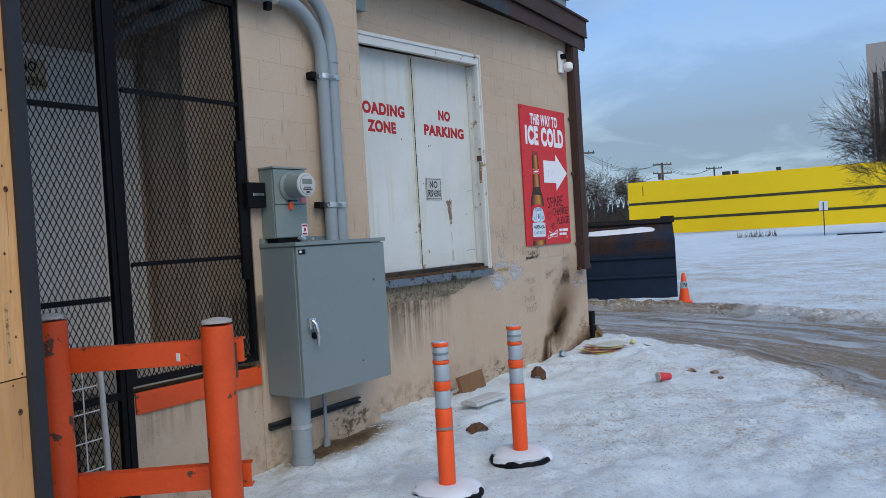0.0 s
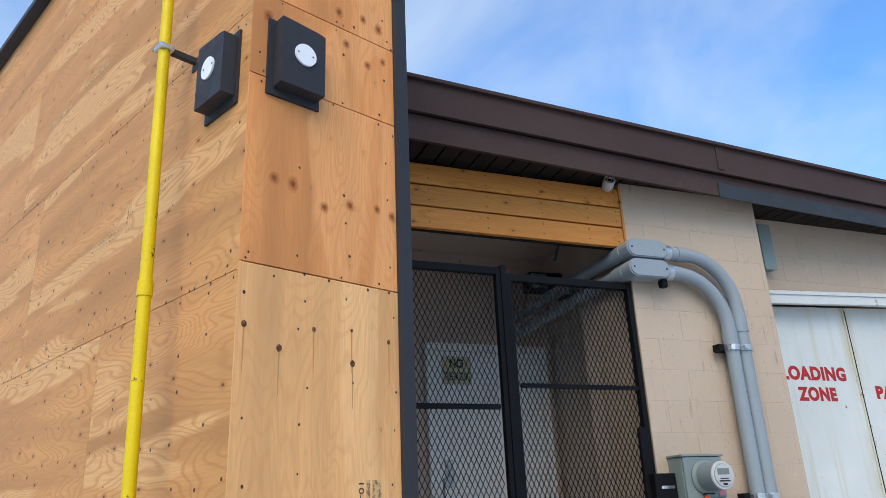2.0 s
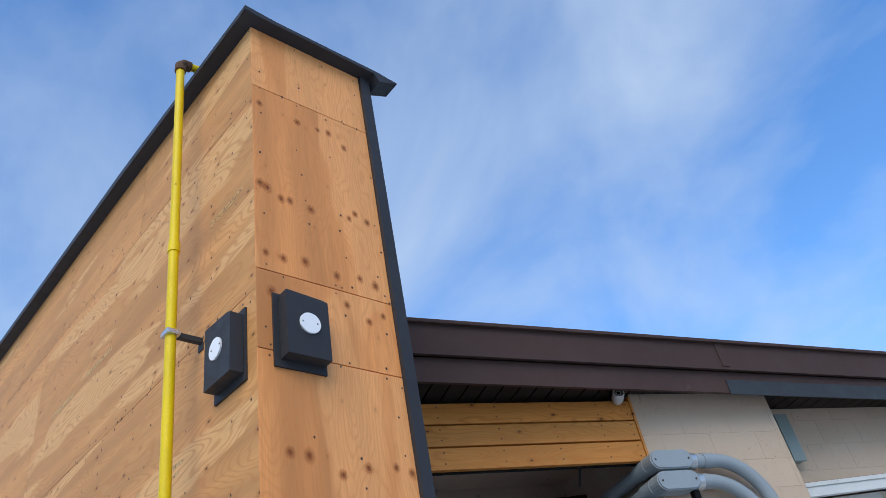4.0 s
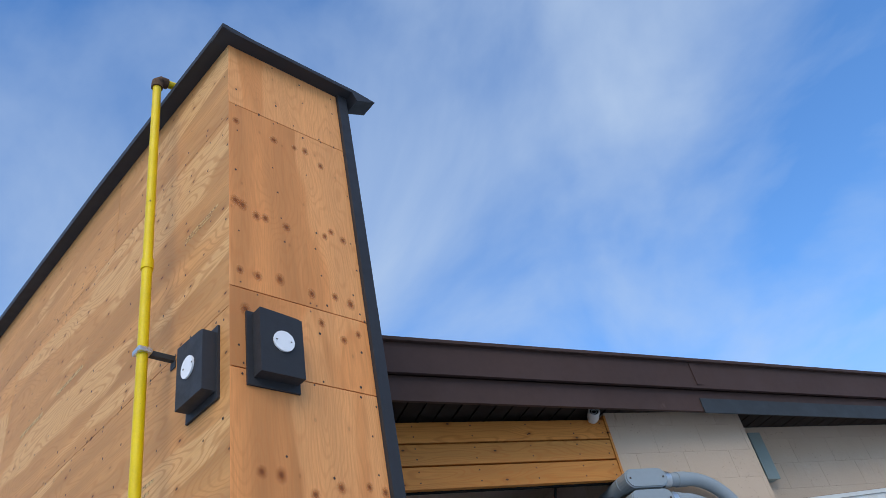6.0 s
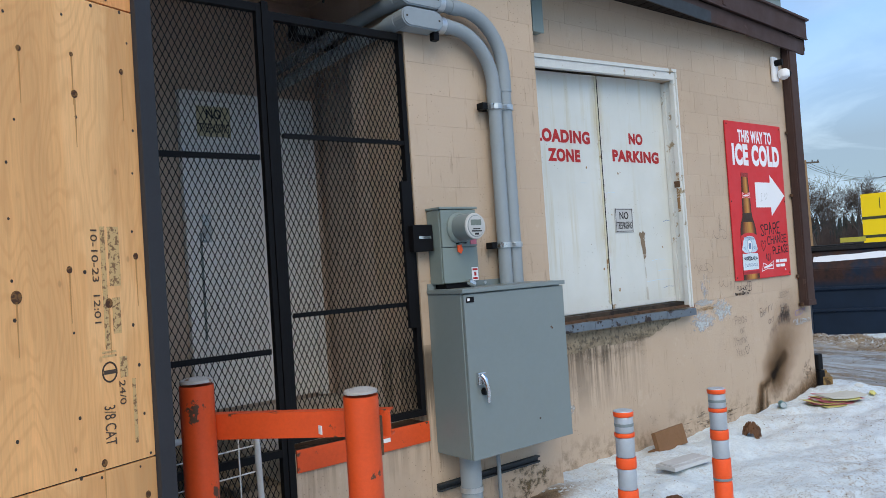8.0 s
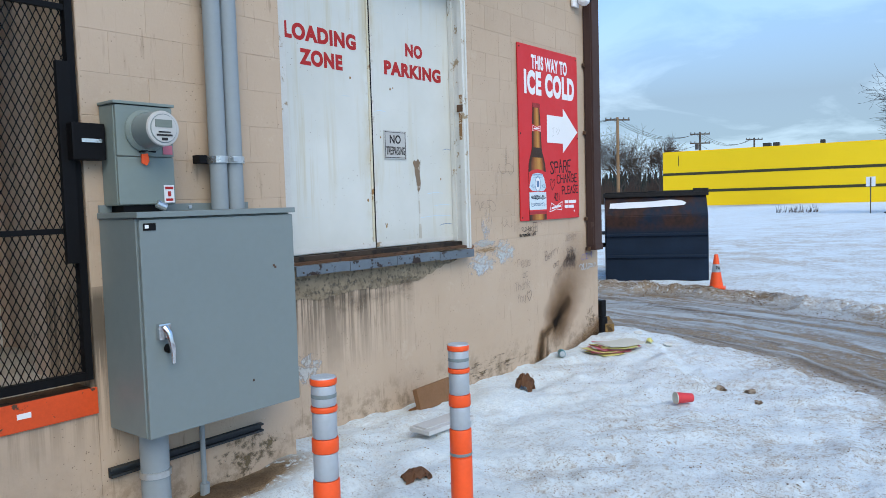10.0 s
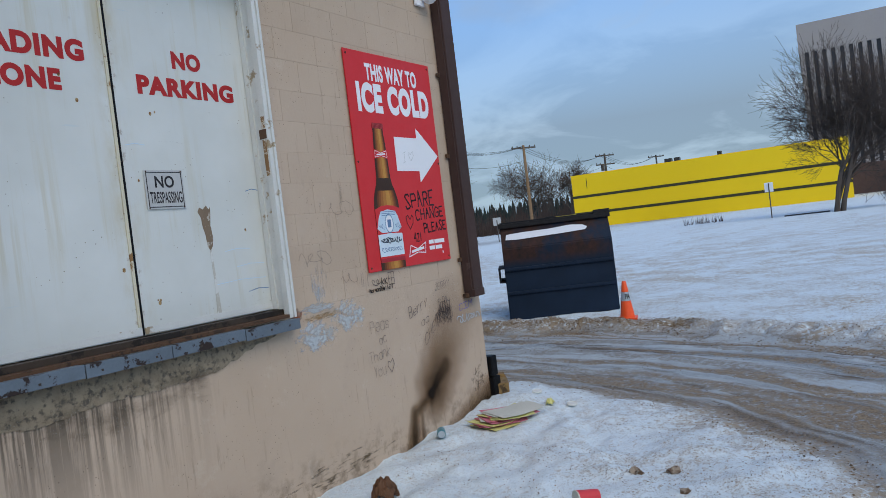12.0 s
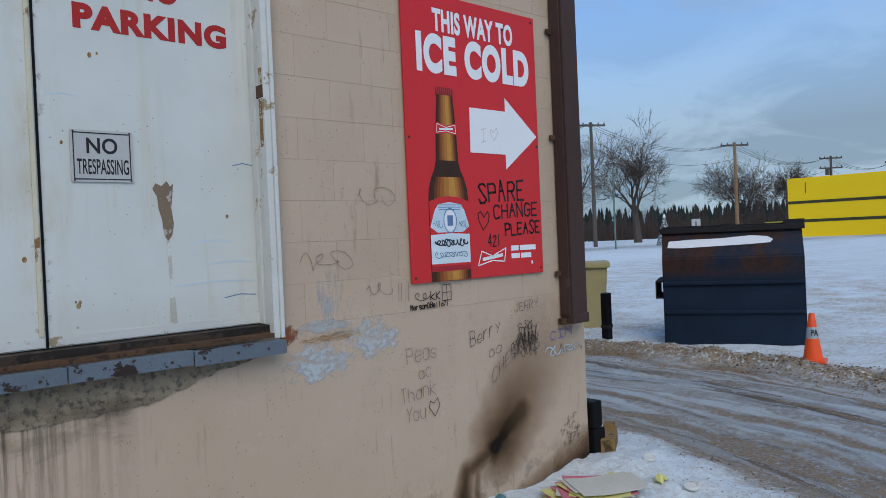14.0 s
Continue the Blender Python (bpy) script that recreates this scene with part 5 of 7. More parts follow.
MX, MZ = -3.925, 1.972
part("meter_ring", turned([(0.098, 0), (0.102, 0.012), (0.096, 0.02), (0.088, 0.03)], MX, YM_, MZ), M_GREY2, met, "", True)
mg = part("meter_body", turned([(0.084, 0), (0.082, 0.12), (0.078, 0.14), (0.064, 0.147)], MX, YM_ - 0.025, MZ), M_GREY, met, "round meter with a clear rim", True)
FY = YM_ - 0.172
part("meter_rim", turned([(0.079, 0.0), (0.083, 0.006), (0.079, 0.014), (0.068, 0.016)], MX, FY + 0.018, MZ), M_SIGNW, mg, "pale clear rim", True)
part("meter_face", disc(MX, MZ, 0.064, FY - 0.003, FY + 0.001), M_SIGNW, mg)
part("meter_display", boxes((MX - 0.045, MX + 0.04, FY - 0.0055, FY - 0.0035, MZ + 0.005, MZ + 0.04)), M_LCD, mg)
part("meter_print", boxes((MX - 0.04, MX + 0.04, FY - 0.0055, FY - 0.0035, MZ - 0.035, MZ - 0.027), (MX - 0.03, MX + 0.03, FY - 0.0055, FY - 0.0035, MZ - 0.02, MZ - 0.014), (MX - 0.015, MX + 0.015, FY - 0.0055, FY - 0.0035, MZ - 0.055, MZ - 0.043)), M_PRINTK, mg)
part("tag_red", boxes((-3.835, -3.785, YM_ - 0.004, YM_ - 0.0005, 1.865, 1.908)), M_PAPP, met, "pink-red utility tag")
part("tag_orange", prism([(-3.955, 1.862), (-3.925, 1.866), (-3.918, 1.83), (-3.932, 1.808), (-3.955, 1.82)], YM_ - 0.02, YM_ - 0.01), M_ORANGE_PL, met, "orange seal tag")
part("seal_wire", tube([(-3.965, YM_ - 0.015, 1.872), (-3.93, YM_ - 0.02, 1.88), (-3.88, YM_ - 0.012, 1.875)], 0.005, 6), M_BLACK, met)
part("warning_label", boxes((-3.838, -3.785, YM_ - 0.001, YM_ + 0.0025, 1.63, 1.715)), M_PRINTW, met)
part("warning_print", boxes((-3.833, -3.79, YM_ - 0.0025, YM_ - 0.0013, 1.695, 1.708), (-3.82, -3.803, YM_ - 0.0025, YM_ - 0.0013, 1.66, 1.685), (-3.831, -3.793, YM_ - 0.0025, YM_ - 0.0013, 1.638, 1.65)), M_REDTEXT, met)
part("conduit_nipple", boxes((-4.04, -3.84, YM_ + 0.02, P - 0.01, 1.589, 1.6195)), M_BLACK, met)
part("padlock", tube([(-3.90, YM_ - 0.035, 1.625), (-3.86, YM_ - 0.045, 1.605)], 0.02, 10), M_ZINC, met)

def tube_body(x0, x1, z, r, y0, y1):
    """A long body with half-round ends."""
    ends = [(x1 - r + r * math.sin(k * math.pi / 10), z + r * math.cos(k * math.pi / 10)) for k in range(11)]
    ends += [(x0 + r - r * math.sin(k * math.pi / 10), z - r * math.cos(k * math.pi / 10)) for k in range(11)]
    return prism(ends, y0, y1)


for x, ztop, lab in ((-3.478, 3.308, "lower"), (-3.378, 3.447, "upper")):
    e = empty("conduit", pose(0, 0, 0), "grey plastic electrical conduit bending along the pilaster", "conduit", "conduits on the pilaster")
    R = 0.36
    y = P - 0.085
    path = [(x, y, 1.589), (x, y, ztop - R)] + [(x - R + R * math.cos(a), y, ztop - R + R * math.sin(a)) for a in [radians(d) for d in range(6, 91, 7)]] + [(-3.93, y, ztop)]
    part("pipe", tube(path, 0.046, 16), M_PVC, e, "", True)
    part("coupling", tube([(x, y, ztop - R - 0.17), (x, y, ztop - R - 0.02)], 0.051, 16), M_PVC, e, "", True)
    part("connector", tube([(-3.945, y, ztop), (-3.895, y, ztop)], 0.056, 16), M_ZINC, e, "zinc connector", True)
    # entry box that turns the run into the recess
    bx = part("entry_box", tube_body(-4.262, -3.935, ztop, 0.063, y - 0.058, y + 0.052), M_PVC, e, "grey rounded pull elbow")
    part("box_cover", tube_body(-4.252, -3.945, ztop, 0.056, y - 0.066, y - 0.0585), M_PVC, bx)
    for xs in (-4.226, -3.971):
        part("cover_screw", disc(xs, ztop, 0.007, y - 0.069, y - 0.0665, 10), M_NAIL, bx)
    part("hub", tube([(-4.212, y + 0.045, ztop), (-4.215, y + 0.16, ztop - 0.004)], 0.056, 16), M_PVC, e, "", True)
    part("run_in", tube([(-4.215, y + 0.15, ztop - 0.004), (-4.225, y + 0.5, ztop - 0.01), (-4.235, 1.38, ztop - 0.03)], 0.045, 14), M_PVC, e, "", True)
    part("coupling", tube([(x - R - 0.09, y, ztop), (x - R - 0.01, y, ztop)], 0.0505, 16), M_PVC, e, "", True)
    if lab == "lower":
        part("drain_fitting", boxes((-4.0, -3.955, y - 0.035, y + 0.01, ztop - 0.115, ztop - 0.06), bevel=0.006), M_BLACK, e, "small black fitting under the elbow")
    for z in (2.805, 1.852):
        part("strap", tube([(x, y, z - 0.018), (x, y, z + 0.018)], 0.056, 14), M_ZINC, e, "zinc strap")
for z in (2.805, 1.852):
    s = empty("conduit_strut", pose(0, 0, z), "black steel strut behind the conduits", "strut", "conduit struts")
    part("channel", boxes((-3.56, -3.29, P - 0.036, P - 0.003, -0.02, 0.02), bevel=0.003), M_BLACK, s)
    part("strut_end", boxes((-3.60, -3.555, P - 0.10, P - 0.0365, -0.022, 0.022), bevel=0.003), M_BLACK, s)
    part("bolt", boxes((-3.425, -3.395, P - 0.15, P - 0.065, -0.012, 0.012), bevel=0.003), M_ZINC, s)

ri = empty("conduit_riser", pose(0, 0, 0), "thick grey conduit rising from the ground to the cabinet", "conduit")
part("pipe", tube([(-3.975, -0.45, -0.15), (-3.975, -0.45, 0.54)], 0.068, 20), M_PVC, ri, "", True)
part("collar", tube([(-3.975, -0.45, gz(-3.975, -0.45) - 0.02), (-3.975, -0.45, gz(-3.975, -0.45) + 0.05)], 0.078, 20), M_PVC, ri, "", True)
part("strap", tube([(-3.975, -0.45, 0.31), (-3.975, -0.45, 0.34)], 0.074, 20), M_ZINC, ri)
ru = empty("wall_strut", pose(0, 0, 0), "dark grey strut channel on the pilaster", "strut")
part("channel", boxes((-4.125, -3.225, P - 0.036, P - 0.003, 0.308, 0.32), (-4.125, -3.225, P - 0.036, P - 0.003, 0.343, 0.355), (-4.125, -3.225, P - 0.012, P - 0.003, 0.32, 0.343)), M_SLATE, ru)
gd = empty("ground_rod_conduit", pose(0, 0, 0), "thin grey ground-wire conduit below the cabinet", "conduit")
part("pipe", tube([(-3.64, P - 0.06, 0.04), (-3.64, P - 0.06, 0.54)], 0.014, 10), M_PVC, gd)
part("foot", tube([(-3.64, P - 0.06, -0.05), (-3.64, P - 0.06, 0.14)], 0.026, 12), M_PVC, gd)
sj = empty("junction_box", pose(-2.70, -0.0055, 3.715), "shallow grey-green junction box beside the pilaster", "box")
part("body", boxes((-0.05, 0.06, -0.07, 0.0, -0.19, 0.18), bevel=0.006), M_GREY2, sj)
part("lid", boxes((-0.055, 0.065, -0.084, -0.071, -0.195, 0.185), bevel=0.004), M_GREY2, sj)

# ---- gate in the recess ----
GX0, GXM, GX1 = -6.05, -5.115, PX0 - 0.012
G_TOP = 3.24
GZ_R, GZ_L = 0.80, 0.76


def diamond_mesh(x0, x1, z0, z1, y, dx=0.0325, dz=0.068, w=0.0044, t=0.003):
    """Expanded metal: zigzag strands that touch at their bends."""
    verts, faces = [], []
    nx = int((x1 - x0) / dx)
    nz = int((z1 - z0) / (dz / 2))
    dxx, dzz = (x1 - x0) / nx, (z1 - z0) / nz
    for i in range(nx + 1):
        for side in (-1, 1):
            if (i == 0 and side < 0) or (i == nx and side > 0):
                continue
            xc = x0 + i * dxx
            base = len(verts)
            for j in range(nz + 1):
                off = (dxx / 2 if (j % 2) else 0.0) * side
                px, pz = xc + off, z0 + j * dzz
                for ox, oy in ((-w / 2, -t / 2), (w / 2, -t / 2), (w / 2, t / 2), (-w / 2, t / 2)):
                    verts.append((px + ox, y + oy, pz))
            for j in range(nz):
                a, b = base + 4 * j, base + 4 * j + 4
                for k in range(4):
                    faces.append((a + k, a + (k + 1) % 4, b + (k + 1) % 4, b + k))
    return verts, faces


def mesh_part(name, data, material, parent):
    me = bpy.data.meshes.new(name)
    me.from_pydata(data[0], [], data[1])
    me.materials.append(material)
    ob = new(name, me)
    ob.parent = parent
    return ob


YG = P + 0.02
gate = empty("gate_leaf", pose(0, 0, 0), "black expanded-metal gate leaf, closed, with a lock box", "gate", "gate leaves")
part("gate_frame", boxes((GXM + 0.022, GX1, YG - 0.02, YG + 0.02, G_TOP - 0.045, G_TOP), (GXM + 0.022, GX1, YG - 0.02, YG + 0.02, GZ_R, GZ_R + 0.04),
     (GXM + 0.022, GXM + 0.052, YG - 0.022, YG + 0.022, GZ_R, G_TOP), (GX1 - 0.035, GX1, YG - 0.022, YG + 0.022, GZ_R, G_TOP)), M_BLACK, gate)
for z in (2.535, 1.51):
    part("cross_bar", boxes((GXM + 0.075, GX1 - 0.035, YG - 0.018, YG + 0.004, z - 0.013, z + 0.013)), M_BLACK, gate)
mesh_part("expanded_metal", diamond_mesh(GXM + 0.07, GX1 - 0.03, GZ_R + 0.035, G_TOP - 0.04, YG + 0.012), M_BLACK, gate)
lk = part("lock_box", boxes((GX1 - 0.07, GX1 + 0.085, YG - 0.10, YG - 0.023, 1.835, 2.005), bevel=0.008), M_BLACK, gate, "black lock box with a chrome badge")
part("badge", boxes((GX1 - 0.03, GX1 + 0.065, YG - 0.106, YG - 0.101, 1.915, 1.932)), M_CHROME, lk)
part("lock_plate", boxes((GX1 - 0.10, GX1 - 0.036, YG - 0.05, YG - 0.0225, 1.36, 2.285), bevel=0.004), M_BLACK, gate)
gate2 = empty("gate_leaf", pose(0, 0, 0), "black expanded-metal gate leaf, closed, with a lower mesh panel", "gate", "gate leaves")
part("gate_frame", boxes((GX0, GXM - 0.022, YG - 0.02, YG + 0.02, G_TOP - 0.01, G_TOP + 0.035), (GX0, GXM - 0.022, YG - 0.02, YG + 0.02, GZ_L - 0.02, GZ_L + 0.02),
     (GXM - 0.052, GXM - 0.022, YG - 0.022, YG + 0.022, 0.12, G_TOP + 0.035), (GX0, GX0 + 0.035, YG - 0.022, YG + 0.022, 0.12, G_TOP), (GX0, GXM - 0.022, YG - 0.02, YG + 0.02, 0.1, 0.13)), M_BLACK, gate2)
for z in (2.405, 1.325):
    part("cross_bar", boxes((GX0 + 0.035, GXM - 0.075, YG - 0.018, YG + 0.004, z - 0.015, z + 0.015)), M_BLACK, gate2)
mesh_part("expanded_metal", diamond_mesh(GX0 + 0.03, GXM - 0.07, 0.13, G_TOP - 0.005, YG + 0.012), M_BLACK, gate2)
gp = empty("gate_post", pose(0, 0, 0), "black square steel post between the gate leaves", "post")
part("post", boxes((GXM - 0.02, GXM + 0.02, YG - 0.03, YG + 0.03, 0.08, G_TOP + 0.05), bevel=0.004), M_BLACK, gp)

# timber header above the gate
hdr = empty("timber_header", pose(0, 0, 0), "stained timber board header above the gate", "header", kind="structure")
for k, (a, b) in enumerate(((3.497, 3.635), (3.647, 3.782), (3.794, 3.932))):
    part("board", boxes((-6.0, PX0 - 0.022, P - 0.005, P + 0.035, a, b), bevel=0.004), M_LUMBER, hdr)
part("end_board", boxes((PX0 - 0.02, PX0 - 0.003, P - 0.012, P + 0.04, 3.475, 3.96)), M_LUMBER, hdr)
part("backing", boxes((-6.0, PX0 - 0.022, P + 0.036, P + 0.06, 3.49, 3.93)), M_BLACK, hdr)
part("nails", boxes(*[(x, x + 0.008, P - 0.0075, P - 0.0055, z, z + 0.008) for x in (-5.6, -5.2, -4.8, -4.45, -4.22) for z in (3.53, 3.60, 3.68, 3.75, 3.83, 3.90)]), M_NAIL, hdr)
part("hook", tube([(-4.63, P + 0.1, 3.52), (-4.66, P + 0.12, 3.40)], 0.008, 6), M_BLACK, hdr)
dc = empty("bullet_camera", pose(-4.29, P - 0.06, 3.925, -14, 0, -18), "small round security camera under the soffit", "camera")
part("camera_body", turned([(0.034, -0.03), (0.04, -0.01), (0.04, 0.06), (0.036, 0.066), (0.031, 0.066), (0.029, 0.052)], 0, 0, 0), M_SIGNW, dc, "pale round housing", True)
part("lens_face", disc(0, 0, 0.029, -0.054, -0.048), M_BLACK, dc)
part("lens_ring", turned([(0.018, 0.05), (0.020, 0.060), (0.015, 0.060), (0.014, 0.05)], 0, 0, 0), M_SIGNW, dc, "", True)
part("mount", tube([(0, 0.0, 0.03), (0, 0.012, 0.085)], 0.016, 12), M_BLACK, dc)

# recess behind the gate
AY = 1.40
tagged(part("wall_recess_back", boxes((-7.2, -3.83, AY, AY + 0.15, 0.0, SOFF)), M_ALCOVE), "brown-grey back wall of the gated recess", "wall", kind="structure")
tagged(part("wall_recess_side", boxes((-3.88, -3.70, 0.222, AY - 0.002, 0.0, SOFF), (PX0 + 0.004, -3.88, P + 0.05, 0.40, 0.0, SOFF - 0.002)), M_ALCOVE), "brown-grey unseen side wall of the gated recess, made pale to bounce light", "wall", kind="structure")
# unseen west wall, whitened as a reflector that brightens the recess
tagged(part("wall_recess_west", boxes((-7.3, -7.2, -0.2, AY, 0.0, SOFF)), M_ALCBOUNCE), "unseen side wall of the gated recess, made pale to bounce light", "wall", kind="structure")
# landing colour lightened so that more light bounces up inside the gate
M_LAND = painted("pale_bounce_landing", (0.52, 0.48, 0.43), 0.95, var=0.2)
tagged(part("floor_recess", boxes((GXM - 0.02, -3.7, P + 0.06, AY, 0.4, 0.74)), M_LAND), "concrete landing inside the gate, made pale to bounce light", "floor", kind="structure")
for k in range(4):
    tagged(part("step", boxes((GXM - 0.28 * (k + 1), GXM - 0.28 * k - 0.022, P + 0.06, AY, 0.0, 0.58 - 0.165 * k)), M_BARE), "concrete step inside the gate", "step", "steps in the recess", kind="structure")
bd = empty("door_2", pose(0, 0, 0), "closed pale steel door at the back of the recess", "door", kind="structure")
part("leaf", boxes((-4.99, -4.03, AY - 0.05, AY - 0.004, 0.78, 3.10), bevel=0.004), M_ALCDOOR, bd)
part("door_frame", boxes((-5.06, -4.995, AY - 0.07, AY - 0.003, 0.76, 3.17), (-4.025, -3.96, AY - 0.07, AY - 0.003, 0.76, 3.17), (-4.994, -4.026, AY - 0.07, AY - 0.003, 3.105, 3.17)), M_ALCDOOR, bd)
part("knob", lathe([(0.0005, -0.03), (0.03, -0.02), (0.035, 0.0), (0.03, 0.02), (0.0005, 0.03)], 16, at=(-4.90, AY - 0.085, 2.13)), M_ZINC, bd, "", True)
part("deadbolt_plate", boxes((-4.935, -4.865, AY - 0.058, AY - 0.051, 2.03, 2.24)), M_ZINC, bd)
part("pull_rod", boxes((-4.955, -4.94, AY - 0.06, AY - 0.051, 1.3, 2.1)), M_GREY, bd)
ts = empty("no_trespassing_sign", pose(0, 0, 0), "faded yellow no trespassing sign on the recess door", "sign")
part("plate", boxes((-4.93, -4.67, AY - 0.062, AY - 0.055, 2.83, 3.06)), M_SIGNY, ts)
letters("lettering", "NO", -4.86, -4.74, 2.965, 3.04, AY - 0.063, M_PRINTK, ts, 0.02)
letters("lettering", "TRESPASSING", -4.915, -4.685, 2.86, 2.93, AY - 0.063, M_PRINTK, ts, 0.01)

fl = empty("flood_lamp", pose(-4.08, 0.95, 3.62), "dark twin-headed flood lamp on the recess wall", "lamp")
part("bracket", tube([(0.17, 0.1, 0.12), (0.0, 0.0, 0.08), (-0.16, -0.05, 0.03)], 0.022, 8), M_BLACK, fl)
for dx_, dz_ in ((-0.17, -0.02), (0.06, -0.06)):
    hd_ = part("lamp_head", prism([(dx_ - 0.09, dz_ - 0.08), (dx_ + 0.09, dz_ - 0.08), (dx_ + 0.075, dz_ + 0.07), (dx_ - 0.075, dz_ + 0.07)], -0.13, 0.0), M_BLACK, fl)
    part("lens", boxes((dx_ - 0.07, dx_ + 0.07, -0.137, -0.131, dz_ - 0.065, dz_ + 0.055)), M_GREY, hd_)

# concrete curb below the right leaf with its orange steel nosing
cw = part("wall_gate_curb", boxes((GXM + 0.0, PX0 - 0.001, P + 0.004, P + 0.2, -0.5, 0.74)), M_PARGE)
tagged(cw, "pitted painted concrete curb wall under the gate", "wall", kind="structure")
on = empty("curb_nosing", pose(0, 0, 0), "orange painted steel angle on the curb, chipped", "steel angle")
part("face", boxes((GXM + 0.03, PX0 - 0.002, P - 0.012, P + 0.002, 0.635, 0.762), bevel=0.003), M_ORANGE, on)
part("sticker", boxes((-4.52, -4.46, P - 0.0135, P - 0.0122, 0.69, 0.715)), M_PRINTW, on, "torn white sticker")
part("ledge", boxes((GXM + 0.02, PX0 - 0.002, P + 0.003, P + 0.19, 0.742, 0.752)), M_RUST, on)

# bollards and their channel rails
bar = empty("bollard_barrier", pose(0, 0, 0), "orange steel bollards joined by channel rails, paint chipped", "barrier")
B1, B2 = Vector((-5.85, -0.93, 0)), Vector((-5.375, -1.485, 0))
for b, zt in ((B1, 1.325), (B2, 1.258)):
    bo = part("bollard", lathe([(0.072, gz(b.x, b.y) - 0.1), (0.072, zt - 0.03)], 24, at=(b.x, b.y, 0)), M_ORANGE, bar, "", True)
    part("cap", lathe([(0.0705, zt - 0.018), (0.068, zt - 0.006), (0.05, zt), (0.015, zt + 0.006), (0.0005, zt + 0.006)], 24, at=(b.x, b.y, 0)), M_CAPGREY, bo, "weathered grey cap", True)
d = (B2 - B1).normalized()
s = Vector((d.y, -d.x, 0))
for zt in (1.155, 0.57):
    def chan(off, width, za, zb):
        bm = bmesh.new()
        a, b = B1 + d * 0.02, B2 + d * 0.10
        o = s * -0.075
        vs = [bm.verts.new(p) for p in (a + o + s * off, b + o + s * off, b + o + s * (off + width), a + o + s * (off + width))]
        up = [bm.verts.new(v.co + Vector((0, 0, zb - za))) for v in vs]
        for v in vs:
            v.co.z += za
        for v in up:
            v.co.z += za
        bm.faces.new(vs[::-1])
        bm.faces.new(up)
        for k in range(4):
            bm.faces.new((vs[k], vs[(k + 1) % 4], up[(k + 1) % 4], up[k]))
        bmesh.ops.recalc_face_normals(bm, faces=bm.faces)
        return bm
    rail = part("rail", chan(0, 0.008, zt - 0.11, zt), M_ORANGE, bar)
    part("flange", chan(-0.05, 0.05, zt - 0.008, zt), M_ORANGE, rail)
    part("flange", chan(-0.05, 0.05, zt - 0.11, zt - 0.102), M_ORANGE, rail)
part("sticker", boxes((B2.x - 0.135, B2.x - 0.131, B2.y + 0.10, B2.y + 0.125, 1.08, 1.115)), M_PRINTW, bar, "torn white sticker")
part("chip", boxes((B2.x + 0.055, B2.x + 0.068, B2.y - 0.045, B2.y + 0.01, 0.98, 1.14)), M_RUST, bar)

# white tube rack behind the bollards
wr = empty("wire_rack", pose(-5.52, -0.55, 0), "white-painted tube rack with wire mesh", "rack")
part("tube_frame", tube([(-0.42, 0, 0.98), (0.05, 0, 1.02), (0.09, 0, 1.0), (0.10, 0, 0.6), (0.10, 0, 0.05)], 0.016, 10), M_SIGNW, wr, "", True)
for z in (0.3, 0.45, 0.6, 0.75, 0.88):
    part("wire", tube([(-0.42, 0.01, z), (0.095, 0.01, z + 0.02)], 0.004, 6), M_WHITE, wr)
for x in (-0.36, -0.24, -0.12, 0.0):
    part("wire", tube([(x, 0.012, 0.1), (x, 0.012, 1.0)], 0.004, 6), M_WHITE, wr)

# ---- delineator posts ----
def delineator(name):
    e = empty(name, None, "orange flexible delineator post with silver reflective bands", "delineator post", "delineators by the wall")
    rows = [(0.0, 0.37, M_ORANGE_PL, "tube_section"), (0.372, 0.50, M_ORANGE_PL, "tube_section"), (0.502, 0.605, M_REFLECT, "reflective_band"), (0.607, 0.66, M_ORANGE_PL, "tube_section"),
            (0.662, 0.76, M_REFLECT, "reflective_band"), (0.762, 0.782, M_ORANGE_PL, "tube_section"), (0.784, 0.862, M_REFLECT, "reflective_band"), (0.864, 0.888, M_ORANGE_PL, "tube_section")]
    for a, b, m, nm in rows:
        rr = 0.051 if m is M_ORANGE_PL else 0.047
        part(nm, lathe([(rr - 0.002, a), (rr, a + 0.004), (rr, b - 0.004), (rr - 0.002, b)], 24), m, e, "", True)
    part("cap", lathe([(0.049, 0.888), (0.046, 0.893), (0.030, 0.894), (0.0005, 0.89)], 24), M_REFLECT, e)
    part("dark_ring", lathe([(0.0475, 0.815), (0.0485, 0.817), (0.0485, 0.828), (0.0475, 0.83)], 24), M_GREY, e)
    part("grey_ring", lathe([(0.051, 0.378), (0.0525, 0.38), (0.0525, 0.39), (0.051, 0.392)], 24), M_GREY, e)
    base = part("base", lathe([(0.21, -0.04), (0.215, 0.0), (0.20, 0.02), (0.06, 0.032), (0.05, 0.04)], 26), M_BLACK, e, "black rubber base under snow")
    snow = lathe([(0.20, 0.0), (0.195, 0.035), (0.15, 0.055), (0.09, 0.06), (0.053, 0.055)], 26)
    rng = random.Random(4)
    for v in snow.verts:
        k = 1 + rng.uniform(-0.12, 0.12)
        v.co.x, v.co.y = v.co.x * k, v.co.y * k
    part("snow_cover", snow, M_SNOW2, base, "snow on the base", True)
    return e


d1 = delineator("delineator_post")
d1.matrix_world = pose(-3.985, -1.69, 0.06, 0, 0.5, 0)
d2 = copy_thing(d1, pose(-3.18, -1.715, 0.05, 0.4, 0.6, 70))

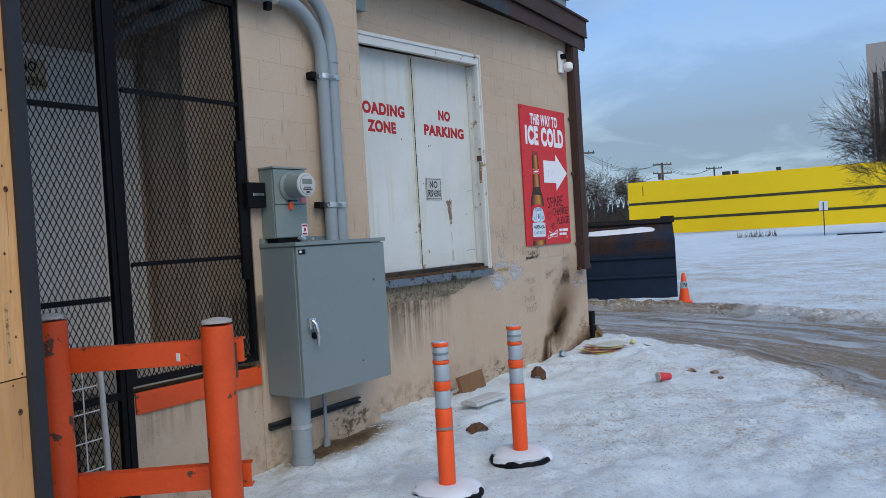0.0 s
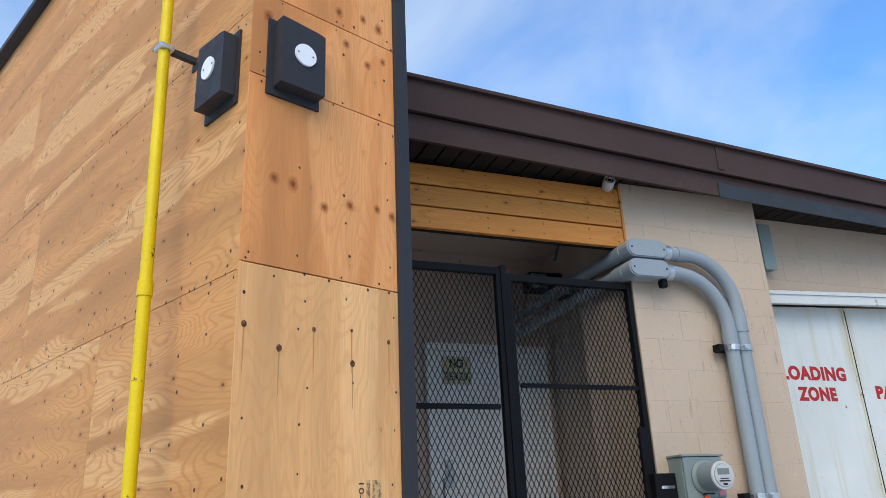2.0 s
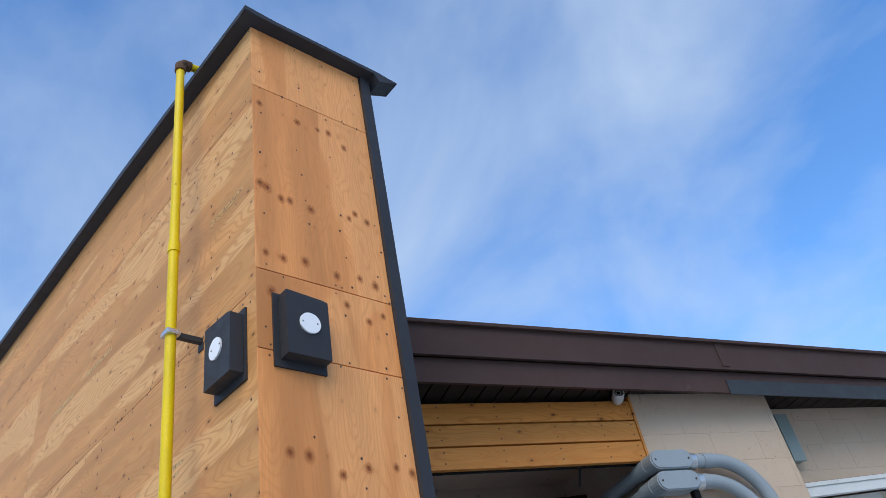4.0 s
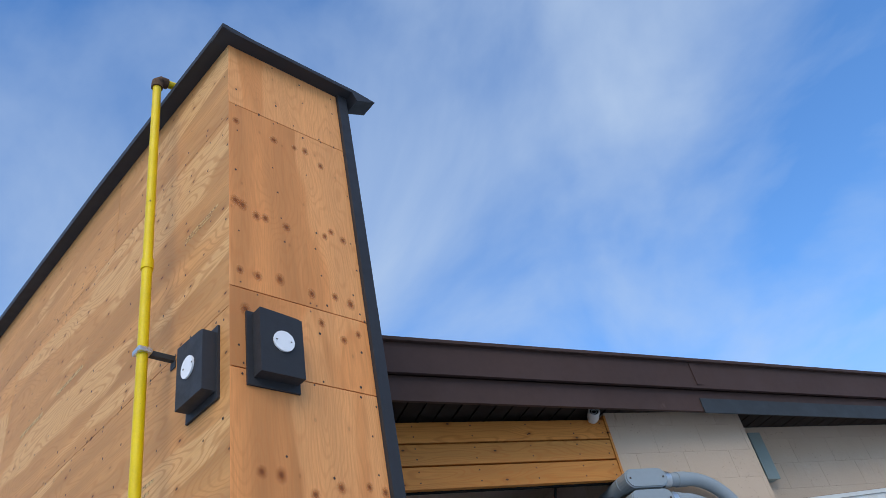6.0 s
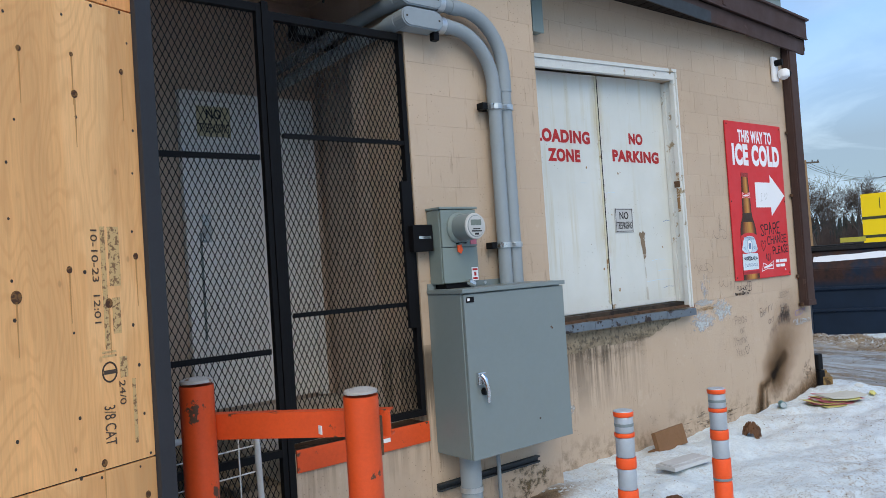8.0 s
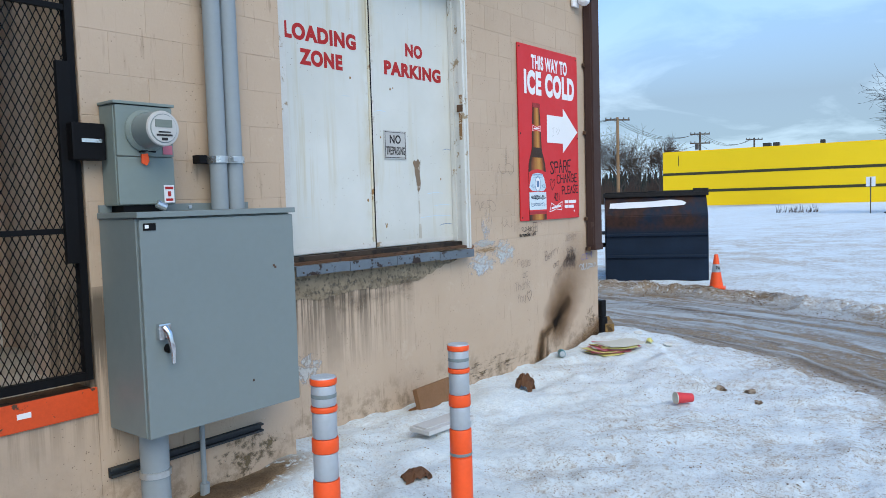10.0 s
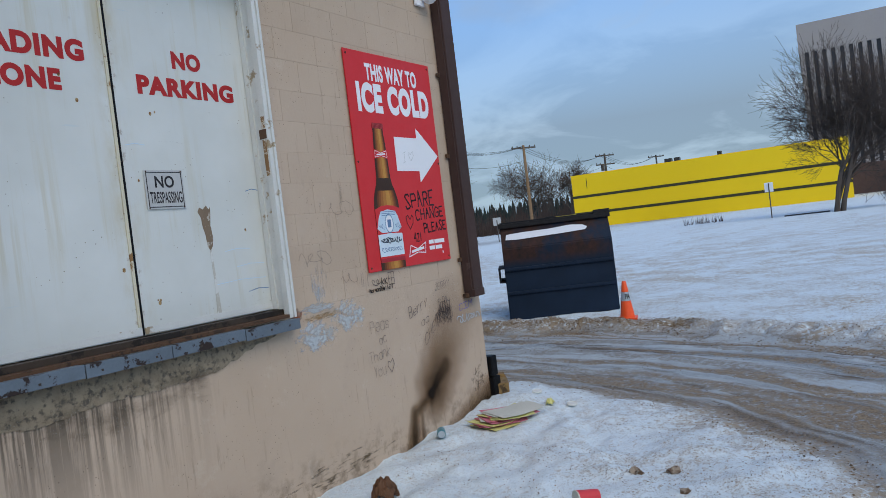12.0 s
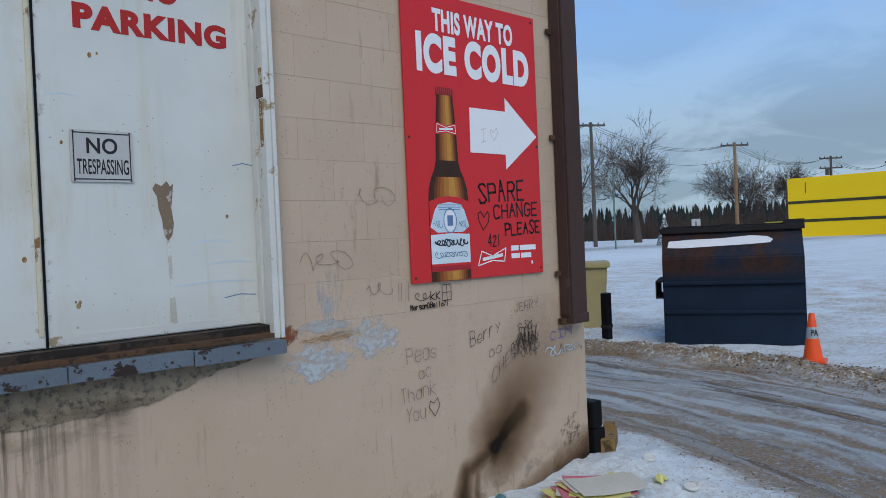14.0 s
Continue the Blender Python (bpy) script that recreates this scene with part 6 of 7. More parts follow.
# ---- litter ----
def crumpled(seed, sx, sy, sz, n=10):
    bm = bmesh.new()
    bmesh.ops.create_grid(bm, x_segments=n, y_segments=n, size=0.5)
    rng = random.Random(seed)
    for v in bm.verts:
        fold = (1 - 3.2 * (v.co.x ** 2 + v.co.y ** 2)) * 0.8 + abs(math.sin(v.co.x * 9 + v.co.y * 5 + seed)) * 0.35
        v.co = Vector((v.co.x * sx + rng.uniform(-1, 1) * sx * 0.04, v.co.y * sy + rng.uniform(-1, 1) * sy * 0.04, sz * fold + rng.uniform(0, 0.3) * sz))
    g = bmesh.ops.extrude_face_region(bm, geom=bm.faces[:])
    bmesh.ops.translate(bm, verts=[v for v in g["geom"] if isinstance(v, bmesh.types.BMVert)], vec=(0, 0, -0.006))
    return bm


def litter(name, bm, mat, x, y, rz, label, cat, dz=0.0, tilt=0):
    ob = part(name, bm, mat)
    ob.matrix_world = pose(x, y, gz(x, y) + dz, tilt, 0, rz)
    return tagged(ob, label, cat)


litter("cardboard_sheet", boxes((-0.24, 0.2, -0.02, 0.02, -0.02, 0.15), (-0.24, 0.22, 0.02, 0.10, 0.0, 0.012), bevel=0.006), M_CARD, -1.56, -0.24, 4, "torn brown cardboard piece by the wall", "cardboard", 0.01, -14)
litter("paper_bag", crumpled(3, 0.17, 0.15, 0.12, 12), M_BAG, -0.66, -0.44, 25, "crumpled brown paper bag in the snow", "bag", -0.01)
litter("flattened_carton", boxes((-0.22, 0.22, -0.09, 0.09, 0, 0.03), (-0.2, 0.15, -0.05, 0.07, 0.03, 0.04), bevel=0.005), painted("frosted_carton", (0.5, 0.5, 0.5), 0.7), -2.05, -0.68, -4, "flattened grey carton half buried in snow", "carton", 0.0)
litter("paper_scrap", crumpled(8, 0.16, 0.09, 0.05, 9), M_BAG, -2.83, -1.12, -20, "brown paper scrap in the snow", "paper", -0.005)
cup = empty("paper_cup", pose(-0.56, -1.75, gz(-0.56, -1.75) + 0.045, 0, -86, -38), "red paper cup lying on the snow", "cup")
part("cup_wall", lathe([(0.032, -0.07), (0.043, 0.06), (0.041, 0.06), (0.030, -0.066)], 20), M_CUP, cup, "", True)
part("lining", lathe([(0.0405, 0.0605), (0.0395, 0.058), (0.029, -0.064), (0.001, -0.064)], 20), M_PAPER, cup, "pale paper lining", True)
part("rim", lathe([(0.043, 0.058), (0.0455, 0.062), (0.043, 0.066), (0.041, 0.062)], 20), M_PAPER, cup)
can = empty("drink_can", pose(0.46, -0.15, gz(0.46, -0.15) + 0.035, 0, 84, 215), "teal drink can lying by the wall", "can")
part("body", lathe([(0.028, -0.085), (0.033, -0.078), (0.033, 0.07), (0.027, 0.085)], 20), M_TEAL, can, "", True)
part("lid", lathe([(0.027, 0.085), (0.027, 0.09), (0.024, 0.09), (0.023, 0.086)], 20), M_ZINC, can)
fly = empty("flyer_stack", pose(0.95, -0.42, gz(0.95, -0.42) + 0.014, 0, 3, -30), "slumped stack of wet coloured flyers", "flyers")
rngf = random.Random(12)
for k in range(14):
    w, h = rngf.uniform(0.17, 0.24), rngf.uniform(0.12, 0.17)
    bm = bmesh.new()
    bmesh.ops.create_grid(bm, x_segments=6, y_segments=4, size=1)
    cx, cy = 0.14 * (k / 14 - 0.3) + rngf.uniform(-0.04, 0.04), rngf.uniform(-0.05, 0.05)
    for v in bm.verts:
        v.co = Vector((v.co.x * w, v.co.y * h, 0.006 * k + 0.012 * (v.co.x + 0.5) ** 2 + rngf.uniform(0, 0.004)))
    bmesh.ops.rotate(bm, verts=bm.verts, cent=(0, 0, 0), matrix=Matrix.Rotation(rngf.uniform(-0.6, 0.35) if k < 12 else 0.0, 3, "Z"))
    bmesh.ops.translate(bm, verts=bm.verts, vec=(cx, cy, 0))
    g = bmesh.ops.extrude_face_region(bm, geom=bm.faces[:])
    bmesh.ops.translate(bm, verts=[v for v in g["geom"] if isinstance(v, bmesh.types.BMVert)], vec=(0, 0, -0.003))
    part("flyer", bm, (M_PAPER if k == 13 else (M_PAPY, M_PAPP, M_PAPER, M_PAPP, M_PAPY)[k % 5]), fly)
litter("yellow_scrap", crumpled(5, 0.09, 0.06, 0.04, 5), M_PAPY, 1.36, -0.66, 10, "small yellow scrap on the snow", "scrap")
litter("wood_block", boxes((-0.19, 0.17, -0.05, 0.06, -0.04, 0.10), (0.10, 0.20, -0.035, 0.05, 0.02, 0.13), bevel=0.012), painted("rotten_timber", (0.25, 0.15, 0.06), 0.9, worn=(0.07, 0.045, 0.025), amount=0.52, scale=14, bump=0.6, edge=0.1), 1.80, 0.02, 32, "rotten brown timber block at the wall corner", "timber", 0.0)
for k, (x, y, sz) in enumerate(((-0.01, -1.845, 0.042), (0.13, -2.017, 0.04), (-0.253, -2.194, 0.026))):
    rngs = random.Random(300 + k)
    bm = bmesh.new()
    bmesh.ops.create_icosphere(bm, subdivisions=2, radius=sz)
    for v in bm.verts:
        v.co *= rngs.uniform(0.5, 1.35)
        v.co.z *= 0.7
    ob = part("snow_clod", bm, M_CLOD)
    ob.matrix_world = pose(x, y, gz(x, y) + sz * 0.12, 0, 0, rngs.uniform(0, 360))
    tagged(ob, "dirty frozen snow clod on the trodden snow", "clod", "clods on the snow")


def scatter():
    """Sand and ice crumbs thrown along the road edges, between the ruts and over the trodden snow."""
    rng = np.random.RandomState(8)
    rows = []
    for count, r0, r1, lo, hi, a0, a1 in ((4200, R_OUT + 0.08, 0.15, 0.005, 0.019, -0.30, 0.25), (1300, R_OUT + 0.02, 0.16, 0.004, 0.011, -0.75, -0.28), (1500, R_OUT - 0.35, 0.20, 0.005, 0.014, -0.75, 0.25), (1300, R_IN + 0.05, 0.14, 0.004, 0.012, -1.15, 0.0)):
        r, an = rng.normal(r0, r1, count), rng.uniform(a0, a1, count)
        rows.append((ROAD_X + r * np.cos(an), ROAD_Y + r * np.sin(an), rng.uniform(lo, hi, count) * rng.uniform(0.4, 1.0, count)))
    band = rng.uniform(R_IN, R_OUT, 5000)
    an = rng.uniform(-1.1, 0.2, 5000)
    keep = np.sin(band * 9.2 + 4.0 * np.sin(an * 2.3)) > 0.35
    rows.append(((ROAD_X + band * np.cos(an))[keep], (ROAD_Y + band * np.sin(an))[keep], rng.uniform(0.002, 0.007, keep.sum())))
    sx, sy = rng.uniform(-3.2, 2.0, 4500), rng.uniform(-3.6, -0.25, 4500)
    keep = (np.hypot(sx - ROAD_X, sy - ROAD_Y) < R_IN) & (field(sx, sy, 0.9, 23, 3) > 0.56 - 0.07 * smoothstep(-1.5, 1.0, sx))
    rows.append((sx[keep], sy[keep], rng.uniform(0.002, 0.0065, keep.sum())))
    x, y, sz = (np.concatenate(q) for q in zip(*rows))
    z = ground_z(x, y) + sz * 0.25
    n = len(x)
    octa = np.array([(1, 0, 0), (0, 1, 0), (-1, 0, 0), (0, -1, 0), (0, 0, 0.8), (0, 0, -0.6)])
    co = np.stack([x, y, z], 1)[:, None] + octa[None] * sz[:, None, None] * rng.uniform(0.5, 1.3, (n, 6, 1))
    tri = np.array([(0, 1, 4), (1, 2, 4), (2, 3, 4), (3, 0, 4), (1, 0, 5), (2, 1, 5), (3, 2, 5), (0, 3, 5)])
    faces = (tri[None] + 6 * np.arange(n)[:, None, None]).reshape(-1, 3)
    me = bpy.data.meshes.new("sand_crumbs")
    me.from_pydata(co.reshape(-1, 3).tolist(), [], faces.tolist())
    me.materials.append(M_CRUMB)
    tagged(new("sand_crumbs", me), "brown sand and ice crumbs strewn over snow and road", "crumbs", kind="stuff")


scatter()
cl_lid = painted("white_cup_lid", (0.62, 0.62, 0.58), 0.5, var=0.1)
for x, y, r in ((1.62, -0.42, 0.045), (1.42, -0.83, 0.045)):
    ob = part("cup_lid", lathe([(r, 0.0), (r, 0.008), (r * 0.85, 0.012), (r * 0.8, 0.007), (0.001, 0.007)], 20), cl_lid)
    ob.matrix_world = pose(x, y, gz(x, y) + 0.012, 8, -6, 0)
    tagged(ob, "white plastic cup lid lying on the snow", "lid", "cup lids")

# ---- plywood tower ----
CORNER = (-6.86, -1.674, 0)
TR = Matrix.Translation(CORNER) @ Matrix.Rotation(radians(21), 4, "Z")
TL = Matrix.Translation(CORNER) @ Matrix.Rotation(radians(-66.2), 4, "Z")     # local x runs to the corner from behind, y inwards
twr = empty("wall_tower_front", TR, "narrow plywood-clad tower face with rows of nails", "wall", kind="structure")
TW, TZ = 0.732, 5.62
for a, b, m in ((-0.3, 1.137, M_PLY_LIGHT_V), (1.14, 2.701, M_PLY_LIGHT_V), (2.704, 3.500, M_PLY_V), (3.503, 3.904, M_PLY_V), (3.907, 5.121, M_PLY_V), (5.124, TZ, M_PLY_V)):
    part("plywood_panel", boxes((0.0, TW, 0.0, 0.012, a + 0.001, b - 0.001), bevel=0.002), m, twr)
part("core", boxes((0.013, TW + 0.05, 0.014, 1.15, -0.4, TZ)), M_NAIL, twr)
part("corner_trim", boxes((TW + 0.001, TW + 0.068, -0.022, 0.016, -0.3, TZ), (TW + 0.05, TW + 0.068, 0.016, 0.75, -0.3, TZ), bevel=0.003), M_TRIM, twr, "dark grey metal corner trim")
part("cap_flashing", prism([(-0.085, TZ), (-0.085, TZ + 0.03), (TW + 0.1, TZ + 0.03), (TW + 0.25, TZ + 0.012), (TW + 0.1, TZ - 0.06), (TW + 0.07, TZ)], -0.085, 0.04), M_TRIM, twr, "dark metal roof edge")
rngn = random.Random(7)


def nail_rows(w0, w1, z0, z1, seams, cols, y, big=1.0):
    rows = []
    for z in seams:
        x = w0 + 0.04
        while x < w1 - 0.02:
            rows.append((x + rngn.uniform(-0.02, 0.02), z + rngn.uniform(0.012, 0.025)))
            rows.append((x + rngn.uniform(-0.02, 0.02), z - rngn.uniform(0.012, 0.025)))
            x += 0.125
    for x in cols:
        z = z0
        while z < z1:
            rows.append((x + rngn.uniform(-0.012, 0.012), z + rngn.uniform(-0.03, 0.03)))
            z += 0.165
    bm = bmesh.new()
    for x, z in rows:
        if rngn.random() < 0.3:
            continue
        x, z = x + rngn.uniform(-0.03, 0.03), z + rngn.uniform(-0.02, 0.02)
        if not w0 + 0.01 < x < w1 - 0.01:
            continue
        r = rngn.uniform(0.004, 0.0065) * big
        bm.faces.new([bm.verts.new((x + r * math.cos(k * math.tau / 6), y, z + 1.25 * r * math.sin(k * math.tau / 6))) for k in range(6)][::-1])
    return bm


tagged(part("nails", nail_rows(0, TW, 0.3, 5.6, (1.1385, 2.7025, 3.5015, 3.9055, 5.1225), (0.03, 0.26, 0.47, 0.70), -0.0012), M_NAIL, twr), kind="stuff")
# dark knots with resin streaks on the lowest sheets
for k, (x, z, r) in enumerate(((0.175, 2.398, 0.014), (0.321, 2.487, 0.010), (0.499, 2.374, 0.014), (0.032, 2.469, 0.013), (0.495, 2.505, 0.008), (0.679, 2.481, 0.010), (0.195, 1.845, 0.012),
                               (0.449, 1.80, 0.012), (0.05, 1.72, 0.018), (0.276, 1.723, 0.021), (0.583, 1.683, 0.017), (0.696, 1.838, 0.012), (0.11, 1.25, 0.012), (0.535, 1.163, 0.013), (0.34, 1.07, 0.015), (0.44, 1.04, 0.012), (0.693, 1.015, 0.013))):
    kn = part("knot", disc(x, z, r * 0.8, -0.0016, -0.0004, 14, r), painted("dark_knot", (0.075, 0.03, 0.014), 0.7, worn=(0.2, 0.09, 0.03), amount=0.5, scale=60) if k == 0 else bpy.data.materials["dark_knot"], twr)
    part("resin_streak", prism([(x - 0.003, z - r), (x + 0.003, z - r), (x + 0.001, z - r - 0.16), (x - 0.001, z - r - 0.16)], -0.0012, -0.0004), painted("resin", (0.52, 0.25, 0.09), 0.5) if k == 0 else bpy.data.materials["resin"], kn)
# soft whorled knots in rows on the upper sheets


def m_whorl():
    w = Mat("whorled_knot", 0.6, 0, 0.3)
    d = w.n.new("ShaderNodeVectorMath")
    d.operation = "LENGTH"
    w.l.new(w.co, d.inputs[0])
    soft = w.math("ADD", d.outputs["Value"], w.math("MULTIPLY", w.math("SUBTRACT", w.noise(2.5, 4), 0.5), 0.45))
    ringed = w.n.new("ShaderNodeMath")
    ringed.operation = "SINE"
    w.l.new(w.math("MULTIPLY", soft, 26.0), ringed.inputs[0])
    c = w.mix(w.ramp(soft, (0.16, 1.0), (0.34, 0.0)), (0.46, 0.13, 0.032), (0.20, 0.055, 0.015))
    w.colour(c)
    op = w.math("MULTIPLY", w.ramp(soft, (0.25, 0.92), (0.5, 0.42), (0.92, 0.0)), w.ramp(ringed.outputs[0], (0.0, 0.72), (1.0, 1.0)))
    ms, tr = w.n.new("ShaderNodeMixShader"), w.n.new("ShaderNodeBsdfTransparent")
    w.l.new(op, ms.inputs[0])
    w.l.new(tr.outputs[0], ms.inputs[1])
    w.l.new(w.b.outputs[0], ms.inputs[2])
    w.l.new(ms.outputs[0], w.n["Material Output"].inputs[0])
    return w.m


M_WHORL = m_whorl()
kb = bmesh.new()
kb.faces.new([kb.verts.new((math.cos(k * math.tau / 20), 0, math.sin(k * math.tau / 20))) for k in range(20)])
KNOT_MESH = bpy.data.meshes.new("knot")
kb.to_mesh(KNOT_MESH)
kb.free()
KNOT_MESH.materials.append(M_WHORL)
rngk = random.Random(17)
for zrow, xs_ in ((4.95, (0.04, 0.263, 0.391, 0.461, 0.556)), (4.4, (0.027, 0.069, 0.142, 0.19, 0.307, 0.535, 0.577, 0.649)), (4.03, (0.05, 0.139, 0.254, 0.424, 0.558, 0.648)),
                  (3.79, (0.073, 0.464, 0.582, 0.67)), (3.038, (0.128, 0.212, 0.36, 0.486, 0.628, 0.708))):
    for x in xs_:
        k = new("knot", KNOT_MESH)
        r = rngk.uniform(0.021, 0.033)
        k.parent, k.location, k.scale = twr, (max(x, r), -0.0009 - rngk.uniform(0, 0.0002), zrow + rngk.uniform(-0.045, 0.045)), (r, 1, r * rngk.uniform(1.1, 1.45))
# grade stamps, lines running downwards
letters("stamp", "10-10-23  12:01", 0.528, 0.551, 1.62, 1.93, -0.0006, M_INK, twr, 0.0, False)
letters("stamp", "3/8 CAT", 0.545, 0.585, 1.215, 1.345, -0.0006, M_INK, twr, 0.0, False)
letters("stamp", "24/0", 0.605, 0.628, 1.34, 1.42, -0.0006, M_INK, twr, 0.0, False)
part("stamp_bars", boxes((0.59, 0.632, -0.0012, -0.0004, 1.74, 1.94), (0.595, 0.625, -0.0012, -0.0004, 1.58, 1.70), (0.562, 0.58, -0.0012, -0.0004, 1.53, 1.94), (0.548, 0.60, -0.0012, -0.0004, 1.505, 1.512), (0.548, 0.60, -0.0012, -0.0004, 1.518, 1.525), (0.612, 0.64, -0.0012, -0.0004, 1.43, 1.50), (0.655, 0.668, -0.0012, -0.0004, 1.20, 1.42)), painted("faded_ink", (0.24, 0.125, 0.06), 0.8, worn=(0.6, 0.37, 0.165), amount=0.45, scale=60), twr)
sr = bmesh.new()
for k in range(24):
    a, b = k * math.tau / 24, (k + 1) * math.tau / 24
    stroke([(0.572 + 0.026 * math.cos(a), 1.455 + 0.032 * math.sin(a)), (0.572 + 0.026 * math.cos(b), 1.455 + 0.032 * math.sin(b))], 0.006, -0.0007, sr)
stroke([(0.555, 1.455), (0.59, 1.455)], 0.014, -0.0007, sr)
part("stamp_seal", sr, M_INK, twr)

lw = empty("wall_tower_side", TL, "long plywood-clad side wall with a gas pipe", "wall", kind="structure")
SIDE = 10.0
LZ = (-0.3, 1.44, 2.67, 3.80, 5.02, 5.64)
for r in range(5):
    cuts = [-SIDE] + [c for c in ((-7.4, -4.95, -2.5), (-6.1, -3.7, -1.25), (-7.4, -4.95, -2.45), (-5.2, -2.9), (-6.2, -3.8, -1.35))[r]] + [-0.001]
    for a, b in zip(cuts, cuts[1:]):
        if r == 4:
            top = lambda q: 5.69 if q < -1.6 else 5.69 - (q + 1.6) / 1.6 * (5.69 - TZ)
            part("plywood_panel", prism([(a + 0.0015, LZ[4] + 0.0015), (b - 0.0015, LZ[4] + 0.0015), (b - 0.0015, top(b)), (a + 0.0015, top(a))], 0.0, 0.012), M_PLY_H, lw)
            continue
        part("plywood_panel", boxes((a + 0.0015, b - 0.0015, 0.0, 0.012, LZ[r] + 0.0015, LZ[r + 1] - 0.0015), bevel=0.001), M_PLY_H, lw)
part("core", boxes((-SIDE, -0.02, 0.014, 0.2, -0.4, TZ - 0.02)), M_NAIL, lw)
part("roof_edge_trim", prism([(-SIDE, 5.70), (-1.6, 5.68), (0.085, TZ + 0.005), (0.085, TZ + 0.04), (-1.6, 5.73), (-SIDE, 5.75)], -0.085, 0.12), M_TRIM, lw, "dark metal roof edge")
tagged(part("nails", nail_rows(-6.0, 0, 0.3, 5.7, LZ[1:5], (-0.03, -0.2, -0.41, -0.61, -0.82, -1.02, -1.22, -1.42, -1.63, -1.83, -2.03, -2.24, -2.44, -2.85, -3.3, -3.7, -4.1), -0.0012, 1.1), M_NAIL, lw), kind="stuff")
part("stamp_bars", boxes((-0.42, -0.10, -0.0012, -0.0004, 4.45, 4.462), (-0.42, -0.16, -0.0012, -0.0004, 4.43, 4.44), (-1.50, -1.14, -0.0012, -0.0004, 3.175, 3.187), (-1.50, -1.20, -0.0012, -0.0004, 3.15, 3.162), (-1.09, -1.075, -0.0012, -0.0004, 3.14, 3.29), (-1.06, -1.05, -0.0012, -0.0004, 3.14, 3.29), (-0.80, -0.62, -0.0012, -0.0004, 3.265, 3.28), (-0.80, -0.66, -0.0012, -0.0004, 3.225, 3.24), (-2.56, -2.2, -0.0012, -0.0004, 4.33, 4.36), (-2.0, -1.62, -0.0012, -0.0004, 4.36, 4.385)), bpy.data.materials["faded_ink"], lw)
tw_roof = part("roof_tower", boxes((-SIDE, -0.05, 0.05, 0.62, 5.56, 5.60)), M_TRIM)
tw_roof.matrix_world = TL
tagged(tw_roof, "dark roof behind the plywood parapet", "roof", kind="structure")

# capped light mounts on both faces
for fm, x0, x1, z0, z1, ds_ in ((TR, 0.099, 0.306, 3.46, 3.77, 1), (TL, -0.305, -0.088, 3.425, 3.725, -1)):
    vb = empty("light_mount_box", fm, "charcoal metal light mount with a white round cover", "light mount", "light mounts on the tower")
    part("flange", boxes((x0 - 0.028, x1 + 0.012, -0.012, -0.001, z0 - 0.035, z1 + 0.012)), M_TRIM, vb)
    bo = part("body", prism([(x0, z0), (x1, z0), (x1, z1 - 0.02), (x1 - 0.03, z1 - 0.012), (x0 + 0.02, z1), (x0, z1)], -0.075, -0.0125), M_TRIM, vb)
    bmesh_c = disc((x0 + x1) / 2 + 0.005 * ds_, (z0 + z1) / 2 + 0.005, 0.05, -0.083, -0.0755, 28)
    cv = part("round_cover", bmesh_c, M_PRINTW, vb, "white round blanking cover")
    part("cover_screws", boxes(((x0 + x1) / 2 - 0.035, (x0 + x1) / 2 - 0.029, -0.085, -0.0832, (z0 + z1) / 2 + 0.003, (z0 + z1) / 2 + 0.009), ((x0 + x1) / 2 + 0.035, (x0 + x1) / 2 + 0.041, -0.085, -0.0832, (z0 + z1) / 2 + 0.003, (z0 + z1) / 2 + 0.009)), M_NAIL, cv)

# gas pipe
gp_ = empty("gas_pipe", TL, "yellow painted gas pipe clipped to the plywood wall", "pipe")
GXP, GYP = -0.395, -0.15
LEAN = -0.045
bare = lambda z: GXP + LEAN * (z - 1.8)
part("pipe", tube([(GXP, GYP, 1.80), (bare(5.73), GYP, 5.72)], 0.0245, 16), M_YELLOW, gp_, "", True)
part("top_elbow", tube([(bare(5.73), GYP, 5.71), (bare(5.73), GYP, 5.76), (bare(5.73), GYP + 0.02, 5.785), (bare(5.73), GYP + 0.06, 5.79)], 0.034, 14), M_RUST, gp_, "rusty elbow fitting", True)
part("top_run", tube([(bare(5.73), GYP + 0.05, 5.79), (bare(5.73), 0.3, 5.86)], 0.0245, 14), M_YELLOW, gp_, "", True)
for z in (2.67, 4.30):
    part("coupling", tube([(bare(z), GYP, z - 0.03), (bare(z), GYP, z + 0.03)], 0.030, 14), M_YELLOW, gp_, "", True)
for z in (3.79, 1.875):
    gx = bare(z)
    cl = part("clamp", boxes((gx - 0.035, gx + 0.035, GYP - 0.033, GYP + 0.033, z - 0.013, z + 0.013), bevel=0.008), M_ZINC, gp_, "zinc pipe clamp")
    part("strut", boxes((gx - 0.014, gx + 0.014, GYP + 0.034, -0.001, z - 0.013, z - 0.005), (gx - 0.014, gx - 0.010, GYP + 0.034, -0.001, z - 0.0045, z + 0.012), (gx + 0.010, gx + 0.014, GYP + 0.034, -0.001, z - 0.0045, z + 0.012), (gx - 0.022, gx + 0.022, -0.006, -0.0012, z - 0.05, z - 0.0135)), M_SLATE, cl)
part("lower_elbow", tube([(GXP, GYP, 1.81), (GXP, GYP, 1.775), (GXP + 0.02, GYP, 1.755), (GXP + 0.06, GYP, 1.75)], 0.034, 14), M_BLACK, gp_, "black elbow", True)
part("side_elbow", tube([(GXP + 0.06, GYP, 1.75), (GXP + 0.105, GYP, 1.75), (GXP + 0.13, GYP, 1.735), (GXP + 0.135, GYP, 1.68)], 0.036, 14), M_RUST, gp_, "rusty elbow", True)
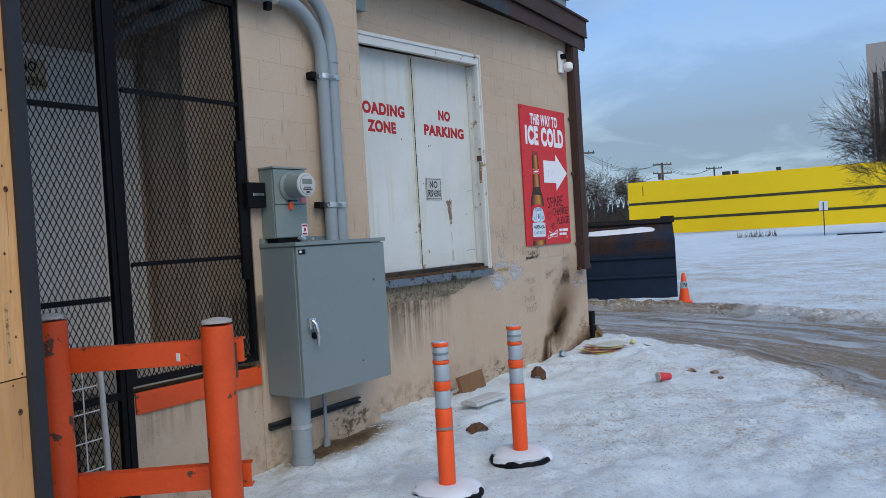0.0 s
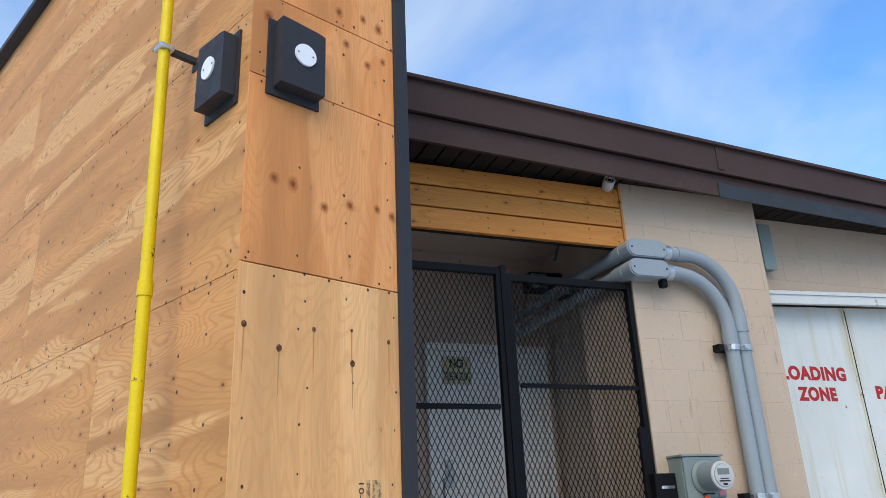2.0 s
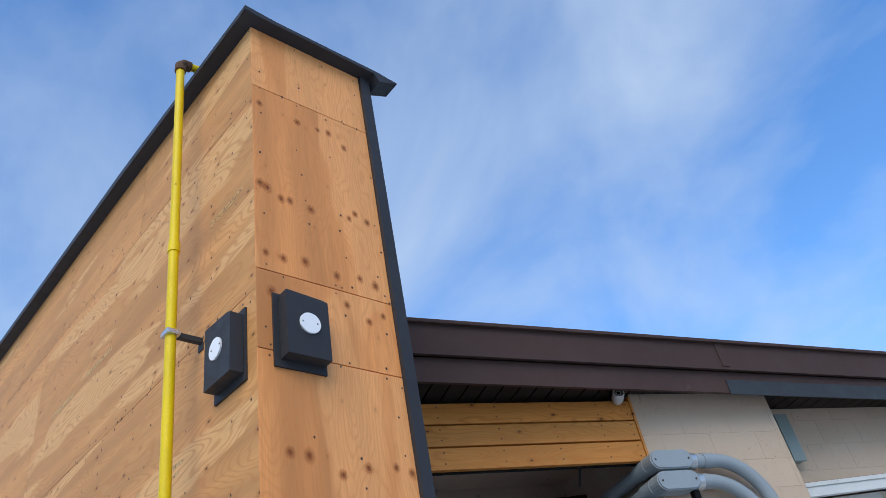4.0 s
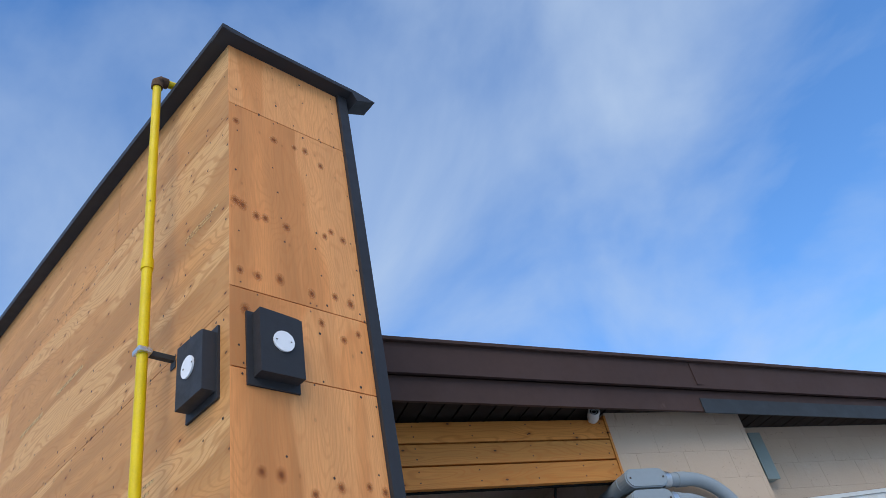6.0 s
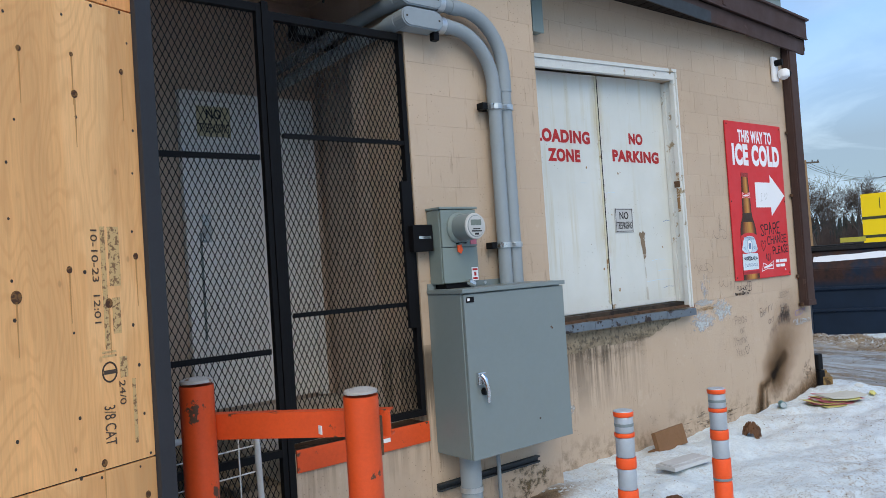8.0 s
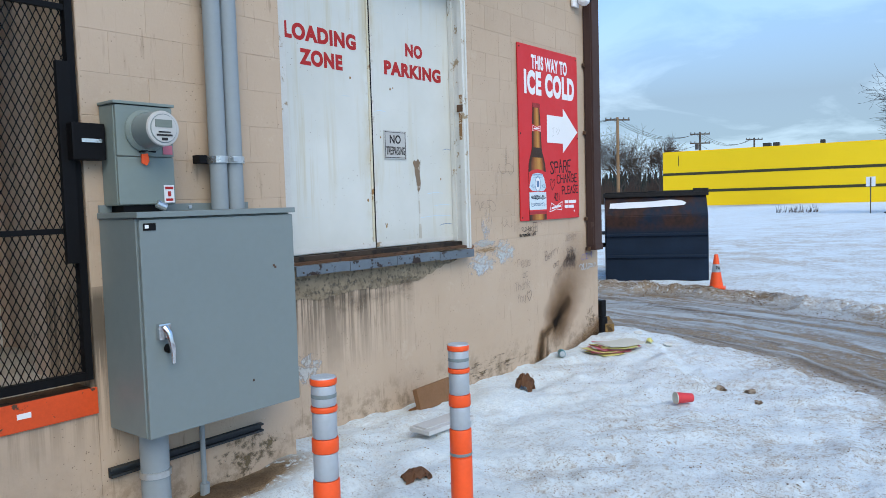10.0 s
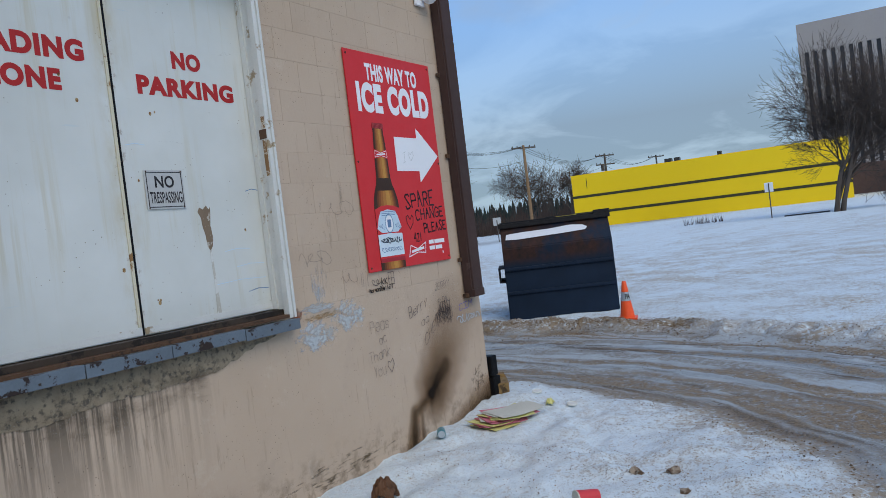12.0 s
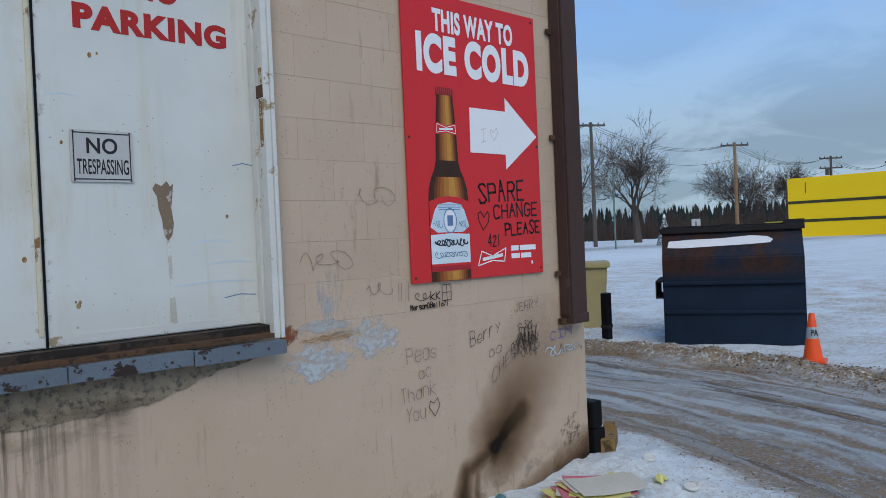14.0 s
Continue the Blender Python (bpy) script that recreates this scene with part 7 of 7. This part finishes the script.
part("drop", tube([(GXP + 0.135, GYP, 1.69), (GXP + 0.135, GYP, 0.45)], 0.0245, 14), M_YELLOW, gp_, "", True)
part("regulator", lathe([(0.02, 0.95), (0.055, 0.97), (0.06, 1.05), (0.03, 1.08)], 18, at=(GXP + 0.135, GYP, 0.22)), M_RUST, gp_, "rusty regulator", True)
part("ground_leg", tube([(GXP + 0.135, GYP, 0.46), (GXP + 0.135, GYP, -0.1)], 0.027, 12), M_YELLOW, gp_)

ob_ = empty("outlet_hood", TL, "dark wall outlet hood on a white backing board", "outlet")
part("backing", boxes((-0.52, -0.155, -0.014, -0.001, 1.10, 1.60), bevel=0.002), M_PRINTW, ob_)
part("border", boxes((-0.53, -0.15, -0.012, -0.0015, 1.601, 1.613), (-0.1545, -0.146, -0.012, -0.0015, 1.1, 1.6)), M_BLACK, ob_)
part("hood", prism([(-0.44, 1.16), (-0.23, 1.16), (-0.23, 1.46), (-0.26, 1.53), (-0.44, 1.53)], -0.12, -0.0145), M_SLATE, ob_)
part("cover", boxes((-0.36, -0.215, -0.17, -0.121, 1.20, 1.46), bevel=0.012), M_BLACK, ob_)

# ---- far side of the road ----
DM = Matrix.Translation((6.68, 1.50, 0.08)) @ Matrix.Rotation(math.atan2(-1.54, 0.80), 4, "Z")   # local x along the front, y away
dmp = empty("dumpster", DM, "navy steel dumpster, fire-scorched, snow on its sloped front", "dumpster")
W = 0.87
side = [(0.0, 0.0), (0.0, 0.62), (0.02, 1.16), (0.22, 1.46), (0.24, 1.53), (1.15, 1.53), (1.15, 0.0)]


def dumpster_body():
    bm = bmesh.new()
    a = [bm.verts.new((-W, y, z)) for y, z in side]
    b = [bm.verts.new((W, y, z)) for y, z in side]
    n = len(side)
    bm.faces.new(a)
    bm.faces.new(b[::-1])
    for k in range(n):
        bm.faces.new((a[k], b[k], b[(k + 1) % n], a[(k + 1) % n]))
    bmesh.ops.recalc_face_normals(bm, faces=bm.faces)
    bmesh.ops.bevel(bm, geom=bm.edges[:], offset=0.015, segments=2, affect="EDGES")
    return bm


part("body", dumpster_body(), M_DUMP, dmp)
for z in (0.42, 0.80):
    part("rib", boxes((-W + 0.01, W - 0.01, -0.035, 0.01, z, z + 0.05), bevel=0.012), M_DUMP, dmp)
part("rim", boxes((-W - 0.03, W + 0.03, 0.18, 0.26, 1.49, 1.56), (-W - 0.03, -W + 0.03, 0.26, 1.18, 1.50, 1.57), (W - 0.03, W + 0.03, 0.26, 1.18, 1.50, 1.57), (-W - 0.03, W + 0.03, 1.12, 1.2, 1.50, 1.57), bevel=0.012), M_CHAR, dmp, "charred top rim")
part("lid_rags", boxes((-W, -0.1, 0.24, 1.1, 1.56, 1.585), (-0.05, W, 0.3, 1.1, 1.555, 1.58), (-0.12, 0.02, 0.2, 0.3, 1.55, 1.60), (W - 0.22, W + 0.03, 0.19, 0.3, 1.555, 1.62), bevel=0.01), M_CHAR, dmp, "burnt lid remains")
for sx in (-1,):
    pk = part("fork_pocket", boxes((sx * W - 0.005 if sx > 0 else -W - 0.10, sx * W + 0.10 if sx > 0 else -W + 0.005, 0.05, 1.0, 0.62, 0.64), (sx * W - 0.005 if sx > 0 else -W - 0.10, sx * W + 0.10 if sx > 0 else -W + 0.005, 0.05, 1.0, 0.84, 0.86),
         (sx * W + 0.085 if sx > 0 else -W - 0.10, sx * W + 0.10 if sx > 0 else -W - 0.085, 0.05, 1.0, 0.64, 0.84), bevel=0.004), M_CHAR, dmp)
sn = prism([(-0.80, 1.30), (-0.78, 1.385), (-0.5, 1.40), (-0.1, 1.405), (0.25, 1.43), (0.45, 1.41), (0.52, 1.37), (0.48, 1.33), (0.2, 1.315), (-0.3, 1.30), (-0.6, 1.29)], -0.012, 0.004)
for v in sn.verts:
    v.co.y += 0.02 + (v.co.z - 1.16) * (0.20 / 0.30)
part("snow_patch", sn, M_SNOW2, dmp, "strip of snow on the front")
tagged(dmp, "navy steel dumpster, fire-scorched, snow on its sloped front", "dumpster")

cone = empty("traffic_cone", pose(5.78, 0.16, gz(5.78, 0.16), 0, 0, 15) @ Matrix.Diagonal((0.78, 0.78, 0.87, 1)), "orange traffic cone with a white collar", "cone")
part("base", boxes((-0.17, 0.17, -0.17, 0.17, -0.01, 0.035), bevel=0.012), M_ORANGE_PL, cone)
part("body", lathe([(0.13, 0.035), (0.085, 0.30)], 24), M_ORANGE_PL, cone, "", True)
part("collar", lathe([(0.0865, 0.30), (0.0665, 0.44)], 24), M_REFLECT, cone, "white reflective collar", True)
part("tip", lathe([(0.066, 0.44), (0.038, 0.60), (0.03, 0.615)], 24), M_ORANGE_PL, cone, "", True)
pa = letters("lettering", "PA", -0.045, 0.045, 0.335, 0.415, -0.084, M_PRINTK, cone, 0.02)
pa.matrix_local = Matrix.Rotation(radians(-62), 4, "Z")

bin_ = empty("grit_bin", pose(7.45, 4.62, 0.06, 0, 0, -52), "tan plastic grit bin", "bin")
part("body", prism([(-0.42, 0.0), (0.42, 0.0), (0.5, 1.0), (-0.5, 1.0)], -0.4, 0.4), M_TAN, bin_)
part("lid", boxes((-0.54, 0.54, -0.45, 0.45, 1.0, 1.09), bevel=0.02), M_TAN, bin_)
bp = empty("black_post", pose(6.15, 3.11, 0.06, 3, -4, 0), "short black leaning post", "post")
part("post", boxes((-0.06, 0.06, -0.05, 0.05, -0.1, 0.72), bevel=0.012), M_BLACK, bp)
part("collar", boxes((-0.068, 0.068, -0.058, 0.058, 0.22, 0.27), bevel=0.006), M_CHAR, bp)


def at(az, dist, z=0.0, eye=(-3.2, -3.25)):
    return Vector((eye[0] + dist * math.cos(radians(az)), eye[1] + dist * math.sin(radians(az)), z))


# yellow building
ya, yb = at(22.7, 101), at(3.7, 97)
yd = (yb - ya)
YM = Matrix.Translation(ya) @ Matrix.Rotation(math.atan2(yd.y, yd.x), 4, "Z")     # local y points away from the walker or to him
YL = yd.length
yl = empty("yellow_building", YM, "long low bright yellow building with dark stripes", "building")
part("wall", boxes((0, YL, 0, 20, -1.0, 7.1), bevel=0.0), M_YBLD, yl)
part("roof", boxes((-0.1, YL + 0.1, 0.2, 20.1, 7.102, 7.2)), M_YBLD, yl)
for z in (2.0, 4.25):
    part("stripe", boxes((0.0, YL, -0.03, -0.002, z - 0.17, z + 0.17)), M_YSTRIPE, yl)
for x, w in ((18.5, 0.5), (12.0, 0.9), (13.2, 0.7)):
    part("roof_unit", boxes((x, x + w, 2.0, 3.0, 7.201, 7.75)), M_TOWERD, yl)
part("conduit", boxes((2.0, 2.08, -0.03, -0.001, 5.3, 6.6)), M_YSTRIPE, yl)

# tall office block
oa = at(6.05, 125)
OM = Matrix.Translation(oa) @ Matrix.Rotation(radians(-84), 4, "Z")
of = empty("office_block", OM, "tall pale office block with dark vertical window strips", "building")
OH = 1.65 + 125 * math.tan(radians(11.1))
part("wall", boxes((0, 34, 0, 26, 0, OH)), M_TOWERD, of)
part("parapet", boxes((-0.15, 34.15, -0.3, 26.2, OH - 4.2, OH + 0.1)), M_TOWERW, of)
for k in range(29):
    part("fin", boxes((k * 1.17, k * 1.17 + 0.62, -0.25, -0.005, 4.5, OH - 4.2)), M_TOWERW, of)
part("base_wall", boxes((-1, 34, -0.6, -0.01, 0, 4.49)), M_BRICK, of)
for x in (18.0, 19.2):
    part("antenna", tube([(x, 6, OH), (x, 6, OH + 2.6)], 0.06, 6), M_TOWERD, of)


# ---- bare trees ----
def bare_tree(name, pos, height, spread, seed, stems=1, lean=0.0, label="bare winter tree with fine twigs", depth=6, base_r=None, scale_tw=1.0):
    rng = random.Random(seed)
    trunk, twigs = bmesh.new(), ([], [])
    base_r = base_r or height * 0.028

    def limb(p, d, length, r, level):
        n = 4 if level < 3 else 3
        pts, rad = [p.copy()], [r]
        for k in range(n):
            d = (d + Vector((rng.uniform(-1, 1), rng.uniform(-1, 1), rng.uniform(-0.5, 0.9))) * 0.20).normalized()
            p = p + d * length / n
            pts.append(p.copy())
            rad.append(r * (1 - 0.45 * (k + 1) / n))
        if level < 3:
            tube(pts, r, 7 if level == 0 else 5, rad, trunk)
        else:
            vs, fs = twigs
            for a, b, ra, rb in zip(pts, pts[1:], rad, rad[1:]):
                t = (b - a).normalized()
                u = t.orthogonal().normalized()
                w = t.cross(u)
                i = len(vs)
                for q, rr in ((a, ra), (b, rb)):
                    for j in range(3):
                        an = j * math.tau / 3
                        vs.append(q + max(rr, 0.012 * scale_tw) * (math.cos(an) * u + math.sin(an) * w))
                fs.extend([(i + j, i + (j + 1) % 3, i + 3 + (j + 1) % 3, i + 3 + j) for j in range(3)])
        if level >= depth:
            return
        kids = 4 if level < 5 else 3
        for k in range(kids):
            f = rng.uniform(0.45, 1.0) if k else 1.0
            i = min(int(f * n), n)
            ang = rng.uniform(0.35, 0.85) * spread
            ax = Vector((rng.uniform(-1, 1), rng.uniform(-1, 1), rng.uniform(-0.3, 0.3))).normalized()
            nd = (Matrix.Rotation(ang if k else ang * 0.45, 3, ax) @ d).normalized()
            nd.z += 0.10 if level < 3 else -0.02
            limb(pts[i], nd.normalized(), length * rng.uniform(0.62, 0.86), rad[i] * (0.78 if k == 0 else 0.58), level + 1)

    for sidx in range(stems):
        dd = Vector((rng.uniform(-0.2, 0.2) * (stems > 1) + lean, rng.uniform(-0.28, 0.28) * (stems > 1), 1)).normalized()
        limb(Vector((rng.uniform(-0.4, 0.4) * (stems > 1), rng.uniform(-0.6, 0.6) * (stems > 1), -0.2)), dd, height * (0.30 if stems > 1 else 0.36), base_r, 0)
    e = empty(name, Matrix.Translation(pos), label, "tree")
    part("trunk", trunk, M_BARK, e)
    me = bpy.data.meshes.new("crown")
    me.from_pydata([tuple(v) for v in twigs[0]], [], twigs[1])
    me.materials.append(M_TWIG)
    cr = new("crown", me)
    cr.parent = e
    return e


bare_tree("bare_tree", at(4.3, 50), 11.6, 1.25, 3, stems=3, label="multi-stemmed bare tree with dense fine twigs on the snow", depth=6, base_r=0.17, scale_tw=0.75)
bare_tree("bare_tree", at(32.9, 105), 15.2, 1.32, 11, label="tall bare elm beside the far road", base_r=0.6, scale_tw=1.1)
bare_tree("bare_tree", at(38.2, 110), 15.0, 1.32, 15, label="bare elm beyond the utility poles", base_r=0.55, scale_tw=1.1)
bare_tree("bare_tree", at(25.6, 125), 12.0, 1.35, 19, label="spreading bare elm behind the utility pole", base_r=0.5, scale_tw=1.25)
bare_tree("bare_tree", at(22.9, 135), 11.5, 1.32, 23, label="bare elm behind the yellow building", scale_tw=1.4)

# ---- far woods ----
def woods():
    rng = random.Random(77)
    vs, fs = [], []
    for k in range(900):
        az, dist = rng.uniform(17, 62), rng.uniform(190, 260)
        h = rng.uniform(4.5, 9.0) * dist / 220
        p = at(az, dist)
        tiers = 6
        for t in range(tiers):
            z0 = h * (0.12 + 0.88 * t / tiers)
            z1 = min(h, z0 + h * 0.30)
            r = h * 0.17 * (1 - t / tiers) + 0.12
            i = len(vs)
            for j in range(6):
                a = j * math.tau / 6 + rng.uniform(-0.3, 0.3)
                rr = r * rng.uniform(0.6, 1.3)
                vs.append((p.x + rr * math.cos(a), p.y + rr * math.sin(a), z0 - rng.uniform(0, 0.3)))
            vs.append((p.x, p.y, z1))
            fs.extend([(i + j, i + (j + 1) % 6, i + 6) for j in range(6)])
    me = bpy.data.meshes.new("far_conifer_woods")
    me.from_pydata(vs, [], fs)
    me.materials.append(M_CONIFER)
    tagged(new("far_conifer_woods", me), "dark conifer woods along the horizon", "woods", kind="stuff")
    vs, fs = [], []
    for k in range(9000):
        az, dist = rng.uniform(19, 60), rng.uniform(140, 185)
        p = at(az, dist)
        h = rng.uniform(1.5, 6.0) * (0.6 + 0.6 * abs(math.sin(az * 1.7)))
        i = len(vs)
        lx, ly = rng.uniform(-0.6, 0.6), rng.uniform(-0.6, 0.6)
        for dx, dy in ((0.09, 0), (-0.05, 0.07), (-0.05, -0.07)):
            vs.append((p.x + dx, p.y + dy, -0.2))
        vs.append((p.x + lx, p.y + ly, h))
        fs.extend([(i, i + 1, i + 3), (i + 1, i + 2, i + 3), (i + 2, i, i + 3)])
    me = bpy.data.meshes.new("far_brush")
    me.from_pydata(vs, [], fs)
    me.materials.append(M_BRUSH)
    tagged(new("far_brush", me), "reddish-brown leafless brush before the woods", "brush", kind="stuff")


woods()


# ---- utility poles and wires ----
def utility_pole(az, dist, el, mat, arms=1, lab="weathered wooden utility pole with a cross-arm"):
    h = 1.65 + dist * math.tan(radians(el))
    p = at(az, dist)
    e = empty("utility_pole", Matrix.Translation(p) @ Matrix.Rotation(radians(az + 90 + 25), 4, "Z"), lab, "utility pole", "poles along the road")
    part("pole", tube([(0, 0, -0.5), (0, 0, h)], 0.2, 10, [0.24, 0.16]), mat, e)
    for k in range(arms):
        z = h - 0.35 - 1.5 * k
        part("cross_arm", boxes((-1.7, 1.7, -0.1, 0.1, z - 0.1, z + 0.1)), M_POLED, e)
        for x in (-1.6, -0.9, 0.9, 1.6):
            part("insulator", lathe([(0.05, 0), (0.09, 0.06), (0.05, 0.22)], 8, at=(x, 0, z + 0.1)), M_POLED, e)
    if arms > 1:
        part("transformer", lathe([(0.28, 0), (0.3, 0.1), (0.3, 0.9), (0.2, 1.0)], 12, at=(0.55, 0, h - 2.9)), M_POLED, e)
    return p, h


q = [utility_pole(35.95, 85, 8.2, M_POLED), utility_pole(26.0, 98, 5.95, M_POLE), utility_pole(20.0, 130, 4.5, M_POLED, 2, "dark utility pole with two cross-arms and a transformer"), utility_pole(16.3, 160, 3.87, M_POLED), utility_pole(58.0, 70, 9.0, M_POLED)]
order = [q[4], q[0], q[1], q[2], q[3]]
for (pa_, ha), (pb_, hb) in zip(order, order[1:]):
    for off, drop in ((0.0, 0.0), (0.9, 0.05), (1.6, 0.1), (0.3, 1.9)):
        pts = []
        for k in range(13):
            f = k / 12
            pts.append((pa_.x + (pb_.x - pa_.x) * f + off * 0.5, pa_.y + (pb_.y - pa_.y) * f + off * 0.7, ha + (hb - ha) * f - drop - 1.6 * (1 - (2 * f - 1) ** 2) - 0.1))
        wob = part("overhead_wire", tube(pts, 0.022, 5), M_WIRE)
        tagged(wob, "thin black overhead wire between utility poles", "wire", "overhead wires")

# small things across the lot
sg = empty("parking_sign", pose(*at(8.94, 51), 0, 0, 97), "white parking sign on a thin steel post in the snow", "sign")
part("post", tube([(0, 0, -0.2), (0, 0, 2.3)], 0.035, 8), M_POLED, sg)
part("plate", boxes((-0.26, 0.26, -0.045, -0.037, 1.75, 2.35)), M_PRINTW, sg)
pr = bmesh.new()
for k in range(20):
    a, b = k * math.tau / 20, (k + 1) * math.tau / 20
    stroke([(0.17 * math.cos(a), 2.07 + 0.17 * math.sin(a)), (0.17 * math.cos(b), 2.07 + 0.17 * math.sin(b))], 0.05, -0.048, pr)
part("sign_print", pr, M_PRINTK, sg)
letters("lettering", "P", -0.06, 0.07, 1.97, 2.17, -0.047, M_PRINTK, sg, 0.03)
lg = empty("concrete_wheel_stop", pose(*at(6.67, 51), 0, 0, 100), "dark concrete wheel stop on the snow", "wheel stop")
part("bar", boxes((-1.3, 1.3, -0.12, 0.12, -0.05, 0.16), bevel=0.03), M_TOWERD, lg)
rs = empty("road_sign", pose(*at(28.75, 75), 0, 0, 115), "back of a white road sign on a post", "sign")
part("post", tube([(0, 0, -0.2), (0, 0, 2.3)], 0.05, 8), M_POLED, rs)
part("plate", boxes((-0.4, 0.4, -0.05, -0.03, 1.75, 2.55)), M_SIGNW, rs)
lt = empty("wire_light_tree", pose(*at(30.95, 80), 0, 0, 0), "white cone-shaped wire light tree", "decoration")
part("cone", lathe([(0.9, 0.0), (0.5, 1.5), (0.18, 2.6), (0.1, 2.9)], 12), painted("white_wire_net", (0.55, 0.58, 0.6), 0.7, worn=(0.08, 0.09, 0.09), amount=0.45, scale=9), lt)
part("tip", lathe([(0.16, 2.9), (0.12, 3.1), (0.02, 3.3)], 8), M_PRINTW, lt)
mp_ = empty("street_mast", pose(*at(34.45, 70), 0, 0, 0), "tall green-grey street mast", "mast")
part("mast", tube([(0, 0, -0.3), (0, 0, 7.4)], 0.08, 8), painted("green_mast", (0.10, 0.20, 0.18), 0.6), mp_)
yb_ = empty("yellow_board", pose(*at(23.5, 86), 0, 0, 100), "small yellow direction board on posts", "sign")
part("board", boxes((-1.3, 1.1, -0.1, 0.0, 1.5, 2.0)), painted("dull_yellow", (0.45, 0.36, 0.05), 0.6), yb_)
for x in (-1.0, 0.8):
    part("post", tube([(x, 0, -0.2), (x, 0, 1.5)], 0.06, 6), M_POLED, yb_)


def dry_grass():
    rng = random.Random(9)
    vs, fs = [], []
    for k in range(110):
        p = at(rng.uniform(12.2, 15.0), rng.uniform(55, 58))
        h = rng.uniform(0.2, 0.75)
        i = len(vs)
        lx, ly = rng.uniform(-0.15, 0.15), rng.uniform(-0.15, 0.15)
        for dx, dy in ((0.02, 0), (-0.012, 0.018), (-0.012, -0.018)):
            vs.append((p.x + dx, p.y + dy, -0.05))
        vs.append((p.x + lx, p.y + ly, h))
        fs.extend([(i, i + 1, i + 3), (i + 1, i + 2, i + 3), (i + 2, i, i + 3)])
    me = bpy.data.meshes.new("dry_weeds")
    me.from_pydata(vs, [], fs)
    me.materials.append(M_BRUSH)
    tagged(new("dry_weeds", me), "dry weed stalks poking from the snow", "weeds", kind="stuff")


dry_grass()

# ---- blocks of the walls, proud of their joints ----
BLOCKS = {}


def block_mesh(w, h):
    key = (round(w, 3), round(h, 3))
    if key not in BLOCKS:
        bm = bmesh.new()
        b, t = 0.0012, 0.0018
        back = [bm.verts.new((x, 0.0, z)) for x, z in ((0, 0), (w, 0), (w, h), (0, h))]
        mid = [bm.verts.new((x, -t + b, z)) for x, z in ((0, 0), (w, 0), (w, h), (0, h))]
        top = [bm.verts.new((x, -t, z)) for x, z in ((b, b), (w - b, b), (w - b, h - b), (b, h - b))]
        for a, c in ((back, mid), (mid, top)):
            for k in range(4):
                bm.faces.new((a[k], a[(k + 1) % 4], c[(k + 1) % 4], c[k]))
        bm.faces.new(top)
        bmesh.ops.recalc_face_normals(bm, faces=bm.faces)
        me = bpy.data.meshes.new("block")
        bm.to_mesh(me)
        bm.free()
        me.materials.append(M_BLOCK)
        BLOCKS[key] = me
    return BLOCKS[key]


def lay(parent, x0, x1, y, z0, z1, skip=None, phase=0.0):
    k = int(round((z0 - C0) / COURSE))
    z = C0 + k * COURSE
    while z < z1 - 0.03:
        h = min(COURSE, z1 - z) - 0.0016
        x = x0 - ((k % 2) * 0.2 + phase)
        while x < x1 - 0.01:
            a, b = max(x, x0), min(x + 0.4, x1)
            x += 0.4
            if b - a < 0.03:
                continue
            spans = [(a, b)]
            if skip and z < skip[3] - 0.01 and z + h > skip[2] + 0.01:
                spans = [(p0, p1) for p0, p1 in ((a, min(b, skip[0])), (max(a, skip[1]), b)) if p1 - p0 > 0.03]
            for p0, p1 in spans:
                ob = new("block", block_mesh(p1 - p0 - 0.0016, h))
                ob.matrix_world = pose(p0 + 0.0015, y, z + 0.0015)
                ob.parent = parent
        z += COURSE
        k += 1


lay(wall, PX1, CX, 0.0, C0, SOFF, (-2.79, -0.83, 1.0, 3.40), 0.12)
lay(pil, PX0, PX1, P, C0, SOFF, None, 0.05)
